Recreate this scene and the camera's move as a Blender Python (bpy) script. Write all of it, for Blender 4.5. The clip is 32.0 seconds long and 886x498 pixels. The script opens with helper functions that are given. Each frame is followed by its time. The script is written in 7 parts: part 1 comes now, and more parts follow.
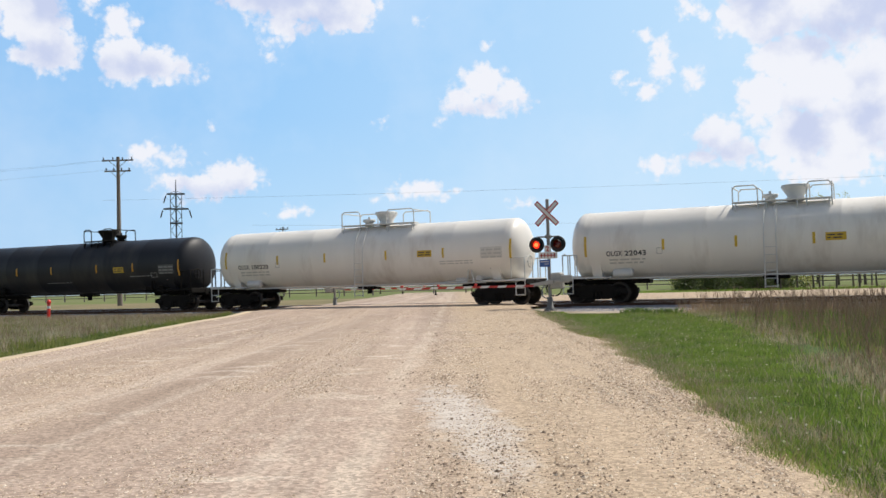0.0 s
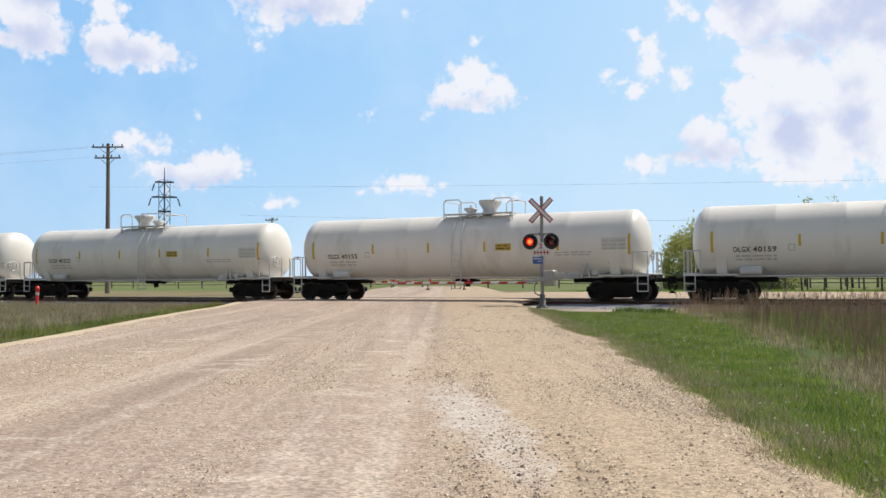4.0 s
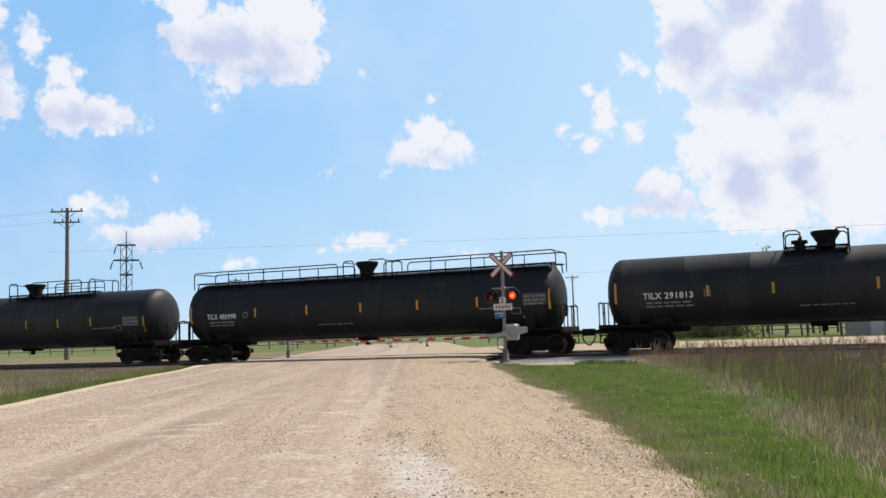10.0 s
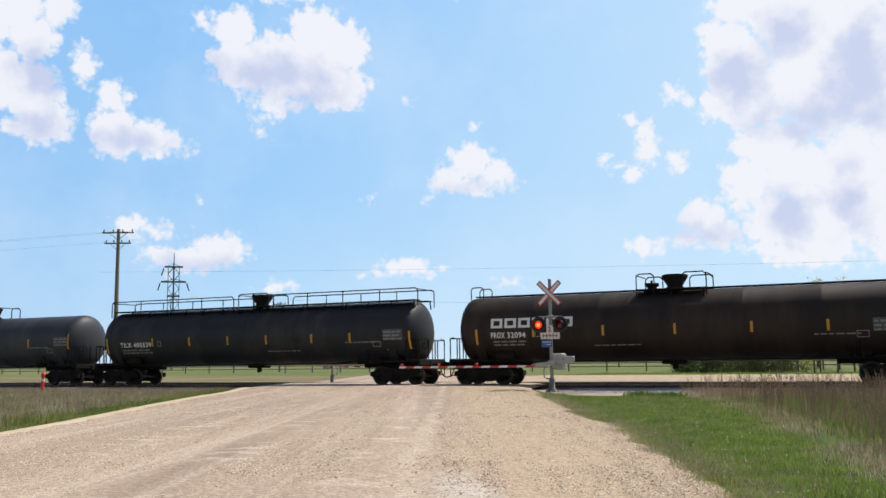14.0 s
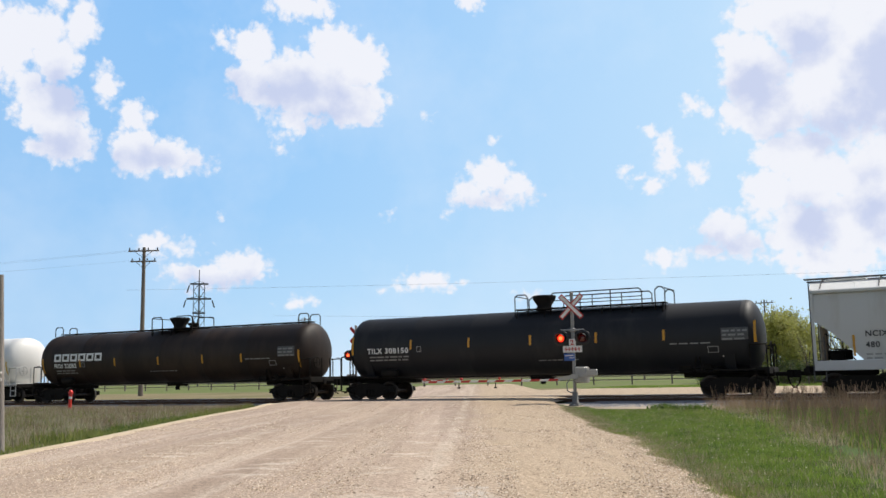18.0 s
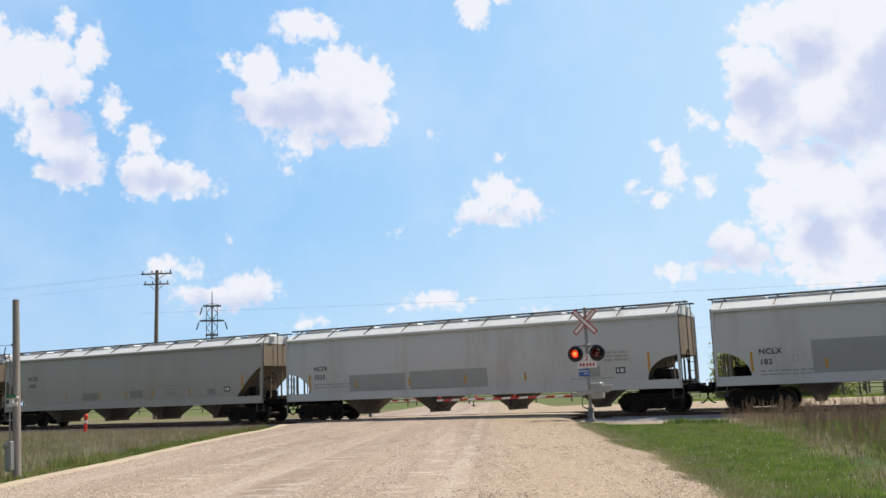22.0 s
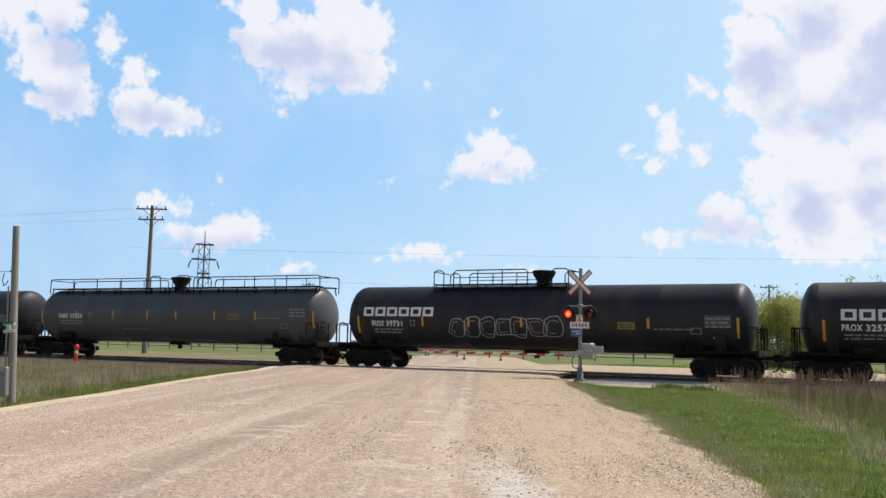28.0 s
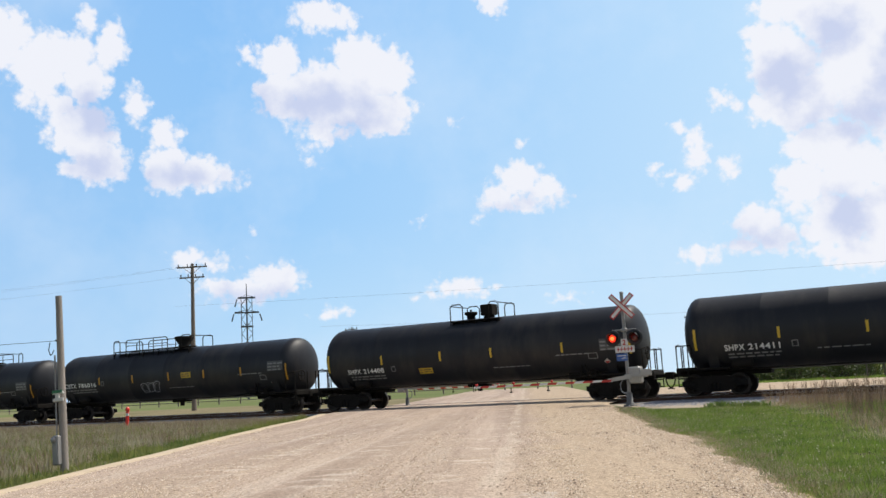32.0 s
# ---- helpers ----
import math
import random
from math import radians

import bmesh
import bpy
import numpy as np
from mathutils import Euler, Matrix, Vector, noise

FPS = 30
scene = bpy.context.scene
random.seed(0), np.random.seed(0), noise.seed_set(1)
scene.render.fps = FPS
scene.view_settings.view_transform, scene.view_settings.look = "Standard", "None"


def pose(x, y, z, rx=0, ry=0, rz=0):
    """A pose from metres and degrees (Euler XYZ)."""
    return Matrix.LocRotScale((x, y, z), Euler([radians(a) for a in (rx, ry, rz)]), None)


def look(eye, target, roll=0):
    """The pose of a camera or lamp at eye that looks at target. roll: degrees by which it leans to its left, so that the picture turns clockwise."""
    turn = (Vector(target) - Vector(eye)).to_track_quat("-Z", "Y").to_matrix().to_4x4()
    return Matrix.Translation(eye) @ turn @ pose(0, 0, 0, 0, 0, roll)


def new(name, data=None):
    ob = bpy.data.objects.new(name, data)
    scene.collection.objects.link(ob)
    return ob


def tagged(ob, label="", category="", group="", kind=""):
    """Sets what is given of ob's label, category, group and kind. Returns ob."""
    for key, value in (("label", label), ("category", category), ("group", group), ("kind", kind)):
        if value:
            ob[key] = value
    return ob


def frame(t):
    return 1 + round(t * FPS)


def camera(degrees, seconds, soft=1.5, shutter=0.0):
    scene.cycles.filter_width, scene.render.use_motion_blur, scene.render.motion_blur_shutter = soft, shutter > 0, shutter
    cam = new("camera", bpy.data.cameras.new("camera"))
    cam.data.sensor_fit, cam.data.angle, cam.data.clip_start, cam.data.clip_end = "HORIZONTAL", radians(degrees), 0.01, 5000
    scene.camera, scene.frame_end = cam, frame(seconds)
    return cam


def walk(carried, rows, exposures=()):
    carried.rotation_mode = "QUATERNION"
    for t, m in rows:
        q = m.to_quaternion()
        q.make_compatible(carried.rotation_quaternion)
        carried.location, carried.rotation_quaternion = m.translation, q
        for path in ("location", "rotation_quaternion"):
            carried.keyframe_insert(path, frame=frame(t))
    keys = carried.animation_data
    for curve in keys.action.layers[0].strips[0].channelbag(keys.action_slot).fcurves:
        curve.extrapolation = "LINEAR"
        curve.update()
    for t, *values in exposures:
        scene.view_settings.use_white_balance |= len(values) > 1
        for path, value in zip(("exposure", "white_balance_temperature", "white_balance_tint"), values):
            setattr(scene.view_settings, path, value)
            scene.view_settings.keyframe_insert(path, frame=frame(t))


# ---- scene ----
cam = camera(51.10, 32.0, soft=1.5, shutter=0.04)

# seconds, x, y, z, yaw, pitch, roll
PATH = [
    (0.0, 0.17, -38.55, 0.93, 25.43, 2.23, -1.57),
    (0.5, 0.12, -38.54, 0.95, 24.14, 2.83, -0.50),
    (1.0, 0.06, -38.58, 0.99, 24.18, 2.11, -1.07),
    (1.5, -0.00, -38.54, 0.97, 24.94, 1.39, -1.07),
    (2.0, -0.01, -38.47, 0.96, 24.71, 1.59, -1.12),
    (2.5, 0.00, -38.51, 0.98, 25.15, 0.87, -0.86),
    (4.5, -0.06, -38.56, 0.96, 24.50, 2.27, -0.32),
    (5.0, -0.06, -38.55, 0.97, 24.27, 2.76, -1.29),
    (5.5, -0.05, -38.56, 0.96, 24.32, 3.17, -1.35),
    (6.0, -0.01, -38.57, 0.97, 24.68, 3.67, -1.67),
    (6.5, 0.07, -38.55, 0.95, 25.21, 4.10, -0.80),
    (7.0, 0.11, -38.57, 0.96, 25.19, 4.95, -1.12),
    (7.5, 0.14, -38.59, 0.97, 23.64, 5.09, -1.60),
    (8.0, 0.15, -38.60, 0.97, 23.10, 5.95, -1.24),
    (8.5, 0.14, -38.60, 0.97, 22.76, 5.87, -1.10),
    (9.0, 0.14, -38.51, 0.96, 22.78, 5.66, -1.03),
    (9.5, 0.16, -38.55, 0.97, 22.71, 5.28, -1.52),
    (10.0, 0.15, -38.54, 0.98, 22.52, 5.27, -1.92),
    (10.5, 0.16, -38.55, 0.98, 22.64, 5.42, -2.45),
    (11.0, 0.15, -38.55, 0.97, 22.55, 5.77, -2.40),
    (11.5, 0.15, -38.57, 0.96, 22.44, 5.94, -2.66),
    (12.0, 0.13, -38.57, 0.97, 23.36, 6.08, -2.58),
    (12.5, 0.09, -38.60, 0.98, 24.44, 5.31, -2.15),
    (13.0, -0.03, -38.53, 0.95, 24.85, 6.10, -1.00),
    (13.5, -0.09, -38.47, 0.97, 24.99, 6.89, -0.57),
    (15.5, 0.07, -38.54, 0.99, 25.94, 7.21, -1.14),
    (16.0, 0.05, -38.53, 0.97, 26.44, 7.53, -0.32),
    (16.5, -0.05, -38.54, 0.97, 25.70, 7.70, -1.15),
    (17.0, -0.09, -38.54, 0.98, 26.19, 8.12, -0.97),
    (17.5, -0.03, -38.54, 0.98, 26.13, 7.99, -1.84),
    (18.0, 0.06, -38.54, 0.99, 26.61, 7.89, -1.15),
    (18.5, 0.07, -38.51, 0.97, 25.98, 8.50, -1.18),
    (19.0, -0.03, -38.47, 0.96, 25.89, 8.52, -1.12),
    (19.5, -0.11, -38.48, 0.97, 26.41, 8.47, -1.20),
    (20.0, -0.10, -38.54, 0.97, 26.38, 8.68, -1.15),
    (20.5, -0.02, -38.59, 0.98, 25.43, 9.14, -2.25),
    (21.0, 0.13, -38.55, 0.94, 25.22, 9.10, -0.81),
    (21.5, 0.08, -38.55, 0.98, 26.70, 8.75, -1.48),
    (22.0, 0.03, -38.54, 0.98, 27.29, 9.01, -2.08),
    (22.5, 0.00, -38.53, 0.95, 26.79, 9.71, -2.73),
    (23.0, -0.08, -38.54, 1.00, 24.82, 7.39, -1.60),
    (23.5, -0.09, -38.54, 0.97, 23.65, 5.80, -1.12),
    (24.0, -0.12, -38.53, 0.98, 24.58, 3.81, -0.05),
    (24.5, -0.11, -38.54, 0.99, 25.13, 4.47, -0.31),
    (25.0, -0.12, -38.53, 0.99, 25.63, 4.76, -0.20),
    (25.5, -0.12, -38.52, 0.99, 26.03, 4.67, -0.34),
    (27.5, -0.16, -38.55, 0.98, 26.71, 5.10, 0.16),
    (28.0, -0.17, -38.56, 0.98, 26.92, 6.09, 1.32),
    (28.5, -0.14, -38.55, 0.99, 26.80, 6.78, -1.29),
    (29.0, -0.06, -38.55, 0.99, 26.24, 7.39, -1.06),
    (29.5, 0.01, -38.58, 1.00, 27.42, 7.49, -0.65),
    (30.0, 0.01, -38.54, 1.00, 26.77, 7.67, -1.22),
    (30.5, -0.09, -38.54, 1.01, 27.27, 8.38, -2.40),
    (31.0, -0.14, -38.51, 1.00, 28.33, 8.34, -3.20),
    (31.5, -0.15, -38.54, 1.00, 28.85, 8.19, -3.25),
    (32.0, -0.11, -38.52, 1.00, 29.27, 8.32, -3.08),
]
walk(cam, [(t, pose(x, y, z, 90 + p, 0, w) @ pose(0, 0, 0, 0, 0, r)) for t, x, y, z, w, p, r in PATH])

# ---- light ----
SUN_AZ, SUN_EL = 36.0, 54.0     # degrees east of +y, above the horizon
scene.view_settings.exposure = 0.0
world = bpy.data.worlds.new("sky")
scene.world = world
world.use_nodes = True
wn = world.node_tree.nodes
sky = wn.new("ShaderNodeTexSky")
sky.sky_type = "NISHITA"
sky.sun_disc = False
sky.sun_elevation, sky.sun_rotation = radians(SUN_EL), radians(SUN_AZ)
sky.altitude, sky.air_density, sky.dust_density, sky.ozone_density = 200, 1.0, 0.6, 2.0
wn["Background"].inputs["Strength"].default_value = 0.115
soft_sky = wn.new("ShaderNodeHueSaturation")     # half the sky is white cloud
soft_sky.inputs["Saturation"].default_value = 0.68
world.node_tree.links.new(sky.outputs[0], soft_sky.inputs["Color"])
world.node_tree.links.new(soft_sky.outputs[0], wn["Background"].inputs["Color"])
sun = new("sun", bpy.data.lights.new("sun", "SUN"))
sun.data.energy, sun.data.angle, sun.data.color = 4.6, radians(0.53), (1.0, 0.94, 0.84)
a, e = radians(SUN_AZ), radians(SUN_EL)
sun_dir = Vector((math.sin(a) * math.cos(e), math.cos(a) * math.cos(e), math.sin(e)))
sun.matrix_world = look(sun_dir * 100, (0, 0, 0))


# ---- materials ----
def mat(name, color, rough=0.6, metal=0.0, spread=0.12, scale=6.0, fine=60.0, bump=0.15, dirt=None, dirt_amount=0.0, dirt_scale=1.2, coat=0.0, stretch=(1, 1, 1), spec=0.5):
    """A painted or natural surface: colour with two scales of change, dirt patches and fine relief."""
    m = bpy.data.materials.new(name)
    m.use_nodes = True
    n, l = m.node_tree.nodes, m.node_tree.links
    bs = n["Principled BSDF"]
    tc = n.new("ShaderNodeTexCoord")
    mp = n.new("ShaderNodeMapping")
    mp.inputs["Scale"].default_value = stretch
    l.new(tc.outputs["Object"], mp.inputs["Vector"])
    big, small = n.new("ShaderNodeTexNoise"), n.new("ShaderNodeTexNoise")
    for node, s, d in ((big, scale, 4), (small, fine, 3)):
        node.inputs["Scale"].default_value, node.inputs["Detail"].default_value = s, d
        l.new(mp.outputs[0], node.inputs["Vector"])
    add = n.new("ShaderNodeMath")
    add.operation = "ADD"
    l.new(big.outputs["Fac"], add.inputs[0])
    l.new(small.outputs["Fac"], add.inputs[1])
    ramp = n.new("ShaderNodeMapRange")
    ramp.inputs["From Min"].default_value, ramp.inputs["From Max"].default_value = 0.6, 1.4
    ramp.inputs["To Min"].default_value, ramp.inputs["To Max"].default_value = 1 - spread, 1 + spread
    l.new(add.outputs[0], ramp.inputs["Value"])
    mul = n.new("ShaderNodeVectorMath")
    mul.operation = "SCALE"
    mul.inputs[0].default_value = color
    l.new(ramp.outputs[0], mul.inputs["Scale"])
    out = mul.outputs[0]
    if dirt:
        dn = n.new("ShaderNodeTexNoise")
        dn.inputs["Scale"].default_value, dn.inputs["Detail"].default_value, dn.inputs["Roughness"].default_value = dirt_scale, 6, 0.65
        l.new(mp.outputs[0], dn.inputs["Vector"])
        dr = n.new("ShaderNodeMapRange")
        dr.inputs["From Min"].default_value, dr.inputs["From Max"].default_value = 0.62 - 0.3 * dirt_amount, 0.8 - 0.2 * dirt_amount
        l.new(dn.outputs["Fac"], dr.inputs["Value"])
        mx = n.new("ShaderNodeMix")
        mx.data_type = "RGBA"
        l.new(dr.outputs[0], mx.inputs["Factor"])
        l.new(out, mx.inputs["A"])
        mx.inputs["B"].default_value = (*dirt, 1)
        out = mx.outputs["Result"]
    l.new(out, bs.inputs["Base Color"])
    bs.inputs["Roughness"].default_value, bs.inputs["Metallic"].default_value, bs.inputs["Coat Weight"].default_value = rough, metal, coat
    bs.inputs["Specular IOR Level"].default_value = spec
    if rough > 0.8:
        bs.inputs["Specular IOR Level"].default_value = 0.12
    elif "black_tank" in name and "glossy" not in name:
        bs.inputs["Specular IOR Level"].default_value = 0.28
    if bump:
        bp = n.new("ShaderNodeBump")
        bp.inputs["Strength"].default_value, bp.inputs["Distance"].default_value = bump, 0.01
        l.new(small.outputs["Fac"], bp.inputs["Height"])
        l.new(bp.outputs[0], bs.inputs["Normal"])
    return m


def leafy(name, color, through_color, spread=0.4, scale=0.8, fine=12):
    """Thin plant tissue: colour change at two scales and light coming through."""
    m = mat(name, color, 0.65, spread=spread, scale=scale, fine=fine, bump=0)
    n, l = m.node_tree.nodes, m.node_tree.links
    tl = n.new("ShaderNodeBsdfTranslucent")
    tl.inputs["Color"].default_value = (*through_color, 1)
    ms = n.new("ShaderNodeMixShader")
    ms.inputs[0].default_value = 0.5
    l.new(n["Principled BSDF"].outputs[0], ms.inputs[1])
    l.new(tl.outputs[0], ms.inputs[2])
    l.new(ms.outputs[0], n["Material Output"].inputs["Surface"])
    return m


def glow(name, color, strength):
    m = bpy.data.materials.new(name)
    m.use_nodes = True
    bs = m.node_tree.nodes["Principled BSDF"]
    bs.inputs["Base Color"].default_value = (*[c * 0.5 for c in color], 1)
    bs.inputs["Emission Color"].default_value = (*color, 1)
    bs.inputs["Emission Strength"].default_value = strength
    return m


M_WHITE = mat("white_tank_paint", (0.81, 0.765, 0.69), 0.40, spread=0.04, scale=1.2, dirt=(0.62, 0.56, 0.48), dirt_amount=0.2, dirt_scale=0.5, stretch=(1.6, 1, 0.35))
M_WHITE2 = mat("old_white_tank_paint", (0.80, 0.78, 0.74), 0.42, spread=0.05, scale=1.2, dirt=(0.64, 0.57, 0.48), dirt_amount=0.25, dirt_scale=0.6, stretch=(2.0, 1, 0.35))
M_BLACK = mat("black_tank_paint", (0.019, 0.020, 0.024), 0.5, spec=0.4, spread=0.2, scale=1.0, dirt=(0.045, 0.040, 0.036), dirt_amount=0.4, dirt_scale=0.5, stretch=(1.4, 1, 0.4))
M_FADED = mat("sun_faded_black_tank_paint", (0.038, 0.041, 0.050), 0.5, spread=0.2, scale=1.0, dirt=(0.06, 0.057, 0.055), dirt_amount=0.4, dirt_scale=0.5, stretch=(1.4, 1, 0.4))
M_GLOSS = mat("glossy_black_tank_paint", (0.014, 0.015, 0.018), 0.56, spec=0.3, spread=0.15, scale=1.0, dirt=(0.03, 0.03, 0.03), dirt_amount=0.25, dirt_scale=0.5, stretch=(1.4, 1, 0.4))
M_BROWN = mat("rusty_black_tank_paint", (0.021, 0.0135, 0.010), 0.58, spec=0.3, spread=0.25, scale=1.0, dirt=(0.044, 0.027, 0.018), dirt_amount=0.55, dirt_scale=0.5, stretch=(1.4, 1, 0.4))
M_GREYB = mat("faded_black_tank_paint", (0.085, 0.089, 0.098), 0.42, spread=0.2, scale=1.0, dirt=(0.085, 0.082, 0.076), dirt_amount=0.5, dirt_scale=0.5, stretch=(1.4, 1, 0.4))
M_HOP = mat("grey_hopper_paint", (0.525, 0.53, 0.52), 0.5, spread=0.04, scale=0.8, dirt=(0.42, 0.40, 0.36), dirt_amount=0.25, dirt_scale=0.45, stretch=(1.5, 1, 0.3))
M_HOP2 = mat("beige_grey_hopper_paint", (0.40, 0.38, 0.345), 0.5, spread=0.04, scale=0.8, dirt=(0.36, 0.33, 0.27), dirt_amount=0.3, dirt_scale=0.45, stretch=(1.5, 1, 0.3))
M_HOPPATCH = mat("dark_grey_patch_paint", (0.315, 0.325, 0.315), 0.5, spread=0.06, scale=1.5)
M_HOPPATCH2 = mat("dull_brown_grey_patch_paint", (0.265, 0.255, 0.235), 0.5, spread=0.1, scale=1.5)
# tan slope sheets and end walls, their shade mixed into the colour
M_HOPTAN = mat("shade_toned_tan_slope_sheet", (0.24, 0.19, 0.135), 0.75, spread=0.2, scale=1.5)
M_CHUTE = mat("grimy_hopper_chute", (0.15, 0.12, 0.09), 0.75, spread=0.25, scale=2.5, dirt=(0.08, 0.06, 0.045), dirt_amount=0.5)
M_ROOF = mat("pale_hopper_roof", (0.72, 0.72, 0.70), 0.5, spread=0.06, dirt=(0.5, 0.46, 0.40), dirt_amount=0.2)
M_WALK = mat("dark_walkway_grating", (0.10, 0.10, 0.10), 0.6, 0.4, spread=0.15)
M_STEEL = mat("dark_running_gear_steel", (0.018, 0.016, 0.014), 0.85, 0.2, spread=0.3, scale=3)
M_WHEEL = mat("worn_wheel_steel", (0.05, 0.042, 0.036), 0.5, 0.5, spread=0.3, scale=4)
M_TREAD = mat("bright_rail_steel", (0.45, 0.43, 0.41), 0.3, 1.0, spread=0.1)
M_RUST = mat("rusty_rail_side", (0.10, 0.055, 0.035), 0.8, 0.3, spread=0.3)
M_PALE = mat("pale_painted_steel", (0.60, 0.59, 0.56), 0.5, spread=0.08)
M_YEL = mat("yellow_reflective_tape", (0.62, 0.40, 0.03), 0.4, spread=0.1)
M_ORG = mat("orange_reflective_tape", (0.56, 0.27, 0.02), 0.4, spread=0.1)
M_PANEL = mat("yellow_panel_paint", (0.56, 0.36, 0.03), 0.45, spread=0.12)
M_DULLPANEL = mat("dull_olive_panel_paint", (0.22, 0.16, 0.03), 0.5, spread=0.2)
M_LETW = mat("white_lettering_paint", (0.72, 0.72, 0.70), 0.5, spread=0.06)
M_LETG = mat("faded_grey_lettering_paint", (0.22, 0.22, 0.215), 0.6, spread=0.15)
M_FAINTW = mat("faded_panel_on_white_paint", (0.64, 0.605, 0.545), 0.5, spread=0.1, scale=5)
M_FAINT = mat("worn_grey_panel_paint", (0.075, 0.075, 0.075), 0.6, spread=0.3, scale=8)
M_LETB = mat("black_lettering_paint", (0.04, 0.04, 0.045), 0.5, spread=0.1)
M_FAINTHOP = mat("worn_stencil_panel_paint", (0.365, 0.345, 0.31), 0.55, spread=0.12, scale=5)
M_LETBG = mat("faded_black_lettering_paint", (0.50, 0.48, 0.44), 0.5, spread=0.1)
M_RED = mat("red_reflective_sheeting", (0.45, 0.025, 0.02), 0.4, spread=0.06)
M_SIGNW = mat("white_reflective_sheeting", (0.70, 0.68, 0.66), 0.4, spread=0.04)
M_BLUE = mat("blue_sign_sheeting", (0.04, 0.11, 0.36), 0.4, spread=0.06)
M_GALV = mat("galvanised_steel", (0.27, 0.265, 0.255), 0.55, 0.4, spread=0.12, scale=9)
M_CABINET = mat("aluminium_grey_paint", (0.36, 0.35, 0.33), 0.5, 0.2, spread=0.1)
M_LAMPB = mat("black_signal_housing", (0.012, 0.012, 0.013), 0.5, spread=0.1)
M_LENSOFF = mat("unlit_red_lens", (0.10, 0.006, 0.006), 0.15, spread=0.05, coat=0.5)
M_LENSON = glow("lit_red_lens", (1.0, 0.035, 0.012), 1.1)
M_LENSHOT = glow("lamp_filament_glow", (1.0, 0.22, 0.05), 1.7)
M_WOODPOLE = mat("weathered_pole_wood", (0.20, 0.17, 0.145), 0.85, spread=0.25, scale=3, fine=40, bump=0.5, stretch=(6, 6, 0.5))
M_POSTW = mat("sun_bleached_post_wood", (0.27, 0.245, 0.22), 0.85, spread=0.25, scale=3, fine=40, bump=0.5, stretch=(6, 6, 0.5))
M_TIE = mat("creosoted_tie_wood", (0.055, 0.043, 0.035), 0.9, spread=0.3, bump=0.5)
M_INS = mat("dark_insulator_glaze", (0.05, 0.045, 0.05), 0.3)
M_WIRE = mat("dark_wire", (0.16, 0.18, 0.21), 0.5)
M_MARK = mat("orange_red_marker_plastic", (0.72, 0.035, 0.02), 0.4, spread=0.06)
M_GRAF = mat("silver_spray_paint", (0.33, 0.33, 0.35), 0.4, spread=0.15)
M_GRAFG = mat("faded_green_spray_paint", (0.30, 0.38, 0.22), 0.5, spread=0.2)
M_GRAFD = mat("dark_spray_paint", (0.05, 0.05, 0.055), 0.5, spread=0.15)
M_BASE = mat("weathered_cast_base", (0.16, 0.16, 0.155), 0.7, 0.2, spread=0.2)
M_TOWER = mat("tower_galvanised_lattice", (0.10, 0.105, 0.12), 0.6, 0.3)


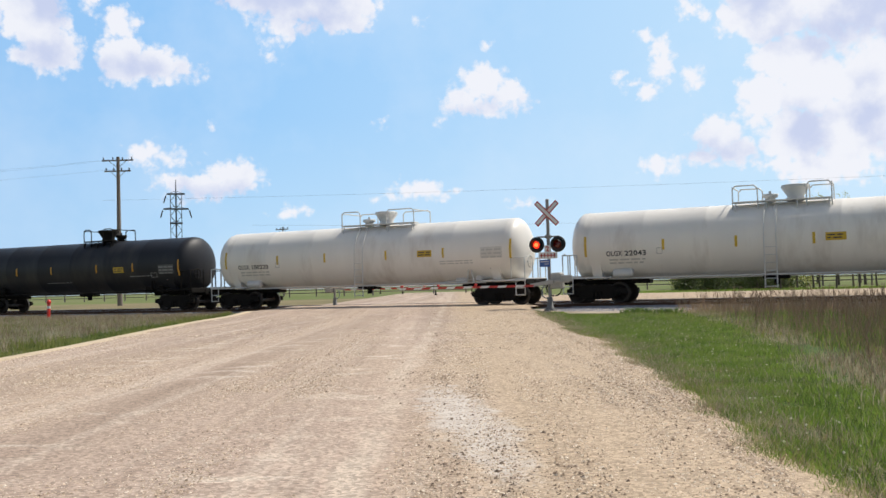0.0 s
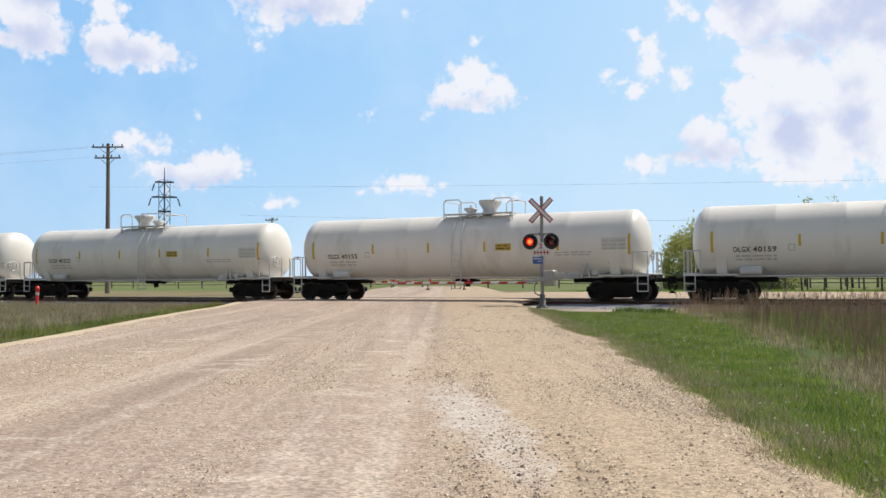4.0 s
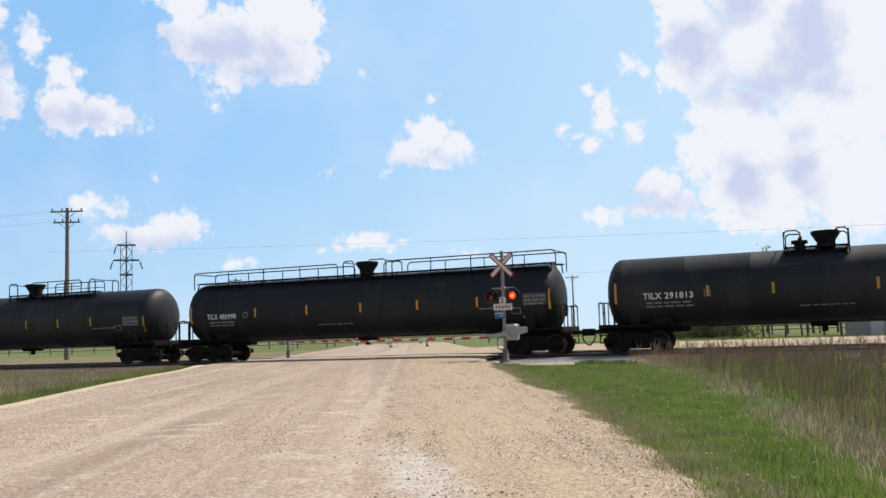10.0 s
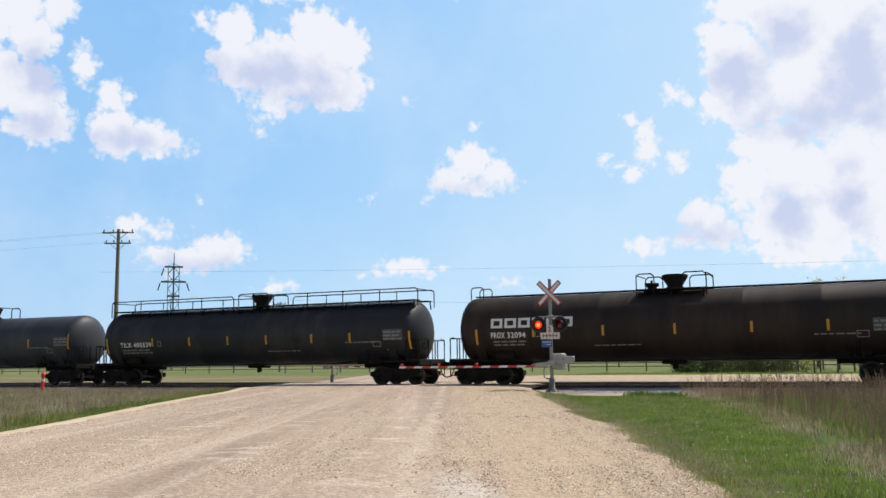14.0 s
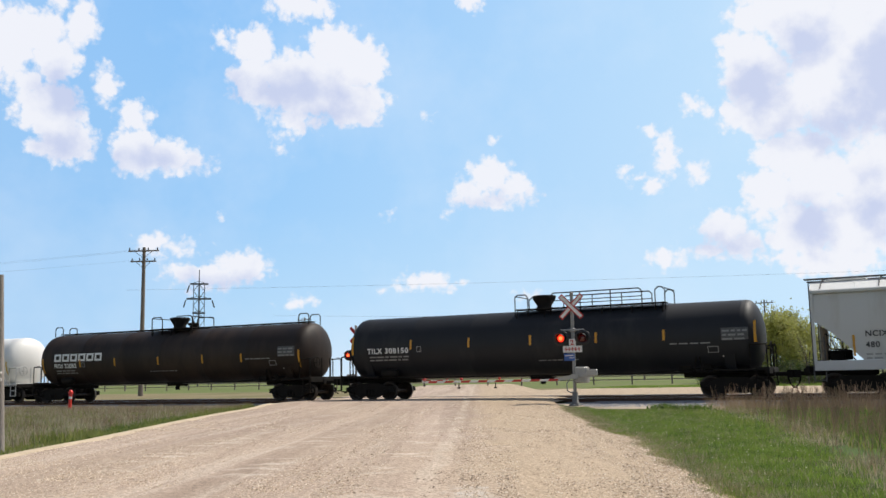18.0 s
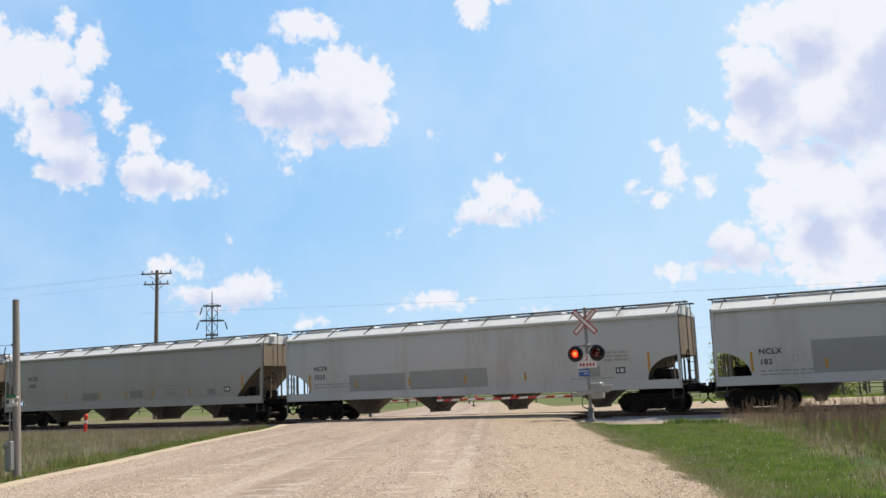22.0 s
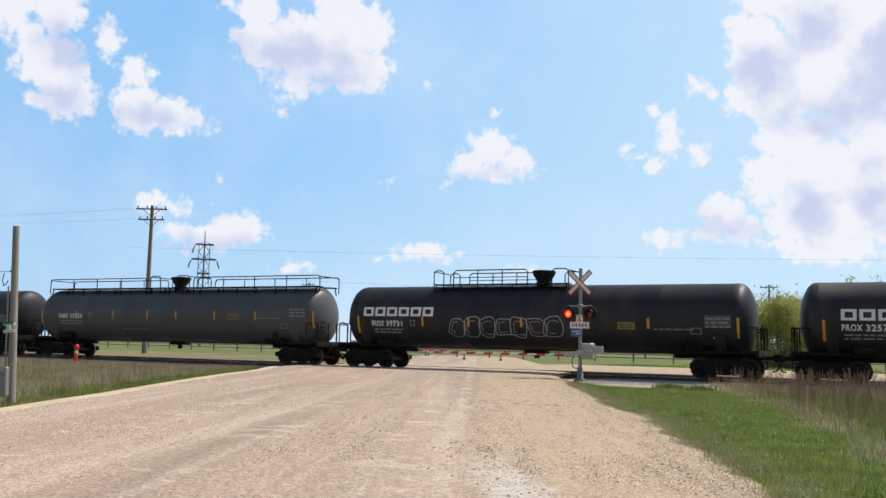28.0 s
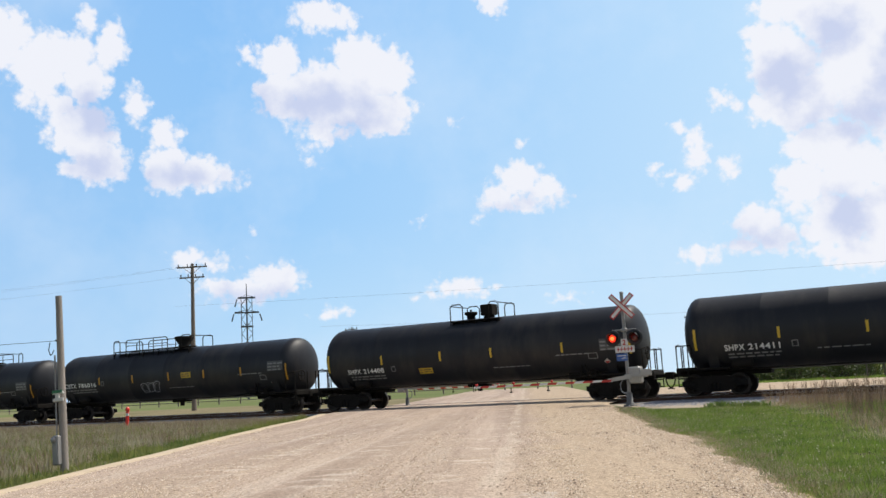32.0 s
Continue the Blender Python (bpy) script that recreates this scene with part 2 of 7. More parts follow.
# ---- mesh building ----
class Build:
    """Collects vertices and faces for one mesh."""

    def __init__(self):
        self.v, self.f, self.s, self.m = [], [], [], []

    def add(self, verts, faces, smooth=False, slot=0):
        k = len(self.v)
        self.v += [tuple(p) for p in verts]
        self.f += [tuple(i + k for i in f) for f in faces]
        self.s += [smooth] * len(faces)
        self.m += [slot] * len(faces)
        return self

    def box(self, x, y, z, dx, dy, dz, bevel=0.0, slot=0):
        """A box round a centre, its long edges cut by a small chamfer."""
        b = min(bevel, dx * 0.3, dy * 0.3, dz * 0.3)
        if b <= 0:
            p = [(x + i * dx / 2, y + j * dy / 2, z + k * dz / 2) for k in (-1, 1) for j in (-1, 1) for i in (-1, 1)]
            return self.add(p, [(0, 2, 3, 1), (4, 5, 7, 6), (0, 1, 5, 4), (2, 6, 7, 3), (0, 4, 6, 2), (1, 3, 7, 5)], slot=slot)
        hx, hy, hz = dx / 2, dy / 2, dz / 2
        ring = [(hx - b, -hy), (hx, -hy + b), (hx, hy - b), (hx - b, hy), (-hx + b, hy), (-hx, hy - b), (-hx, -hy + b), (-hx + b, -hy)]
        inner = [(px * (1 - b / hx), py * (1 - b / hy)) for px, py in ring]
        levels = [(inner, -hz), (ring, -hz + b), (ring, hz - b), (inner, hz)]
        p = [(x + px, y + py, z + pz) for r, pz in levels for px, py in r]
        f = [(i + 8 * k, (i + 1) % 8 + 8 * k, (i + 1) % 8 + 8 * k + 8, i + 8 * k + 8) for k in range(3) for i in range(8)]
        return self.add(p, f + [tuple(range(7, -1, -1)), tuple(range(24, 32))], slot=slot)

    def rod(self, p, q, r, n=8, r2=None, slot=0, caps=True):
        """A round bar from p to q."""
        p, q = Vector(p), Vector(q)
        d = (q - p).normalized()
        u = d.orthogonal().normalized()
        w = d.cross(u)
        r2 = r if r2 is None else r2
        ring = [(math.cos(2 * math.pi * i / n), math.sin(2 * math.pi * i / n)) for i in range(n)]
        v = [p + (u * c + w * s) * r for c, s in ring] + [q + (u * c + w * s) * r2 for c, s in ring]
        self.add(v, [(i, (i + 1) % n, n + (i + 1) % n, n + i) for i in range(n)], True, slot)
        if caps:
            self.add(v[:n], [tuple(range(n - 1, -1, -1))], slot=slot)
            self.add(v[n:], [tuple(range(n))], slot=slot)
        return self

    def path(self, pts, r, n=6, slot=0):
        """A bent round bar through points, in one piece."""
        pts = [Vector(p) for p in pts]
        v, k = [], len(pts)
        u = (pts[1] - pts[0]).orthogonal().normalized()
        for i, p in enumerate(pts):
            a = (p - pts[i - 1]).normalized() if i else None
            c = (pts[i + 1] - p).normalized() if i < k - 1 else None
            d = c if a is None else a if c is None else (a + c).normalized()
            w = d.cross(u).normalized()
            u = w.cross(d).normalized()
            wide = r if a is None or c is None else r / max(0.5, math.sqrt(max(0.0, (1 + a.dot(c)) / 2)))
            v += [p + (u * math.cos(2 * math.pi * j / n) + w * math.sin(2 * math.pi * j / n)) * wide for j in range(n)]
        f = [(i * n + j, i * n + (j + 1) % n, (i + 1) * n + (j + 1) % n, (i + 1) * n + j) for i in range(k - 1) for j in range(n)]
        self.add(v, f, True, slot)
        self.add(v[:n], [tuple(range(n - 1, -1, -1))], slot=slot)
        return self.add(v[-n:], [tuple(range(n))], slot=slot)

    def lathe(self, profile, axis="z", at=(0, 0, 0), n=24, smooth=True, slot=0):
        """Turns (radius, along) pairs round an axis through a point."""
        v = []
        for rad, h in profile:
            for i in range(n):
                c, s = math.cos(2 * math.pi * i / n) * rad, math.sin(2 * math.pi * i / n) * rad
                q = {"z": (c, s, h), "x": (h, c, s), "y": (s, h, c)}[axis]
                v.append((q[0] + at[0], q[1] + at[1], q[2] + at[2]))
        f = [(k * n + i, k * n + (i + 1) % n, (k + 1) * n + (i + 1) % n, (k + 1) * n + i) for k in range(len(profile) - 1) for i in range(n)]
        return self.add(v, f, smooth, slot)

    def prism(self, poly, lo, hi, axis="y", slot=0):
        """A flat outline pushed from lo to hi along an axis."""
        n = len(poly)

        def at(a, b, h):
            return {"y": (a, h, b), "x": (h, a, b), "z": (a, b, h)}[axis]

        v = [at(a, b, lo) for a, b in poly] + [at(a, b, hi) for a, b in poly]
        f = [(i, (i + 1) % n, n + (i + 1) % n, n + i) for i in range(n)] + [tuple(range(n - 1, -1, -1)), tuple(range(n, 2 * n))]
        return self.add(v, f, slot=slot)

    def mesh(self, name, *materials):
        me = bpy.data.meshes.new(name)
        me.from_pydata(self.v, [], self.f)
        me.polygons.foreach_set("use_smooth", self.s)
        for m in materials:
            me.materials.append(m)
        if len(materials) > 1:
            me.polygons.foreach_set("material_index", self.m)
        me.update()
        return me


CACHE = {}


def shared(key, make):
    """One mesh for all alike parts."""
    if key not in CACHE:
        CACHE[key] = make()
    return CACHE[key]


def part(name, data, parent, label="", m=None):
    ob = new(name, data)
    ob.parent = parent
    if m is not None:
        ob.matrix_basis = m
    if label:
        ob["label"] = label
    return ob


def thing(name, label, category, group="", kind="", m=None, data=None):
    ob = new(name, data)
    if m is not None:
        ob.matrix_basis = m
    return tagged(ob, label, category, group, kind)


def letters(text, size, material, name="lettering", wide=1.0):
    """A flat mesh of a line of text, in its x-z plane, facing -y, from x = 0."""
    cu = bpy.data.curves.new("text", "FONT")
    cu.body, cu.size, cu.resolution_u, cu.space_character, cu.offset = text, size, 3, 1.12, size * 0.025
    tmp = bpy.data.objects.new("text", cu)
    me = bpy.data.meshes.new_from_object(tmp)
    bpy.data.objects.remove(tmp)
    bpy.data.curves.remove(cu)
    me.name = name
    for v in me.vertices:
        v.co = (v.co.x * wide, 0, v.co.y)
    me.materials.clear()
    me.materials.append(material)
    return me


def to_width(me, width):
    """Stretches a flat line of text to a width."""
    now = max(v.co.x for v in me.vertices)
    for v in me.vertices:
        v.co.x *= width / now
    return me


def wrap(me, radius, centre, x0, z0, lift=0.006):
    """Lays a flat x-z mesh on the near side of a lying cylinder."""
    for v in me.vertices:
        ang = (z0 + v.co.z - centre) / radius
        v.co = (x0 + v.co.x, -(radius + lift) * math.cos(ang), centre + (radius + lift) * math.sin(ang))
    me.update()
    return me


def flat_strip(x0, z0, x1, z1, nz=6):
    """A flat x-z patch cut into rows, for wrapping."""
    b = Build()
    v = [(x, 0, z0 + (z1 - z0) * k / nz) for k in range(nz + 1) for x in (x0, x1)]
    return b.add(v, [(2 * k, 2 * k + 1, 2 * k + 3, 2 * k + 2) for k in range(nz)])


def stroke(pts, w):
    """A painted line of width w through x-z points."""
    b = Build()
    for (ax, az), (bx, bz) in zip(pts, pts[1:]):
        d = math.hypot(bx - ax, bz - az) or 1e-6
        nx, nz = -(bz - az) / d * w / 2, (bx - ax) / d * w / 2
        ex, ez = (bx - ax) / d * w / 3, (bz - az) / d * w / 3
        b.add([(ax + nx - ex, 0, az + nz - ez), (ax - nx - ex, 0, az - nz - ez), (bx - nx + ex, 0, bz - nz + ez), (bx + nx + ex, 0, bz + nz + ez)], [(0, 1, 2, 3)])
    return b


# ---- ground, road and track ----
def lerp(table, v):
    if v <= table[0][0]:
        (a, b), (c, d) = table[0], table[1]
    else:
        for (a, b), (c, d) in zip(table, table[1:]):
            if v <= c:
                break
    return b + (d - b) * (v - a) / (c - a)


LEFT = [(-60, 4.0), (-40, -6.2), (-27.2, -13.7), (-24.4, -15.2), (-17.6, -19.2), (-11.5, -22.6), (-6.6, -25.0), (-3.1, -26.8), (2, -28.8), (20, -36.5), (85, -65.5), (140, -90.0)]
RIGHT = [(-60, 9.0), (-40, 2.3), (-33.6, 0.0), (-32.6, -0.4), (-30.7, -1.05), (-28.3, -1.95), (-26.9, -2.5), (-25.3, -3.2), (-24.1, -3.55), (-22.1, -4.35), (-20.4, -5.4), (-16.2, -7.1), (-8.3, -10.6), (-3.3, -12.7), (2, -14.1), (12, -17.4), (30, -26), (85, -51), (140, -75)]


def road_z(y):
    rise = min(1.0, max(0.0, (abs(y) - 2.6) / 6.0))
    return -0.012 - 0.1 * rise * rise * (3 - 2 * rise)


def ground_material():
    m = mat("grass_and_soil", (0.066, 0.098, 0.028), 0.95, spread=0.4, scale=0.5, fine=9.0, bump=0.6, dirt=(0.155, 0.115, 0.07), dirt_amount=0.5, dirt_scale=0.16)
    return m


M_GROUND = ground_material()
M_FIELD = mat("young_field_grass", (0.125, 0.155, 0.045), 0.95, spread=0.3, scale=0.02, fine=2.0, bump=0.4, dirt=(0.24, 0.205, 0.12), dirt_amount=0.5, dirt_scale=0.012, stretch=(0.6, 2.5, 1))
M_DRYFIELD = mat("dry_tan_verge_soil", (0.215, 0.175, 0.095), 0.95, spread=0.35, scale=0.25, fine=6.0, bump=0.5, dirt=(0.115, 0.125, 0.04), dirt_amount=0.45, dirt_scale=0.07)


def road_material():
    """Pale gravel: lanes packed by wheels, loose stone between, a strip of worn old surface in the near lane."""
    m = bpy.data.materials.new("pale_gravel_road")
    m.use_nodes = True
    n, l = m.node_tree.nodes, m.node_tree.links
    bs = n["Principled BSDF"]
    bs.inputs["Roughness"].default_value = 0.95
    bs.inputs["Specular IOR Level"].default_value = 0.2
    tc = n.new("ShaderNodeTexCoord")

    def tex(scale, detail, rough=0.55, stretch=(1, 1, 1), turn=0.0, offset=(0, 0, 0)):
        mp = n.new("ShaderNodeMapping")
        mp.vector_type = "TEXTURE"
        mp.inputs["Rotation"].default_value = (0, 0, radians(turn))
        mp.inputs["Scale"].default_value = stretch
        mp.inputs["Location"].default_value = offset
        l.new(tc.outputs["Object"], mp.inputs["Vector"])
        t = n.new("ShaderNodeTexNoise")
        t.inputs["Scale"].default_value, t.inputs["Detail"].default_value, t.inputs["Roughness"].default_value = scale, detail, rough
        l.new(mp.outputs[0], t.inputs["Vector"])
        return t.outputs["Fac"]

    def ramp(src, lo, hi, a=0.0, b=1.0):
        k = n.new("ShaderNodeMapRange")
        k.inputs["From Min"].default_value, k.inputs["From Max"].default_value = lo, hi
        k.inputs["To Min"].default_value, k.inputs["To Max"].default_value = a, b
        l.new(src, k.inputs["Value"])
        return k.outputs[0]

    def mix(f, a, b):
        k = n.new("ShaderNodeMix")
        k.data_type = "RGBA"
        l.new(f, k.inputs["Factor"])
        for s, q in (("A", a), ("B", b)):
            if isinstance(q, tuple):
                k.inputs[s].default_value = (*q, 1)
            else:
                l.new(q, k.inputs[s])
        return k.outputs["Result"]

    def calc_half(src):
        return ramp(src, 0.0, 1.0, 0.0, 0.5)

    # wheel lanes run along the road, washboard ripples across it
    lanes = ramp(tex(0.75, 3, 0.55, (1, 30, 1), 25), 0.40, 0.60)
    col = mix(lanes, (0.375, 0.283, 0.222), (0.500, 0.385, 0.305))
    yellow = ramp(tex(0.16, 3, 0.5, (1, 3, 1), 24, (3, 0, 0)), 0.42, 0.6)
    col = mix(calc_half(yellow), col, (0.500, 0.385, 0.280))
    rut = ramp(tex(4.5, 3, 0.6, (1, 45, 1), 26, (5, 2, 0)), 0.56, 0.72, 0.0, 0.6)
    col = mix(rut, col, (0.325, 0.240, 0.182))
    pale = ramp(tex(3.2, 3, 0.6, (1, 38, 1), 25, (1, 7, 0)), 0.55, 0.70, 0.0, 0.6)
    col = mix(pale, col, (0.600, 0.495, 0.400))
    # across the road and along it, in metres
    ax = n.new("ShaderNodeMapping")
    ax.vector_type = "TEXTURE"
    ax.inputs["Rotation"].default_value = (0, 0, radians(24.6))
    l.new(tc.outputs["Object"], ax.inputs["Vector"])
    xyz = n.new("ShaderNodeSeparateXYZ")
    l.new(ax.outputs[0], xyz.inputs[0])

    def calc(op, a, b, c=None):
        k = n.new("ShaderNodeMath")
        k.operation = op
        for i, q in enumerate((a, b, c)):
            if q is None:
                continue
            if isinstance(q, (int, float)):
                k.inputs[i].default_value = q
            else:
                l.new(q, k.inputs[i])
        return k.outputs[0]

    wander = calc("MULTIPLY_ADD", tex(0.5, 4), 1.6, -0.8)
    across = calc("ADD", xyz.outputs["X"], wander)
    # the loose, yellower margin on the grassy side
    col = mix(ramp(across, -16.5, -15.6, 0.0, 0.75), col, (0.490, 0.375, 0.252))

    def band(at, half):
        return ramp(calc("ABSOLUTE", calc("ADD", calc("ADD", xyz.outputs["X"], calc("MULTIPLY", wander, 0.35)), -at), 0.0), half, half * 0.4)

    # washboard ripples in the two wheel lanes, and one smooth pale wheel line
    ripple = calc("SINE", calc("MULTIPLY_ADD", xyz.outputs["Y"], 8.5, calc("MULTIPLY", tex(1.2, 3, 0.5, (1, 1, 1), 0, (4, 4, 0)), 14.0)), 0.0)
    gaps = ramp(tex(0.9, 4, 0.6, (1, 1.6, 1), 24.6, (9, 1, 0)), 0.45, 0.62)
    for at, half in ((-18.8, 0.55), (-17.05, 0.5), (-20.6, 0.6)):
        w = calc("MULTIPLY", calc("MULTIPLY", ramp(ripple, 0.25, 0.8), band(at, half)), gaps)
        col = mix(calc("MULTIPLY", w, 0.8), col, (0.660, 0.555, 0.450))
    col = mix(calc("MULTIPLY", band(-16.5, 0.16), ramp(tex(0.7, 4), 0.4, 0.6, 0.1, 0.6)), col, (0.640, 0.535, 0.425))
    damp = ramp(tex(1.3, 6, 0.65), 0.6, 0.8, 0.0, 0.4)
    col = mix(damp, col, (0.320, 0.228, 0.165))
    # loose stones: fine light and dark grains
    vor = n.new("ShaderNodeTexVoronoi")
    vor.inputs["Scale"].default_value = 40.0
    l.new(tc.outputs["Object"], vor.inputs["Vector"])
    sep = n.new("ShaderNodeSeparateColor")
    l.new(vor.outputs["Color"], sep.inputs[0])
    grit = n.new("ShaderNodeMapRange")
    grit.inputs["To Min"].default_value, grit.inputs["To Max"].default_value = 0.60, 1.14
    l.new(sep.outputs[0], grit.inputs["Value"])
    fine = ramp(tex(60, 3), 0.3, 0.7, 0.85, 1.15)
    mm = n.new("ShaderNodeMath")
    mm.operation = "MULTIPLY"
    l.new(grit.outputs[0], mm.inputs[0])
    l.new(fine, mm.inputs[1])
    sc = n.new("ShaderNodeVectorMath")
    sc.operation = "SCALE"
    l.new(col, sc.inputs[0])
    l.new(mm.outputs[0], sc.inputs["Scale"])
    # worn strip: distance from a line through the near lane
    mp = n.new("ShaderNodeMapping")
    mp.vector_type = "TEXTURE"
    mp.inputs["Location"].default_value = (-2.75, -32.1, 0)
    mp.inputs["Rotation"].default_value = (0, 0, radians(31))
    mp.inputs["Scale"].default_value = (0.36, 2.9, 1)
    l.new(tc.outputs["Object"], mp.inputs["Vector"])
    flat = n.new("ShaderNodeVectorMath")
    flat.operation = "MULTIPLY"
    flat.inputs[1].default_value = (1, 1, 0)
    l.new(mp.outputs[0], flat.inputs[0])
    ln = n.new("ShaderNodeVectorMath")
    ln.operation = "LENGTH"
    l.new(flat.outputs[0], ln.inputs[0])
    rag = n.new("ShaderNodeMath")
    rag.operation = "MULTIPLY_ADD"
    rag.inputs[1].default_value = 2.4
    l.new(tex(2.6, 8, 0.75), rag.inputs[0])
    l.new(ln.outputs["Value"], rag.inputs[2])
    worn = ramp(rag.outputs[0], 2.12, 1.72, 0.0, 0.85)
    peb = n.new("ShaderNodeTexVoronoi")
    peb.inputs["Scale"].default_value = 16.0
    l.new(tc.outputs["Object"], peb.inputs["Vector"])
    spot = ramp(peb.outputs["Distance"], 0.30, 0.20)
    pick = n.new("ShaderNodeSeparateColor")
    l.new(peb.outputs["Color"], pick.inputs[0])
    some = n.new("ShaderNodeMath")
    some.operation = "MULTIPLY"
    l.new(spot, some.inputs[0])
    l.new(ramp(pick.outputs[0], 0.55, 0.65), some.inputs[1])
    flecks = ramp(tex(9, 5, 0.75), 0.40, 0.60)
    worn_col = mix(some.outputs[0], mix(flecks, (0.45, 0.385, 0.33), (0.61, 0.56, 0.50)), (0.20, 0.155, 0.125))
    out = mix(worn, sc.outputs[0], worn_col)
    l.new(out, bs.inputs["Base Color"])
    bp = n.new("ShaderNodeBump")
    bp.inputs["Strength"].default_value, bp.inputs["Distance"].default_value = 0.35, 0.01
    l.new(mm.outputs[0], bp.inputs["Height"])
    l.new(bp.outputs[0], bs.inputs["Normal"])
    return m


M_ROAD = road_material()
M_STONED = mat("dark_pebble", (0.20, 0.15, 0.115), 0.9, spread=0.4, scale=9, fine=40)


def pebble_material():
    """Mixed limestone gravel: each stone its own shade, from chalky to dark brown."""
    m = bpy.data.materials.new("mixed_limestone_pebbles")
    m.use_nodes = True
    n, l = m.node_tree.nodes, m.node_tree.links
    bs = n["Principled BSDF"]
    bs.inputs["Roughness"].default_value = 0.9
    bs.inputs["Specular IOR Level"].default_value = 0.15
    geo = n.new("ShaderNodeNewGeometry")
    ramp = n.new("ShaderNodeValToRGB")
    ramp.color_ramp.elements[0].color = (0.17, 0.12, 0.085, 1)
    ramp.color_ramp.elements[1].color = (0.84, 0.75, 0.62, 1)
    for pos, c in ((0.08, (0.24, 0.175, 0.125, 1)), (0.20, (0.47, 0.36, 0.26, 1)), (0.7, (0.66, 0.52, 0.385, 1))):
        ramp.color_ramp.elements.new(pos).color = c
    l.new(geo.outputs["Random Per Island"], ramp.inputs[0])
    tc, grain = n.new("ShaderNodeTexCoord"), n.new("ShaderNodeTexNoise")
    grain.inputs["Scale"].default_value = 180.0
    l.new(tc.outputs["Object"], grain.inputs["Vector"])
    mr = n.new("ShaderNodeMapRange")
    mr.inputs["To Min"].default_value, mr.inputs["To Max"].default_value = 0.8, 1.2
    l.new(grain.outputs["Fac"], mr.inputs["Value"])
    sc = n.new("ShaderNodeVectorMath")
    sc.operation = "SCALE"
    l.new(ramp.outputs[0], sc.inputs[0])
    l.new(mr.outputs[0], sc.inputs["Scale"])
    l.new(sc.outputs[0], bs.inputs["Base Color"])
    return m


M_STONE = pebble_material()
M_CRUSHED = mat("crushed_blue_grey_stone", (0.30, 0.30, 0.32), 0.9, spread=0.55, scale=11, fine=40)
M_BALLAST = mat("crushed_stone_ballast", (0.19, 0.185, 0.185), 0.95, spread=0.5, scale=5.0, fine=14.0, bump=1.0, dirt=(0.10, 0.075, 0.06), dirt_amount=0.4, dirt_scale=0.8)
M_BLADE = leafy("fresh_green_grass", (0.150, 0.220, 0.045), (0.265, 0.385, 0.062), spread=0.5, scale=1.6)
M_BLADE2 = leafy("yellow_green_grass", (0.205, 0.225, 0.070), (0.27, 0.29, 0.075), spread=0.45, scale=1.2)
M_BLADE3 = leafy("deep_green_grass", (0.078, 0.124, 0.030), (0.135, 0.21, 0.04), spread=0.45, scale=1.2)
M_DRY = leafy("dry_straw_grass", (0.42, 0.36, 0.25), (0.42, 0.36, 0.24), spread=0.5, scale=0.9)
M_DRYB = leafy("brown_dead_grass", (0.30, 0.22, 0.145), (0.28, 0.21, 0.13), spread=0.5, scale=0.9)
M_WEED = mat("dead_weed_stalk", (0.27, 0.18, 0.125), 0.85, spread=0.35, scale=2, fine=15, bump=0)
M_SEED = mat("pale_seed_fluff", (0.62, 0.58, 0.40), 0.8, spread=0.3)
M_LEAF = leafy("spring_leaf", (0.38, 0.385, 0.115), (0.58, 0.58, 0.18))
M_LEAF2 = leafy("hedge_leaf", (0.055, 0.085, 0.022), (0.08, 0.11, 0.02))
M_BARK = mat("grey_bark", (0.13, 0.11, 0.09), 0.9, spread=0.25, bump=0.5)


def ground_z(x, y):
    z = -0.17 + 0.03 * noise.noise(Vector((x * 0.25, y * 0.25, 0.0)))
    if abs(y) < 12 and not (lerp(LEFT, y) - 1 < x < lerp(RIGHT, y) + 1):
        z -= 0.10 * max(0.0, 1 - abs(abs(y) - 6.5) / 4.0)
    return z


def make_ground():
    xs = [-4200, -1500, -500, -220, -130] + [-90 + 1.5 * i for i in range(95)] + [60, 90, 150, 300, 700, 1600, 4200]
    ys = [-800, -200, -90, -60] + [-50 + 1.2 * i for i in range(60)] + [24, 30, 40]
    b = Build()
    v = [(x, y, ground_z(x, y) if -100 < x < 60 and -60 < y < 24 else -0.17) for y in ys for x in xs]
    n = len(xs)
    b.add(v, [(j * n + i, j * n + i + 1, (j + 1) * n + i + 1, (j + 1) * n + i) for j in range(len(ys) - 1) for i in range(n - 1)], True)
    for k, (p, q, r_, s_) in enumerate(b.f):
        if b.v[p][0] < -26 and 5 < b.v[p][1]:
            b.m[k] = 2
    # the same sheet goes on to the horizon as pale green fields
    yf = [40, 60, 100, 200, 500, 1200, 4300]
    v = [(x, y, -0.17) for y in yf for x in xs]
    b.add(v, [(j * n + i, j * n + i + 1, (j + 1) * n + i + 1, (j + 1) * n + i) for j in range(len(yf) - 1) for i in range(n - 1)], True, 1)
    thing("ground", "flat prairie ground of grass and dry soil reaching the horizon", "ground", kind="structure", data=b.mesh("ground", M_GROUND, M_FIELD, M_DRYFIELD))


make_ground()


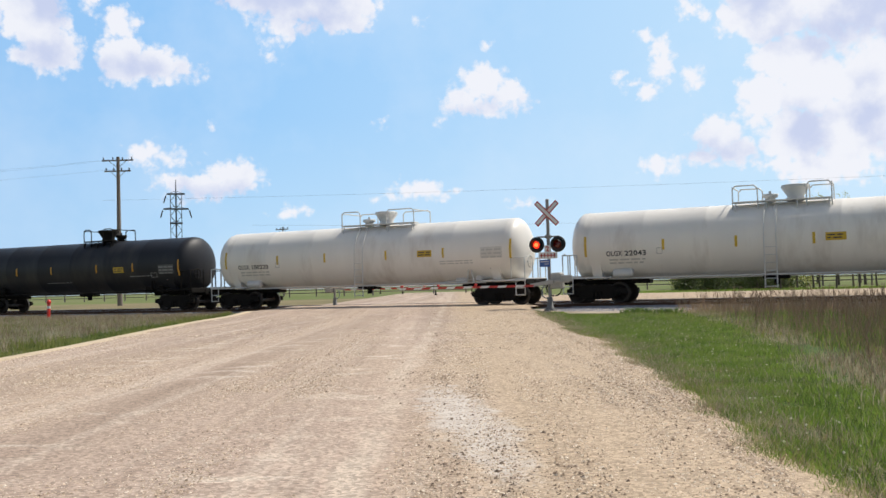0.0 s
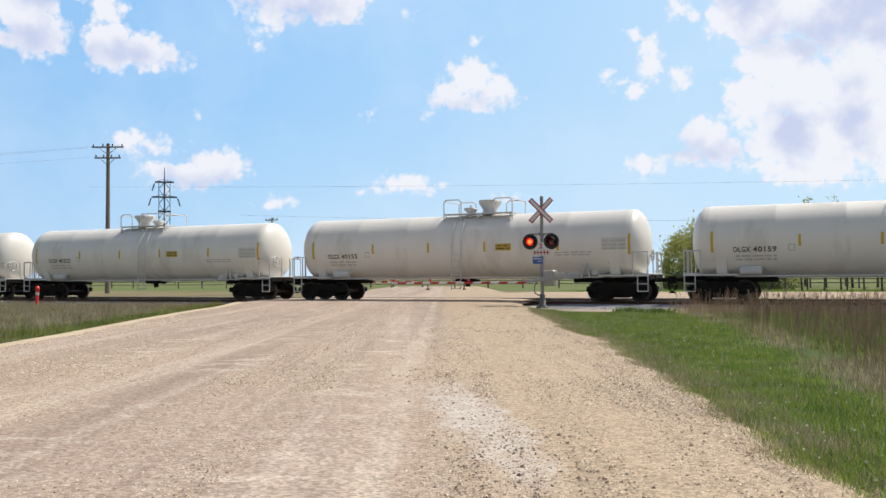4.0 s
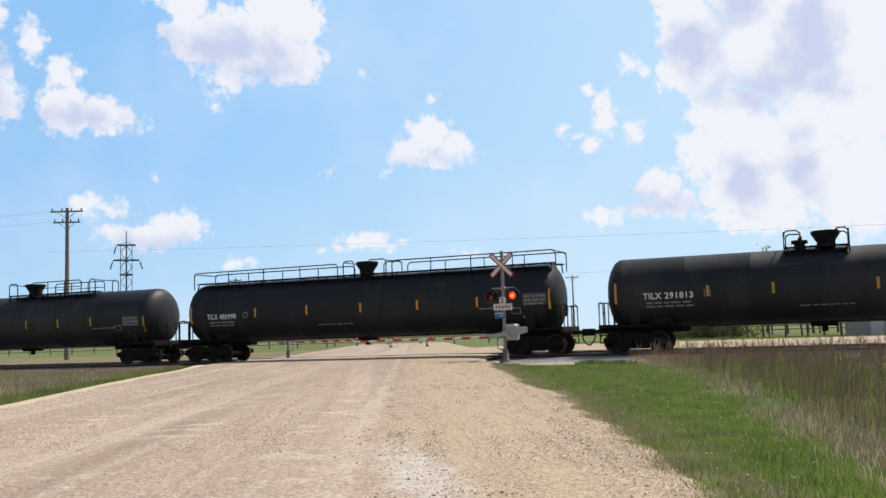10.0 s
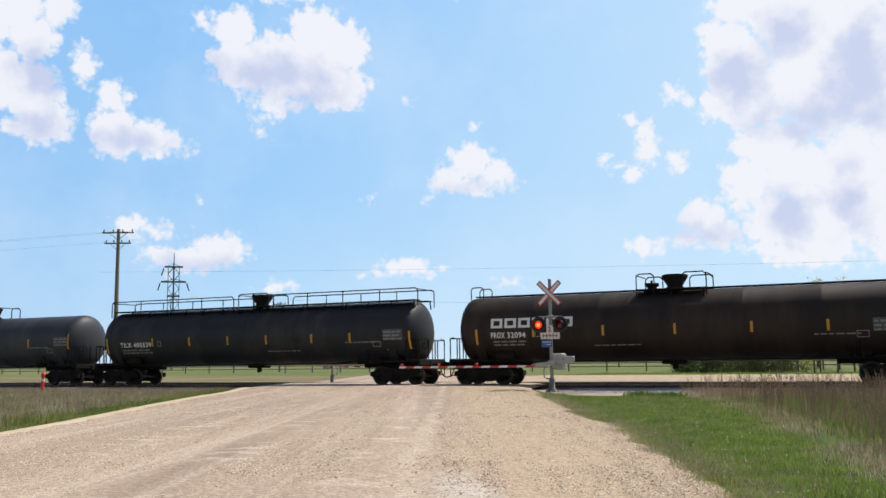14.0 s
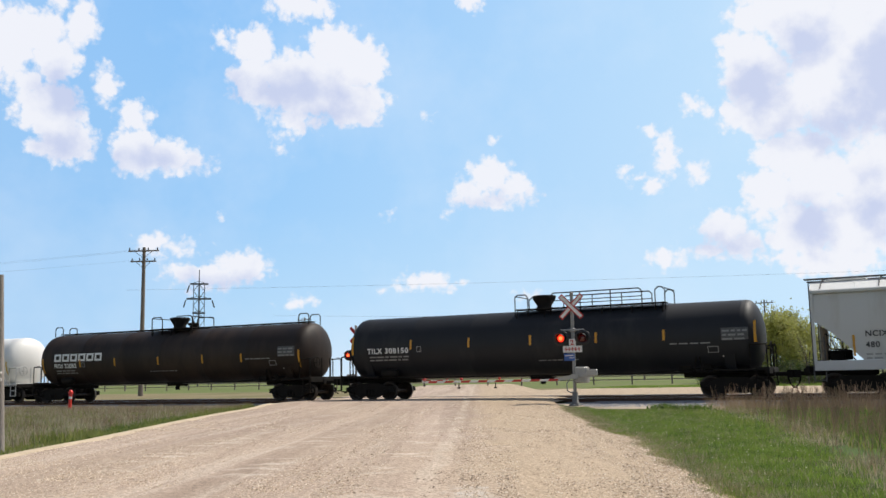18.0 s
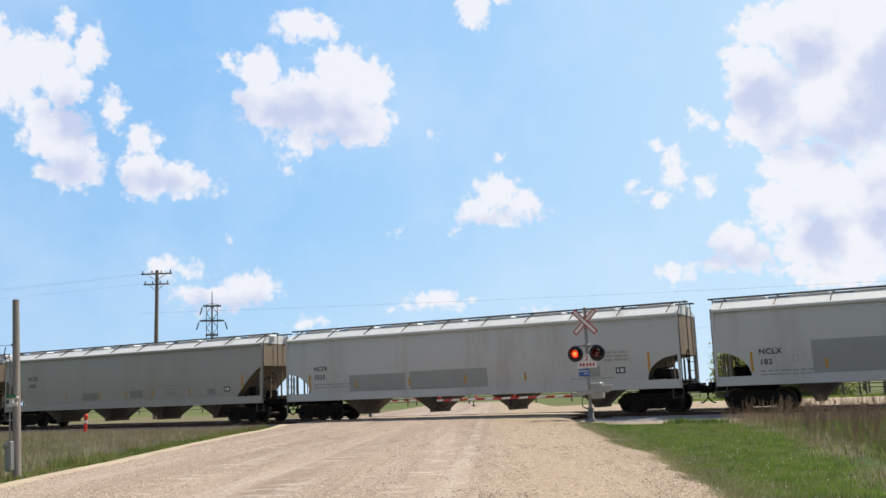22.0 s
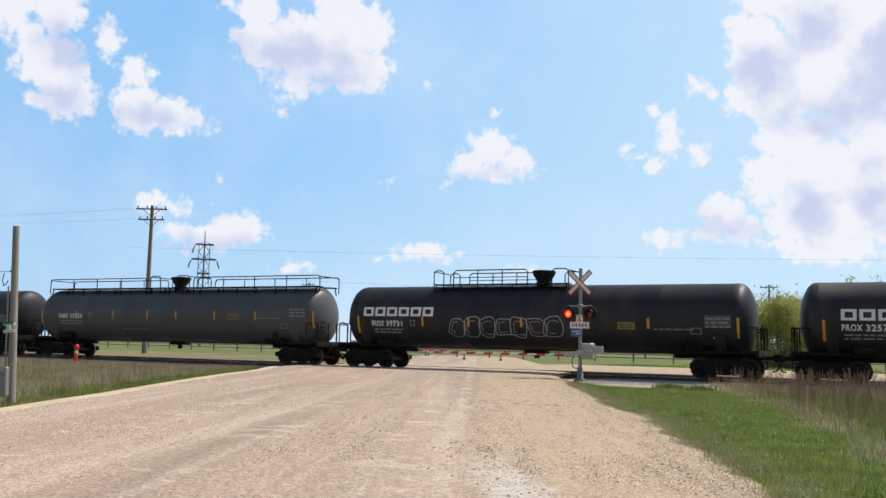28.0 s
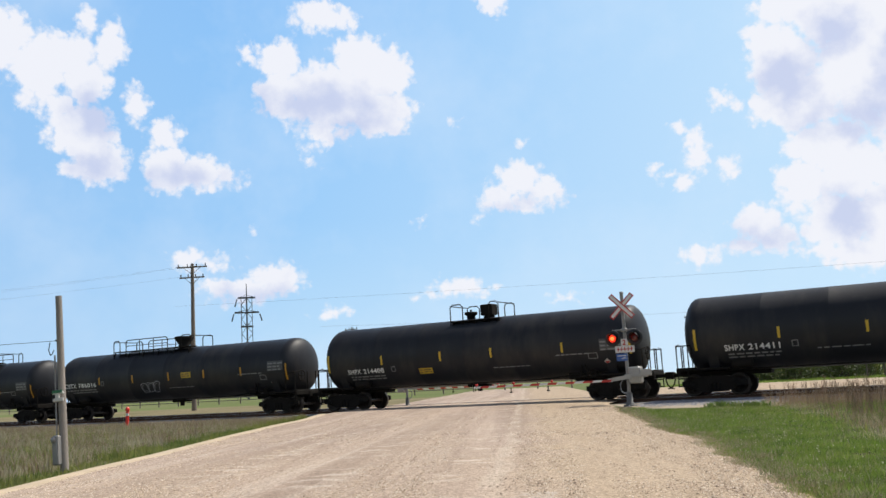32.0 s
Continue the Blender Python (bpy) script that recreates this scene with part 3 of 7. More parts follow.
def make_road():
    b = Build()
    ys = [-60 + 0.8 * i for i in range(26)] + [-39.2 + 0.2 * i for i in range(180)] + [-3.2 + 0.8 * i for i in range(110)]
    cols = 26
    v, q = [], []
    for y in ys:
        xl, xr = lerp(LEFT, y), lerp(RIGHT, y)
        wob = 0.22 * noise.noise(Vector((y * 0.35, 3.1, 0))) + 0.10 * noise.noise(Vector((y * 1.6, 1.1, 0))) + 0.10 * noise.noise(Vector((y * 4.3, 5.1, 0)))
        for i in range(cols):
            u = i / (cols - 1)
            x = xl + (xr - xl) * u + (wob if i == 0 else -wob * 0.9 if i == cols - 1 else 0)
            edge = min(u, 1 - u) * (xr - xl)
            z = road_z(y) + 0.03 * min(1.0, edge / 2.5) - 0.055 * (1 - min(1.0, edge / 0.35))
            z += 0.012 * noise.noise(Vector((x * 1.2, y * 1.2, 0))) + 0.01 * noise.noise(Vector((x * 3.2 + y * 1.4, 0.3 * y, 5)))
            v.append((x, y, z))
    b.add(v, [(j * cols + i, j * cols + i + 1, (j + 1) * cols + i + 1, (j + 1) * cols + i) for j in range(len(ys) - 1) for i in range(cols - 1)], True)
    road = thing("road", "pale dusty gravel road with faint wheel ruts, running over a level crossing", "road", kind="structure", data=b.mesh("road", M_ROAD))
    # the gravel road beyond the tracks, parallel to them
    b = Build()
    xs = [-24 + 4 * i for i in range(70)]
    v = [(x, y + 0.4 * noise.noise(Vector((x * 0.1, y, 0))), z) for y, z in ((12.6, -0.16), (14, -0.08), (22, -0.06), (31, -0.08), (33, -0.16)) for x in xs]
    n = len(xs)
    b.add(v, [(j * n + i, j * n + i + 1, (j + 1) * n + i + 1, (j + 1) * n + i) for j in range(4) for i in range(n - 1)], True)
    thing("far_road", "pale gravel side road running along the tracks beyond the train", "road", kind="structure", data=b.mesh("far_road", M_ROAD))


make_road()
M_SAND = mat("pale_sandy_berm", (0.56, 0.45, 0.315), 0.95, spread=0.18, scale=1.2, fine=30.0, bump=0.5)


def make_margin():
    """A low pale sand berm graded along the road's far edge."""
    v, ys = [], [-40 + 0.5 * i for i in range(73)]
    for y in ys:
        w = 0.25 * noise.noise(Vector((y * 0.4, 8.0, 0)))
        for dx, dz in ((-0.32, -0.06), (-0.12, 0.0), (0.12, 0.018), (0.42 + w, 0.012), (0.75 + w, -0.03)):
            x = lerp(LEFT, y) + dx
            v.append((x, y, road_z(y) - 0.01 + dz))
    b = Build().add(v, [(5 * j + i, 5 * j + i + 1, 5 * j + i + 6, 5 * j + i + 5) for j in range(len(ys) - 1) for i in range(4)], True)
    thing("road_margin", "pale sandy berm along the far road edge", "road", kind="structure", data=b.mesh("road_margin", M_SAND))


make_margin()
M_SHOULDER = mat("pale_stony_dirt", (0.40, 0.335, 0.26), 0.95, spread=0.35, scale=1.5, fine=16.0, bump=0.8, dirt=(0.20, 0.16, 0.105), dirt_amount=0.4, dirt_scale=0.7)


def make_shoulder(x0, x1, ya, yb):
    """A ragged strip of pale stones and dirt between the track bed and the grass."""
    n = int((x1 - x0) / 0.7)
    v = []
    for i in range(n + 1):
        x = x0 + (x1 - x0) * i / n
        w = noise.noise(Vector((x * 0.5, ya, 2))) * 0.9 + noise.noise(Vector((x * 1.9, ya, 4))) * 0.3
        taper = min(1.0, (x - x0) / 3, (x1 - x) / 3) if i not in (0, n) else 0.02
        for u in (0, 0.33, 0.66, 1):
            y = yb + (ya + w - yb) * u * max(0.02, taper)
            v.append((x, y, max(ground_z(x, y), -0.30) + (0.03 if u < 1 else -0.01)))
    b = Build().add(v, [(4 * i + j, 4 * i + j + 4, 4 * i + j + 5, 4 * i + j + 1) for i in range(n) for j in range(3)], True)
    thing("gravel_shoulder", "pale stony dirt strip beside the track bed", "gravel", kind="structure", data=b.mesh("gravel_shoulder", M_SHOULDER))


make_shoulder(-13.0, 34.0, -7.6, -2.6)
make_shoulder(-75.0, -24.0, -5.6, -2.6)
TRACKS = (0.0, 4.6)


def make_track(yc):
    track = thing("railway_track", "steel rails on dark wooden ties in crushed stone ballast", "railway track", kind="structure", m=pose(0, yc, 0))
    # ballast bed, left out where the road lies over it
    xl, xr = lerp(LEFT, yc) - 0.4, lerp(RIGHT, yc) + 0.6
    b = Build()
    for x0, x1 in ((-420, xl), (xr, 260)):
        n = max(2, int((x1 - x0) / 1.0))
        prof = [(-2.9, -0.33), (-1.75, -0.16), (-1.2, -0.135), (1.2, -0.135), (1.75, -0.16), (2.9, -0.33)]
        v = []
        for i in range(n + 1):
            x = x0 + (x1 - x0) * i / n
            for y, z in prof:
                v.append((x, y + 0.12 * noise.noise(Vector((x, y, 1))), z + 0.035 * noise.noise(Vector((x * 2.1, y * 2, 7)))))
        k = len(prof)
        b.add(v, [(i * k + j, i * k + j + 1, (i + 1) * k + j + 1, (i + 1) * k + j) for i in range(n) for j in range(k - 1)], True)
    part("ballast", b.mesh("ballast", M_BALLAST), track)
    for side in (-0.755, 0.755):
        b = Build()
        head = [(-0.036, -0.04), (-0.036, -0.006), (-0.028, 0), (0.028, 0), (0.036, -0.006), (0.036, -0.04), (0.01, -0.055), (0.01, -0.13), (0.07, -0.155), (-0.07, -0.155), (-0.01, -0.13), (-0.01, -0.055)]
        v = [(x, side + y, z) for x in (-420, 260) for y, z in head]
        n = len(head)
        for i in range(n):
            b.add([v[i], v[(i + 1) % n], v[n + (i + 1) % n], v[n + i]], [(0, 1, 2, 3)], slot=1 if i in (1, 2, 3) else 0)
        part("rail", b.mesh("rail", M_RUST, M_TREAD), track)
    far = Build()
    tie = shared("tie", lambda: Build().box(0, 0, 0, 0.23, 2.6, 0.17, 0.012).mesh("tie", M_TIE))
    rnd = random.Random(int(yc * 10) + 4)
    for i in range(-700, 430):
        x = i * 0.56
        if xl + 0.2 < x < xr - 0.2:
            continue
        if yc == 0 and -95 < x < 30:
            part("tie", tie, track, m=pose(x + rnd.uniform(-.02, .02), rnd.uniform(-.04, .04), -0.235, 0, 0, rnd.uniform(-1, 1)))
        elif -200 < x < 120:
            far.box(x, 0, -0.235, 0.23, 2.6, 0.17)
    ties = part("far_ties", far.mesh("far_ties", M_TIE), track)
    ties["kind"] = "stuff"


for yc in TRACKS:
    make_track(yc)


# ---- railway cars ----
WHEELS = []          # (wheelset, car index)
CARS = []            # (car, mid position at the start)


def wheelset_mesh():
    b = Build()
    b.rod((0, -0.95, 0), (0, 0.95, 0), 0.075, 10)
    for s in (-1, 1):
        y = 0.755 * s
        b.lathe([(0.0, y - 0.05 * s), (0.12, y - 0.06 * s), (0.13, y + 0.02 * s), (0.34, y + 0.02 * s), (0.35, y + 0.065 * s), (0.42, y + 0.06 * s), (0.425, y - 0.03 * s), (0.45, y - 0.045 * s), (0.45, y - 0.07 * s), (0.36, y - 0.06 * s), (0.34, y - 0.03 * s), (0.12, y - 0.03 * s)], "y", n=22)
        # cast openings make the turning show
        for k in range(3):
            a = 2 * math.pi * k / 3
            b.box(0.24 * math.cos(a), y + 0.035 * s, 0.24 * math.sin(a), 0.06, 0.03, 0.06)
    return b.mesh("wheelset", M_WHEEL)


def side_frame_mesh():
    b = Build()
    out = [(-1.28, 0.40), (-1.28, 0.60), (-0.95, 0.64), (-0.45, 0.78), (0.45, 0.78), (0.95, 0.64), (1.28, 0.60), (1.28, 0.40), (1.0, 0.36), (0.5, 0.16), (-0.5, 0.16), (-1.0, 0.36)]
    b.prism(out, -0.06, 0.06)
    for x in (-0.89, 0.89):
        b.lathe([(0.0, -0.15), (0.10, -0.15), (0.115, -0.10), (0.115, 0.05)], "y", (x, 0, 0.42), 12)
    for x in (-0.16, 0, 0.16):
        b.lathe([(0.07, 0.22), (0.07, 0.5)], "z", (x, -0.07, 0), 8)
    return b.mesh("side_frame", M_STEEL)


def add_truck(car, x, k):
    tr = part("truck", shared("bolster", lambda: Build().box(0, 0, 0.62, 0.42, 2.0, 0.26, 0.03).box(0, 0, 0.80, 0.5, 0.5, 0.14, 0.02).mesh("truck", M_STEEL)), car, "black cast steel two-axle truck", pose(x, 0, 0))
    for y in (-1.02, 1.02):
        part("side_frame", shared("side_frame", side_frame_mesh), tr, m=pose(0, y, 0, 0, 0, 0 if y < 0 else 180))
    for dx in (-0.89, 0.89):
        w = part("wheelset", shared("wheelset", wheelset_mesh), tr, m=pose(dx, 0, 0.425))
        WHEELS.append((w, k, dx))


def coupler_mesh():
    b = Build()
    b.box(-0.32, 0, 0.87, 0.64, 0.16, 0.16, 0.02)
    b.prism([(0.0, -0.14), (0.0, 0.16), (0.14, 0.2), (0.28, 0.12), (0.25, 0.02), (0.12, 0.02), (0.1, -0.06), (0.24, -0.12), (0.2, -0.2)], 0.72, 1.02, "z")
    b.path([(0.05, -0.32, 0.74), (0.12, -0.33, 0.5), (0.24, -0.3, 0.36), (0.38, -0.27, 0.33)], 0.03)
    return b.mesh("coupler", M_STEEL)


def add_ends(car, L, tank_end, light, k):
    """Draft sills, couplers, trucks, end platforms and their handrails."""
    steel = M_PALE if light else M_STEEL
    for s in (-1, 1):
        turn = pose(0, 0, 0, 0, 0, 0 if s > 0 else 180)
        part("draft_sill", shared(("sill", tank_end, light), lambda: Build().box(L / 2 - 2.35, 0, 0.93, 3.5, 0.62, 0.30, 0.03).box(L / 2 - 0.72, 0, 1.0, 0.16, 2.7, 0.22, 0.02).mesh("draft_sill", M_STEEL)), car, m=turn)
        part("coupler", shared("coupler", coupler_mesh), car, m=turn @ pose(L / 2 - 0.16, 0, 0))
        add_truck(car, s * (L / 2 - 2.04), k)

        def platform():
            b = Build()
            b.box(L / 2 - 1.7, -1.2, 1.06, 2.1, 0.34, 0.07, 0.01)
            b.box(L / 2 - 0.9, 0, 1.12, 0.5, 2.7, 0.05, 0.01)
            b.box(L / 2 - 1.7, 1.2, 1.06, 2.1, 0.34, 0.07, 0.01)
            return b.mesh("end_platform", steel)

        part("end_platform", shared(("plat", L, light), platform), car, m=turn)

        def rails():
            b = Build()
            x = L / 2 - 0.7
            for y in (-1.35, 1.35):
                b.path([(x, y, 1.1), (x, y, 2.02), (x, y * 0.72, 2.08)], 0.024)
                b.path([(x - 0.62, y, 1.1), (x - 0.62, y, 2.02), (x, y, 2.02)], 0.024)
                b.path([(x, y, 1.1), (x, y, 0.42), (x - 0.42, y, 0.42), (x - 0.42, y, 1.1)], 0.024)
                b.rod((x, y, 0.72), (x - 0.42, y, 0.72), 0.02, 6)
            b.rod((x, -1.35, 1.12), (x, 1.35, 1.12), 0.03, 6)
            for y in (-0.35, 0.35, 0.62):
                b.rod((x, y, 1.1), (x, y, 2.05), 0.028, 6)
            return b.mesh("end_handrail", steel)

        part("end_handrail", shared(("rails", L, light), rails), car, m=turn)
    wheel = shared(("brake_wheel", light) if light else "brake_wheel", lambda: Build().lathe([(0.26, -0.02), (0.29, 0), (0.26, 0.02), (0.235, 0), (0.26, -0.02)], "x", n=16).rod((0, -0.25, 0), (0, 0.25, 0), 0.015).rod((0, 0, -0.25), (0, 0, 0.25), 0.015).rod((-0.14, 0, 0), (0.02, 0, 0), 0.03).mesh("brake_wheel", M_PALE if light else M_STEEL))
    part("brake_wheel", wheel, car, "small spoked hand brake wheel", pose(L / 2 - 0.58, -0.95, 1.85))


ZC, RAD = 2.38, 1.45


def tank_mesh(h, material, fat):
    n = 40
    prof = []
    for i in range(9):
        a = math.pi / 2 * i / 8
        prof.append((RAD * math.sin(a) if i else 0.001, -h + 0.62 * (1 - math.cos(a))))
    xs = [-h + 0.75 + (2 * h - 1.5) * i / 6 for i in range(7)]
    for x in xs:
        prof += [(RAD, x - 0.03), (RAD + 0.006, x), (RAD, x + 0.03)]
    prof += [(r, -x) for r, x in reversed(prof[:9])]
    return Build().lathe([(r + fat * (r > 0.01) * min(1.0, r / RAD), x) for r, x in prof], "x", (0, 0, ZC + fat * 0.9), n).mesh("tank", material)


def bowl_mesh(material, wide):
    b = Build()
    b.lathe([(0.0, 0.02), (0.34, 0.02), (0.36, 0.16), (0.30, 0.2), (0.50 * wide, 0.52), (0.52 * wide, 0.66), (0.47 * wide, 0.68), (0.0, 0.70)], "z", n=20)
    for i in range(8):
        a = 2 * math.pi * i / 8
        b.box(0.5 * wide * math.cos(a), 0.5 * wide * math.sin(a), 0.6, 0.06, 0.06, 0.12)
    return b.mesh("manway", material)


def valve_mesh(material):
    return Build().lathe([(0.0, 0), (0.2, 0), (0.2, 0.18), (0.3, 0.22), (0.3, 0.34), (0.0, 0.36)], "z", n=14).rod((0, 0, 0.36), (0, 0, 0.46), 0.05).mesh("valve", material)


def add_hoops(car, hoops, material, high=0.66):
    """Handrail hoops with rounded corners on both sides of the top walkway: start, end and inner posts of each."""
    ztop, y = ZC + RAD + high + 1.9 * car["fat"], 0.85
    zb, r = ZC + math.sqrt(RAD * RAD - y * y), 0.026
    for k, (x0, x1, posts) in enumerate(hoops):
        for side in (-y, y):
            b = Build()
            b.path([(x0, side, zb), (x0, side, ztop - 0.12), (x0 + 0.12, side, ztop), (x1 - 0.12, side, ztop), (x1, side, ztop - 0.12), (x1, side, zb)], r)
            for i in range(1, posts):
                x = x0 + (x1 - x0) * i / posts
                b.rod((x, side, zb), (x, side, ztop), r * 0.9, 6)
            if 2 < x1 - x0 < 6:
                b.rod((x0, side, ztop - 0.33), (x1, side, ztop - 0.33), r * 0.7, 6)
            part("top_handrail", b.mesh("top_handrail", material), car)
    for x in (hoops[0][0], hoops[-1][1]):
        part("cross_rail", Build().path([(x, -y, ztop - 0.05), (x, y, ztop - 0.05)], 0.024).mesh("cross_rail", material), car)


def top_rails(x0, x1, bowl):
    """The hoops of a platform: a short box at each end, a long run beside the manway."""
    if x1 - x0 > 4.5:
        if bowl < (x0 + x1) / 2:
            return [(x0, x0 + 0.6, 1), (bowl + 0.6, x1 - 0.95, 3), (x1 - 0.4, x1, 1)]
        return [(x0, x0 + 0.5, 1), (x0 + 1.0, bowl - 0.45, 3), (x1 - 0.75, x1, 1)]
    w = x1 - x0
    if w < 2.0:
        return [(x0, x1, 2)]
    return [(x0, x0 + 0.22 * w, 1), (x1 - 0.3 * w, x1, 1)] if bowl < (x0 + x1) / 2 - 0.9 or bowl > (x0 + x1) / 2 + 0.9 else [(x0, x0 + 0.26 * w, 1), (bowl + 0.45, x1, 1)] if x1 - bowl > 1.0 else [(x0, x0 + 0.26 * w, 1), (x1 - 0.5, x1, 1)]


def walkway_mesh(x0, x1, material):
    b = Build()
    for y in (-0.62, 0.62):
        b.box((x0 + x1) / 2, y, ZC + RAD + 0.02, x1 - x0, 0.5, 0.05, 0.01)
        n = max(2, int((x1 - x0) / 1.2))
        for i in range(n + 1):
            x = x0 + 0.1 + (x1 - x0 - 0.2) * i / n
            b.rod((x, y * 1.3, ZC + RAD), (x, y * 1.5, ZC + math.sqrt(RAD ** 2 - (y * 1.5) ** 2) - 0.02), 0.03, 6)
    return b.mesh("top_walkway", material)


def ladder_mesh(material):
    b = Build()
    for x in (-0.22, 0.22):
        pts = [(x, -(RAD + 0.09) * math.cos(t), ZC + (RAD + 0.09) * math.sin(t)) for t in [radians(62 - 9.5 * i) for i in range(8)]]
        pts += [(x, -(RAD + 0.09), 1.2), (x, -(RAD + 0.09), 0.5)]
        b.path(pts, 0.022)
    for i in range(6):
        b.rod((-0.22, -(RAD + 0.09), 0.55 + 0.3 * i), (0.22, -(RAD + 0.09), 0.55 + 0.3 * i), 0.016, 6)
    return b.mesh("side_ladder", material)


def scribble(seed, w, h, loops, line):
    """An unreadable tangle of spray-painted strokes."""
    rnd = random.Random(seed)
    b = Build()
    for k in range(loops):
        x0 = w * k / loops
        pts = [(x0 + rnd.uniform(0, w / loops), rnd.uniform(0, h))]
        a = rnd.uniform(0, 6)
        for i in range(13):
            a += rnd.uniform(-0.2, 1.3)
            pts.append((min(x0 + 1.25 * w / loops, max(x0 - 0.1 * w / loops, pts[-1][0] + 0.2 * w / loops * math.cos(a) * 1.6)), min(h, max(0, pts[-1][1] + 0.27 * h * math.sin(a)))))
        s = stroke(pts, line)
        b.add(s.v, s.f)
    return b


def stencil_block(rows, width, step, seed):
    """Small unreadable stencilling as plain bars."""
    rnd = random.Random(seed)
    b = Build()
    for k in range(rows):
        x = 0.0
        while x < width - 0.1:
            w = min(rnd.uniform(0.12, 0.4), width - x)
            b.add([(x, 0, -k * step), (x + w, 0, -k * step), (x + w, 0, -k * step + step * 0.45), (x, 0, -k * step + step * 0.45)], [(0, 1, 2, 3)])
            x += w + 0.07
    return b


def brand_shape():
    """One plain block of the owner's mark: a thick square ring."""
    b = Build()
    w, h, t = 0.53, 0.42, 0.105
    for r in ([(0, 0), (w, 0), (w, t), (0, t)], [(0, h - t), (w, h - t), (w, h), (0, h)], [(0, t), (t * 1.2, t), (t * 1.2, h - t), (0, h - t)], [(w - t * 1.2, t), (w, t), (w, h - t), (w - t * 1.2, h - t)]):
        b.add([(p, 0, q) for p, q in r], [(0, 1, 2, 3)])
    return b


def bubbles(seed, w, h, count, line):
    """Unreadable sprayed outlines: jagged fat shapes side by side, outlined twice, with strokes inside."""
    rnd = random.Random(seed)
    b = Build()
    step = w / count
    for k in range(count):
        cx, cz = (k + 0.5) * step, h * rnd.uniform(0.45, 0.55)
        edge, lean = [rnd.uniform(0.72, 1.12) for i in range(9)], rnd.uniform(-0.15, 0.25)
        for size, wide in ((1.0, line), (0.62, line * 0.7)):
            ring = []
            for i in range(28):
                a, q = 2 * math.pi * i / 27, 9 * (i % 27) / 27
                u = q - int(q)
                u = u * u * (3 - 2 * u)
                r = size * (edge[int(q) % 9] * (1 - u) + edge[(int(q) + 1) % 9] * u)
                z = h * 0.46 * r * math.copysign(abs(math.sin(a)) ** 0.6, math.sin(a))
                ring.append((cx + lean * z + step * 0.55 * r * math.copysign(abs(math.cos(a)) ** 0.6, math.cos(a)), cz + z))
            if size < 1:
                ring = ring[rnd.randrange(8):rnd.randrange(16, 26)]
            q = stroke(ring, wide)
            b.add(q.v, q.f)
    return b


def ring_box(w, h, t):
    """A thin painted frame."""
    return Build().add([(x, 0, z) for x, z in ((0, 0), (w, 0), (w, h), (0, h), (t, t), (w - t, t), (w - t, h - t), (t, h - t))], [(0, 1, 5, 4), (1, 2, 6, 5), (2, 3, 7, 6), (3, 0, 4, 7)])


def on_tank(car, name, build, material, x0, z0, label=""):
    me = wrap(build.mesh(name, material), RAD + car.get("fat", 0.0), ZC + 0.9 * car.get("fat", 0.0), x0, z0)
    ob = part(name, me, car, label)
    if name in ("stencilling", "graffiti"):
        ob["kind"] = "stuff"
    return ob


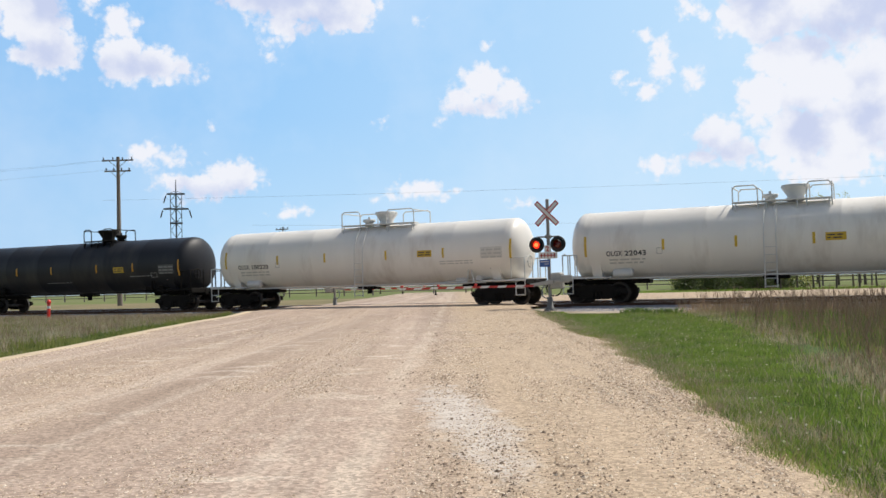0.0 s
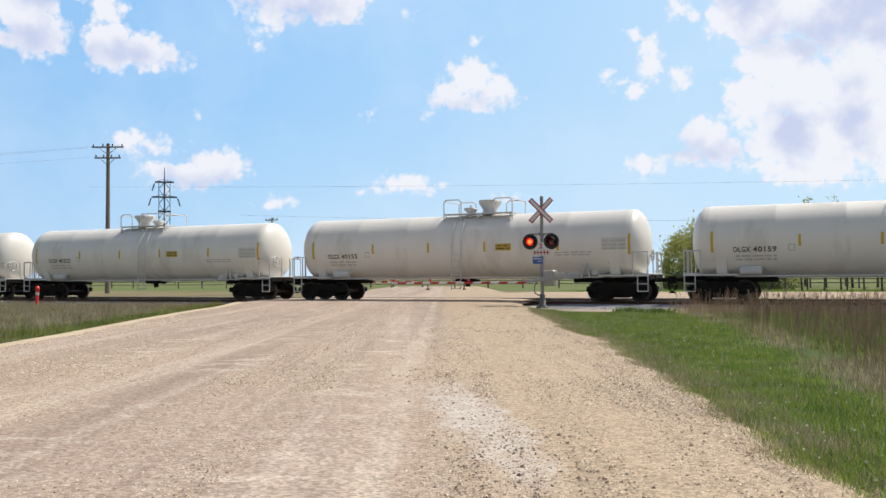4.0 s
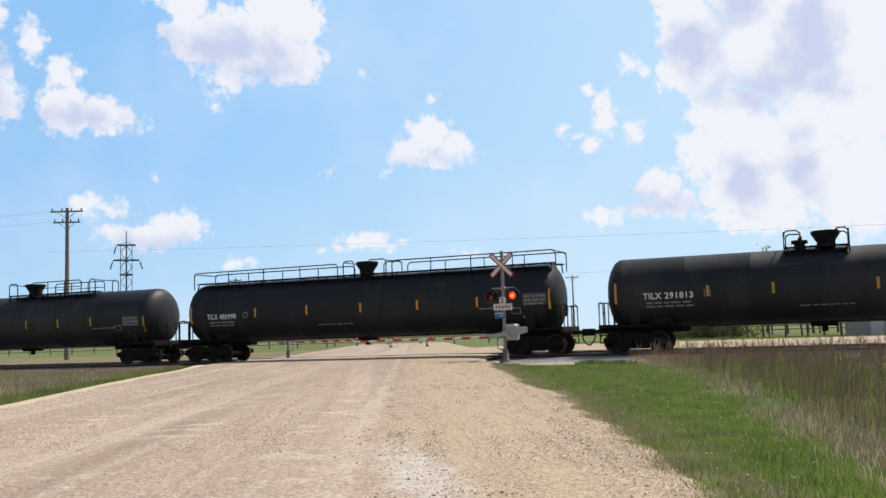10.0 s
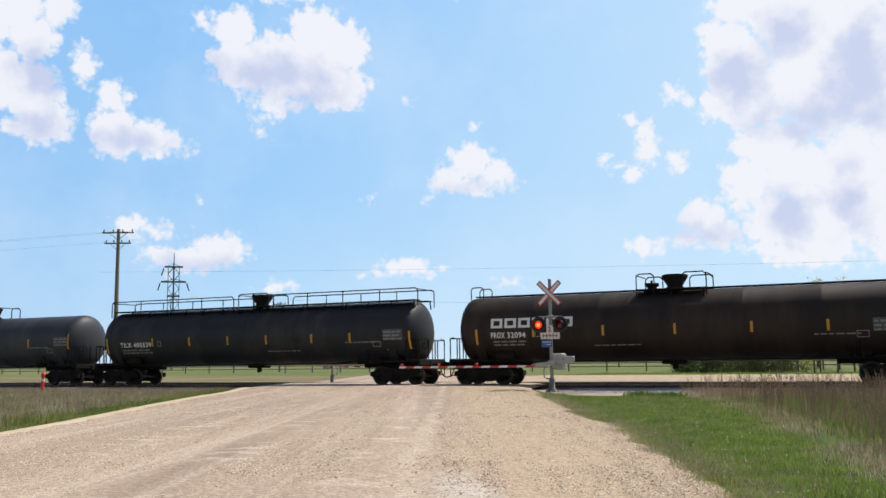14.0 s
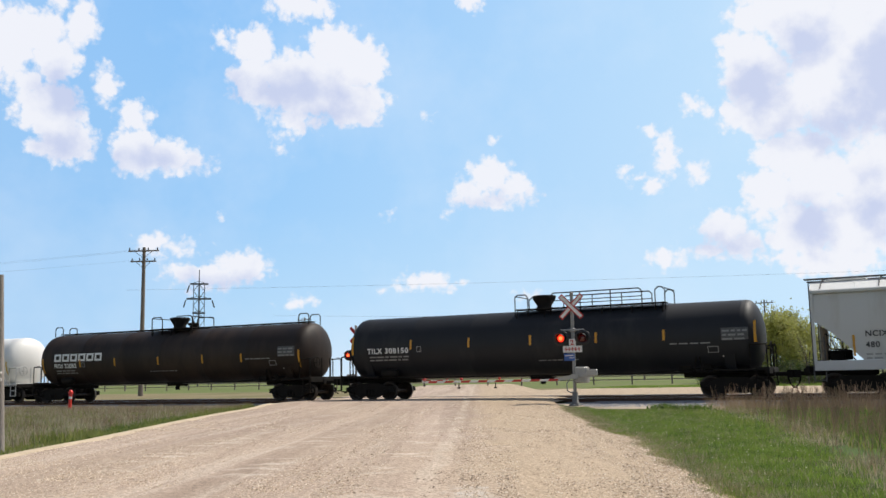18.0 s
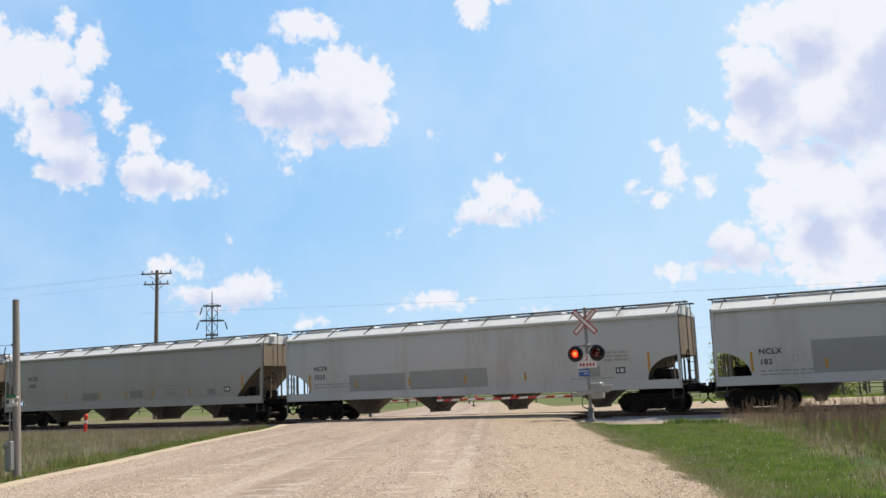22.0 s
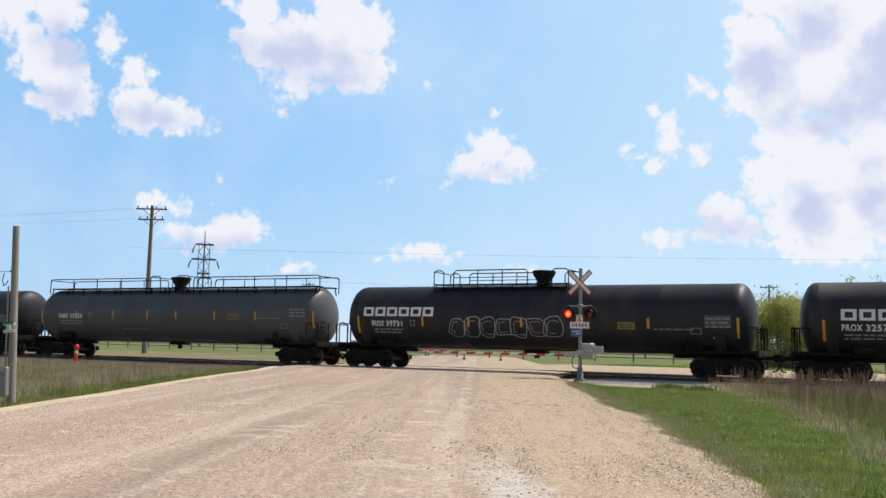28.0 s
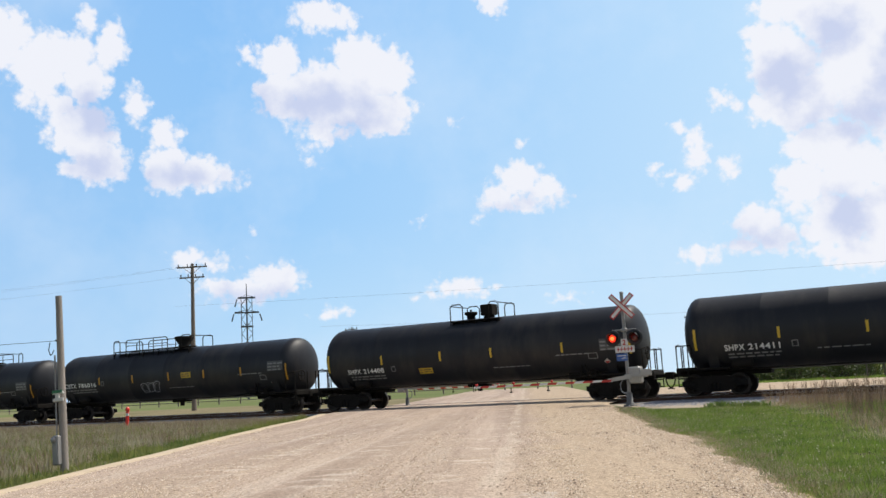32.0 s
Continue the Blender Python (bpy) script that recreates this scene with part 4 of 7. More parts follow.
def tank_car(k, mid, h, look_of, label, marks="", bowl=0.3, rails=(-1.8, 1.8), full=False, ladder=None, brand=None, panel=None, graffiti=None, bars=(), bar_z=(2.3, 2.2), let=None, data=None, boxy=False, end_loops=False, wide=1.0, fat=0.0, seed=0):
    """One tank car; h is half the tank's length, marks and fittings are placed along it from its middle."""
    L = 2 * (h + 0.87)
    paint, fit, light = {"white": (M_WHITE, M_PALE, True), "old": (M_WHITE2, M_PALE, True), "black": (M_BLACK, M_STEEL, False), "faded": (M_FADED, M_STEEL, False), "gloss": (M_GLOSS, M_STEEL, False), "brown": (M_BROWN, M_STEEL, False), "grey": (M_GREYB, M_STEEL, False)}[look_of]
    car = thing("tank_car", label, "tank car", "cars of the train")
    CARS.append((car, mid, L))
    car["fat"] = fat
    tag = M_YEL if light or marks.startswith("SHPX") else M_ORG
    ink, faint = (M_LETB, M_LETBG) if light else (M_LETW, M_LETG)
    part("tank", tank_mesh(h, paint, fat), car)
    for s in (-1, 1):
        part("saddle", Build().prism([(-0.95, 1.0), (0.95, 1.0), (1.32, 1.73), (0.7, 1.28), (0, 1.1), (-0.7, 1.28), (-1.32, 1.73)], s * (L / 2 - 2.3), s * (L / 2 - 1.9), "x").mesh("saddle", paint), car)
    add_ends(car, L, round(L, 2), light, k)
    top = ZC + RAD + 1.9 * fat
    if boxy:
        part("manway", shared(("box", light), lambda: Build().box(0, 0, 0.38, 0.62, 0.62, 0.5, 0.03).lathe([(0.26, 0), (0.26, 0.16)], "z", n=14).mesh("manway", fit)), car, m=pose(bowl, 0, top - 0.02))
    else:
        part("manway", shared(("bowl", light, wide), lambda: bowl_mesh(fit, wide)), car, m=pose(bowl, 0, top - 0.03))
    if not full and rails[1] - rails[0] < 4.5:
        part("valve", shared(("valve", light), lambda: valve_mesh(fit)), car, m=pose(bowl + (0.95 if bowl < (rails[0] + rails[1]) / 2 else -0.95), 0, top - 0.01))
    part("top_walkway", walkway_mesh(rails[0], rails[1], fit), car)
    add_hoops(car, top_rails(rails[0], rails[1], bowl), fit)
    if full:
        add_hoops(car, [(-h + 0.35, rails[0] - 0.3, 4), (rails[1] + 0.3, h - 0.1, 4)], fit, 0.56)
        part("top_walkway", walkway_mesh(-h + 0.5, h - 0.2, fit), car)
    if end_loops:
        for s in (-1, 1):
            for y in (-0.5, 0.5):
                part("grab_rail", Build().path([(s * (h - 0.5), y, top - 0.1), (s * (h - 0.5), y, top + 0.35), (s * (h - 0.6), y, top + 0.45), (s * (h - 1.0), y, top + 0.45), (s * (h - 1.1), y, top + 0.35), (s * (h - 1.1), y, top - 0.1)], 0.025).mesh("grab_rail", fit), car)
        part("running_board", Build().box(0, 0, top + 0.05, 2 * h - 1.2, 0.5, 0.05, 0.01).mesh("running_board", fit), car)
    if ladder is not None:
        part("side_ladder", shared(("ladder", light), lambda: ladder_mesh(fit)), car, m=pose(ladder, 0, 0))
    part("bottom_outlet", shared("outlet", lambda: Build().box(0, 0, 0.92, 1.0, 0.6, 0.2, 0.04).rod((0, 0, 0.95), (0, 0, 0.62), 0.12, 12).mesh("bottom_outlet", M_STEEL)), car)
    part("side_rail_pipe", Build().rod((-L / 2 + 2.6, -1.1, 1.0), (L / 2 - 2.6, -1.1, 1.0), 0.03, 6).mesh("side_rail_pipe", fit), car)
    part("air_reservoir", shared(("res", light), lambda: Build().lathe([(0.0, -0.42), (0.15, -0.40), (0.19, -0.32), (0.19, 0.32), (0.15, 0.40), (0.0, 0.42)], "x", (0, 0, 0), 14).mesh("air_reservoir", fit)), car, m=pose(-L / 2 + 3.2, -1.12, 1.22))
    part("brake_rigging", shared(("rig", light), lambda: Build().box(0, -0.75, 1.12, 0.5, 0.3, 0.35, 0.03).rod((-1.6, -0.9, 1.0), (1.4, -0.9, 1.2), 0.03, 6).box(0.9, -0.85, 1.3, 0.3, 0.25, 0.45, 0.03).rod((0.4, -1.15, 1.0), (0.55, -1.2, 1.75), 0.035, 6).rod((0.75, -1.15, 1.0), (0.62, -1.2, 1.75), 0.035, 6).mesh("brake_rigging", fit)), car, m=pose(L / 2 - 3.9, 0, 0))
    # reflective tape: long strips at the ends, short ones between
    for i, x in enumerate(bars):
        end = abs(x) > h - 1.5
        tall = 0.42 if end else 0.215
        on_tank(car, "reflector", flat_strip(0, -tall, 0.10, tall), tag, x - 0.05, bar_z[1 if end else 0])
    if let:
        x0, x1, z = let
        size = 0.29 if light else 0.34
        a, c = marks.split()
        share = len(a) / (len(a) + len(c) + 0.8)
        part("lettering", wrap(to_width(letters(a, size, ink), (x1 - x0) * share), RAD + fat, ZC + 0.9 * fat, x0, z), car)
        part("lettering", wrap(to_width(letters(c, size, ink), (x1 - x0) * (1 - share - 0.06)), RAD + fat, ZC + 0.9 * fat, x0 + (x1 - x0) * (share + 0.06), z), car)
        on_tank(car, "stencilling", stencil_block(2, x1 - x0 - 0.1, 0.15, seed), faint, x0 + 0.1, z - 0.2)
        on_tank(car, "stencil_frame", ring_box(0.24, 0.26, 0.03), faint, x1 + 0.42, z + 0.02)
    if brand:
        for i in range(6):
            on_tank(car, "owner_mark", brand_shape(), M_LETW, brand[0] + 0.624 * i, brand[1], "white block shape of the owner's mark")
    dx, dz = data
    on_tank(car, "data_panel", flat_strip(0, -0.24, 1.02, 0.24), M_FAINTW if light else M_FAINT, dx, dz)
    on_tank(car, "stencilling", stencil_block(3, 0.94, 0.16, seed + 9), faint if light else M_LETG, dx + 0.04, dz + 0.08)
    on_tank(car, "stencilling", stencil_block(2 if light else 1, 1.6, 0.11, seed + 5), faint if light else M_LETG, dx - 2.0, dz - 0.35)
    if not light:
        on_tank(car, "stencilling", stencil_block(1, 1.9, 0.11, seed + 6), M_LETG, -3.0 + (seed % 5) * 1.1, 1.56)
        on_tank(car, "stencil_frame", ring_box(0.42, 0.27, 0.03), M_LETG, dx - 0.55, 1.72)
    on_tank(car, "placard", Build().add([(0, 0, -0.15), (0.15, 0, 0), (0, 0, 0.15), (-0.15, 0, 0)], [(0, 1, 2, 3)]), M_LETBG if not light else M_LETBG, h - 1.35, 1.56, "small diamond-shaped placard")
    if not light:
        on_tank(car, "placard_mark", Build().add([(0, 0, -0.12), (0.12, 0, 0), (-0.12, 0, 0)], [(0, 1, 2)]), M_RED, h - 1.35, 1.56 + 0.004)
        car.children[-1].location.y -= 0.004
    if panel is not None:
        on_tank(car, "warning_panel", flat_strip(0, -0.15, 0.72, 0.15), M_PANEL if light or marks[:4] in ("", "CBTX", "SHPX") else M_DULLPANEL, panel[0], panel[1], "yellow stencilled panel")
        on_tank(car, "stencilling", stencil_block(2, 0.6, 0.11, seed + 7), M_LETB, panel[0] + 0.06, panel[1] + 0.03).location.y -= 0.004
    if graffiti:
        gx, gz, gw, gh, dark = graffiti
        on_tank(car, "graffiti", scribble(seed + 3, gw, gh, 7, 0.055) if dark else bubbles(seed + 3, gw, gh, max(3, round(gw / 0.8)), 0.034), M_GRAFD if dark else M_GRAF, gx, gz, "unreadable sprayed graffiti outlines")
    return car


def hopper_car(k, mid, h, paint, label, marks, let=(-7.7, 2.4, 2.0), plate=None, patches=(), pale=(), refl=None, curved=True, graffiti=None, tag=None, seed=0):
    """A covered grain hopper: side sheets, sloped ends, hatched roof, four discharge gates."""
    L = 2 * (h + 0.80)
    car = thing("hopper_car", label, "hopper car", "cars of the train")
    CARS.append((car, mid, L))
    zl, zt, w = 1.30, 3.915, 1.52
    # side sheets, bowed outward, with a curved or straight cut at the ends
    def cut(z):
        u = (z - zl) / 1.0 if curved else (z - zl) / 1.5
        if u >= 1:
            return 0.0
        return 1.35 * math.sqrt(max(0.0, 1 - u * u)) if curved else 1.7 * (1 - u) ** 0.8
    zs = [zl + 1.5 * i / 12 for i in range(13)] + [zl + 1.5 + (zt - zl - 1.5) * i / 5 for i in range(1, 6)]
    for s in (-1, 1):
        b = Build()
        v = []
        for z in zs:
            y = s * (w - 0.10 + 0.10 * math.sin(math.pi * (z - zl) / (zt - zl)))
            for i in range(13):
                u = -1 + i / 6
                x = u * (h - cut(z))
                v.append((x, y, z))
        n = 13
        b.add(v, [(j * n + i, j * n + i + 1, (j + 1) * n + i + 1, (j + 1) * n + i) for j in range(len(zs) - 1) for i in range(n - 1)], True)
        part("side_sheet", b.mesh("side_sheet", paint), car)
    b = Build()
    prof = [(-w + 0.03, zt), (-w + 0.06, zt + 0.03), (-0.75, zt + 0.37), (0, zt + 0.41), (0.75, zt + 0.37), (w - 0.06, zt + 0.03), (w - 0.03, zt)]
    v = [(x, y, z) for x in (-h, h) for y, z in prof]
    n = len(prof)
    b.add(v, [(i, i + 1, n + i + 1, n + i) for i in range(n - 1)] + [tuple(range(n)), tuple(range(2 * n - 1, n - 1, -1))])
    for i in range(13):
        x = -h + 2 * h * i / 12
        for s in (-1, 1):
            b.rod((x, s * (w - 0.06), zt + 0.03), (x, s * 0.76, zt + 0.365), 0.012, 6)
    part("roof", b.mesh("roof", M_ROOF), car)
    part("eave_rail", Build().box(0, -w, zt - 0.05, 2 * h, 0.06, 0.12, 0.02).box(0, w, zt - 0.05, 2 * h, 0.06, 0.12, 0.02).mesh("eave_rail", paint), car)
    b = Build()
    for y in (-0.58, 0.58):
        b.box(0, y, zt + 0.51, 2 * h + 0.5, 0.3, 0.05, 0.01)
    for i in range(10):
        x = -h + 0.4 + (2 * h - 0.8) * i / 9
        for s in (-1, 1):
            b.path([(x + 0.14, s * 0.7, zt + 0.50), (x, s * 0.78, zt + 0.42), (x - 0.04, s * 1.4, zt + 0.09)], 0.024)
    part("roof_walkway", b.mesh("roof_walkway", M_WALK), car, "dark grating walkway on brackets")
    for i in range(8):
        x = -h + 1.2 + (2 * h - 2.4) * i / 7
        part("roof_hatch", shared("hatch", lambda: Build().box(0, 0, 0, 1.5, 0.62, 0.1, 0.03).rod((-0.6, -0.32, 0.04), (-0.6, 0.32, 0.04), 0.02).rod((0.6, -0.32, 0.04), (0.6, 0.32, 0.04), 0.02).mesh("roof_hatch", M_ROOF)), car, m=pose(x, 0, zt + 0.46))
    # sloped end sheets and end walls
    for s in (-1, 1):
        turn = pose(0, 0, 0, 0, 0, 0 if s > 0 else 180)

        def slope():
            b = Build()
            rise = 1.0 if curved else 1.5
            line = [zl - 0.05] + [zl + rise * i / 12 for i in range(13)]
            v = [(h - 0.02 - cut(max(z, zl)), y, z) for z in line for y in (-w + 0.13, w - 0.13)]
            b.add(v, [(2 * i, 2 * i + 1, 2 * i + 3, 2 * i + 2) for i in range(len(line) - 1)], True)
            b.add([(h - 0.02, -w + 0.05, zt), (h - 0.02, w - 0.05, zt), (h - 0.02, w - 0.05, zl + rise), (h - 0.02, -w + 0.05, zl + rise)], [(0, 1, 2, 3)])
            for y in (-1.3, -0.45, 0.45, 1.3):
                b.rod((h - 0.3, y, 1.1), (h - 0.3, y, zl + rise * 0.85), 0.045, 6)
            return b.mesh("slope_sheet", M_HOPTAN)

        part("slope_sheet", shared(("slope", round(L, 2), curved), slope), car, "tan sloping end sheet in a shade-darkened colour", turn)

        def ladders():
            b = Build()
            for y in (-1.44, 1.44):
                for x, top in ((h + 0.03, zt + 0.05), (h - 0.38, 2.2)):
                    b.rod((x, y, 0.55), (x, y, top), 0.022, 6)
                for i in range(5):
                    z = 0.6 + 0.36 * i
                    b.rod((h + 0.03, y, z), (h - 0.38, y, z), 0.016, 6)
            for y in (-0.4, 0.4):
                b.rod((h + 0.12, y, 1.1), (h + 0.12, y, zt + 0.5), 0.022, 6)
            b.path([(h + 0.03, -1.44, zt + 0.05), (h + 0.06, -1.2, zt + 0.4), (h + 0.1, -0.7, zt + 0.54)], 0.022)
            return b.mesh("end_ladder", M_WALK)

        def gear():
            b = Build()
            b.rod((h - 1.2, -0.9, 1.55), (h - 0.3, -0.9, 1.55), 0.19, 14)
            b.box(h - 0.75, 0.2, 1.35, 0.5, 0.4, 0.5, 0.04).box(h - 0.6, -0.5, 1.2, 1.4, 1.9, 0.06, 0.01)
            b.path([(h - 1.3, -1.25, 1.3), (h - 1.0, -1.28, 1.75), (h - 0.4, -1.25, 1.8), (h - 0.15, -1.2, 2.3)], 0.025)
            b.path([(h - 0.9, -0.3, 1.2), (h - 0.9, -0.3, 2.1), (h - 0.2, -0.4, 2.4)], 0.02)
            return b.mesh("brake_gear", M_STEEL)

        part("brake_gear", shared(("hgear", round(L, 2)), gear), car, "black air reservoir and brake pipes on the end platform", turn)
        part("end_ladder", shared(("hladder", round(L, 2)), ladders), car, m=turn)
        for y in (-w + 0.05, w - 0.05):
            part("end_post", Build().box(s * (h - 0.05), y, 2.55, 0.1, 0.1, 2.8, 0.01).mesh("end_post", paint), car)
        part("draft_sill", shared(("hsill", round(L, 2)), lambda: Build().box(L / 2 - 1.6, 0, 0.93, 2.6, 0.6, 0.3, 0.03).box(L / 2 - 0.55, 0, 1.02, 0.16, 2.8, 0.24, 0.02).mesh("draft_sill", M_STEEL)), car, m=turn)
        part("coupler", shared("coupler", coupler_mesh), car, m=turn @ pose(L / 2 - 0.16, 0, 0))
        add_truck(car, s * (h - 1.48), k)
    part("side_sill", Build().box(0, -w + 0.09, zl - 0.16, 2 * h, 0.10, 0.36, 0.015).box(0, w - 0.09, zl - 0.16, 2 * h, 0.10, 0.36, 0.015).mesh("side_sill", paint), car)
    for i in range(4):
        x = (-1.5 + i) * 3.9
        g = Build()
        for z0, z1, a0, a1, c0, c1 in ((zl - 0.05, 0.44, 1.05, 0.20, 1.3, 0.75), (0.44, 0.33, 0.20, 0.15, 0.75, 0.7)):
            v = [(sx * a, sy * c, z) for z, a, c in ((z0, a0, c0), (z1, a1, c1)) for sx, sy in ((-1, -1), (1, -1), (1, 1), (-1, 1))]
            g.add(v, [(j, (j + 1) % 4, 4 + (j + 1) % 4, 4 + j) for j in range(4)])
        g.box(0, 0, 0.31, 0.30, 1.6, 0.06, 0.01)
        part("discharge_hopper", shared(("chute", round(L, 2)), lambda: g.mesh("discharge_hopper", M_CHUTE)), car, "grimy brown discharge hopper", pose(x, 0, 0))

    def on_side(name, build, material, x, z, label="", lift=0.012):
        me = build if isinstance(build, bpy.types.Mesh) else build.mesh(name, material)
        for v in me.vertices:
            zz = z + v.co.z
            v.co = (x + v.co.x, -(w - 0.10 + 0.10 * math.sin(math.pi * min(1, max(0, (zz - zl) / (zt - zl))))) - lift, zz)
        me.update()
        ob = part(name, me, car, label)
        if name in ("stencilling", "graffiti"):
            ob["kind"] = "stuff"
        return ob

    for i in range(7):
        end = i in (0, 6)
        x = -h + 1.35 if i == 0 else h - 1.3 if i == 6 else refl[i - 1] if refl else -h + 4.0 + 2.85 * (i - 1)
        tall = 0.38 if end else 0.18
        on_side("reflector", flat_strip(0, -tall, 0.085, tall), M_ORG, x, (1.85 if i == 0 else 2.05) if end else 1.68, lift=0.018)
    for px, pz, pw, ph in patches:
        on_side("paint_patch", flat_strip(0, 0, pw, ph), M_HOPPATCH2 if paint is M_HOP2 else M_HOPPATCH, px, pz, "darker grey repainted patch")
    for px, pz, pw, ph in pale:
        on_side("paint_patch", flat_strip(0, 0, pw, ph), M_FAINTHOP if paint is M_HOP2 else M_LETBG, px, pz, "faded pale stencil panel")
        on_side("stencilling", stencil_block(3, pw - 0.1, 0.15, seed + 4), M_HOPPATCH, px + 0.05, pz + ph - 0.13, lift=0.016)
    a, c = marks.split()
    lx, z1, z2 = let
    on_side("lettering", letters(a, 0.29, M_LETB), M_LETB, lx, z1, lift=0.022)
    on_side("lettering", letters(c, 0.29, M_LETB), M_LETB, lx, z2, lift=0.022)
    on_side("stencil_frame", ring_box(0.2, 0.26, 0.025), M_HOPPATCH, lx + 1.2, z2 + 0.05, lift=0.016)
    on_side("stencilling", stencil_block(2, 2.0, 0.14, seed), M_HOPPATCH, lx, z2 - 0.28)
    on_side("stencilling", stencil_block(1, 1.9, 0.10, seed + 2), M_HOPPATCH, h - 4.6, 1.45)
    if plate:
        on_side("notice_plate", flat_strip(0, 0, 0.40, 0.25), M_LETB, plate[0], plate[1], "small black notice plate")
        on_side("notice_mark", flat_strip(0, 0, 0.08, 0.15), M_LETW, plate[0] + 0.06, plate[1] + 0.05, lift=0.018)
        on_side("notice_mark", flat_strip(0, 0, 0.14, 0.15), M_LETW, plate[0] + 0.2, plate[1] + 0.05, lift=0.018)
    if graffiti:
        gx, gz, gw, gh = graffiti
        on_side("graffiti", scribble(seed + 3, gw, gh, 5, 0.09), M_GRAFG, gx, gz, "faded unreadable graffiti", 0.02)
    if tag:
        gx, gz, gw, gh = tag
        on_side("graffiti", scribble(seed + 8, gw, gh, 4, 0.04), M_GRAFD, gx, gz, "thin dark sprayed tag", 0.02)
    wheel = shared("brake_wheel", lambda: None)
    part("brake_wheel", wheel, car, "small spoked hand brake wheel", pose(h + 0.2, -0.95, 2.2))
    return car


def build_train():
    """Cars from the front: index, place of the middle along the train at the start, half the body's length."""
    def T(k, *args, **kw):
        tank_car(k, *args, seed=k * 11 + 1, **kw)

    def H(k, *args, **kw):
        hopper_car(k, *args, seed=k * 11 + 1, **kw)

    white = "clean white tank car with top platform and yellow strips"
    T(0, -40.21, 8.2, "black", "matte black tank car with orange tape strips", bars=[-4.1, -1.4, 1.98, 4.56, 7.65], bowl=1.45, rails=(0.5, 2.6), panel=(3.2, 2.2), data=(6.3, 2.15))
    T(1, -22.09, 8.23, "white", white, "OLGX 100220", ladder=0.3, bars=[-7.4, -4.3, -1.6, 1.7, 4.6, 7.8], bar_z=(2.36, 2.43), let=(-6.66, -4.86, 1.96), panel=(3.32, 2.36), bowl=1.01, rails=(-0.94, 2.9), data=(6.4, 2.3))
    T(2, -3.66, 8.16, "white", white, "OLGX 22043", ladder=-0.05, bars=[-7.3, -4.1, -1.3, 1.5, 4.6, 7.6], bar_z=(2.32, 2.34), let=(-6.44, -4.8, 1.92), panel=(1.9, 2.35), bowl=0.82, rails=(-1.45, 2.16), data=(6.44, 2.17))
    T(3, 14.47, 8.2, "white", white, "OLGX 40225", ladder=0.2, bars=[-7.3, -4.1, -1.2, 1.5, 4.6, 7.7], bar_z=(2.37, 2.38), let=(-6.51, -4.86, 1.96), panel=(1.95, 2.33), bowl=1.14, rails=(-1.05, 2.47), data=(6.55, 2.37))
    T(4, 32.55, 8.07, "white", white, "OLGX 40222", ladder=0.4, bars=[-7.2, -4.0, -1.2, 1.5, 4.6, 7.6], bar_z=(2.36, 2.37), let=(-6.3, -4.7, 1.98), panel=(1.94, 2.32), bowl=-0.78, rails=(-1.66, 1.34), data=(6.46, 2.32))
    T(5, 50.63, 8.26, "white", white, "OLGX 40155", ladder=0.1, bars=[-7.3, -4.1, -1.3, 1.4, 4.7, 7.7], bar_z=(2.35, 2.34), let=(-6.52, -4.94, 1.93), panel=(1.9, 2.32), bowl=1.12, rails=(-0.78, 2.48), data=(6.56, 2.37))
    T(6, 68.88, 8.22, "white", white, "OLGX 40159", ladder=0.0, bars=[-7.3, -4.1, -1.3, 1.4, 4.7, 7.7], bar_z=(2.35, 2.34), let=(-6.52, -4.93, 1.93), panel=(1.91, 2.32), bowl=1.12, rails=(-0.78, 2.48), data=(6.57, 2.37))
    T(7, 87.0, 8.13, "white", white, "OLGX 40230", ladder=0.3, bars=[-7.3, -4.1, -1.3, 1.4, 4.6, 7.6], bar_z=(2.33, 2.38), let=(-6.44, -4.78, 1.94), panel=(1.87, 2.36), bowl=-0.74, rails=(-1.8, 1.45), data=(6.45, 2.42))
    H(8, 106.44, 9.6, M_HOP, "grey covered hopper car with large darker repainted patch", "NCIX 40561", let=(-7.78, 2.36, 1.97), patches=((-5.85, 1.34, 10.2, 2.32), (-6.45, 1.34, 0.6, 0.82), (5.05, 2.06, 0.67, 0.5)), graffiti=(-4.55, 1.5, 4.6, 0.62), tag=(5.5, 1.5, 1.3, 0.4))
    T(9, 126.86, 9.23, "black", "black tank car with long platform rail and white owner's mark", "PROX 35751", bars=[-8.4, -5.1, -1.7, 1.0, 3.2, 5.4, 8.8], bar_z=(2.22, 1.98), let=(-7.6, -5.96, 2.04), bowl=0.15, rails=(-0.85, 5.18), data=(7.47, 2.2), brand=(-8.17, 2.49))
    T(10, 147.5, 9.48, "gloss", "black tank car with handrails along its whole top", "TILX 400498", full=True, bars=[-8.9, -5.2, -2.4, 0.4, 3.2, 6.0, 9.2], bar_z=(2.31, 2.31), let=(-7.95, -6.3, 2.07), bowl=0.06, rails=(-0.75, 1.45), data=(8.05, 2.34))
    T(11, 167.16, 8.25, "black", "black tank car with orange strips and short platform", "TILX 291813", bars=[-7.7, -4.1, -1.7, 1.9, 4.4, 7.9], bar_z=(2.33, 2.37), let=(-6.6, -4.66, 2.1), bowl=0.24, rails=(-1.25, 1.05), data=(6.81, 2.43))
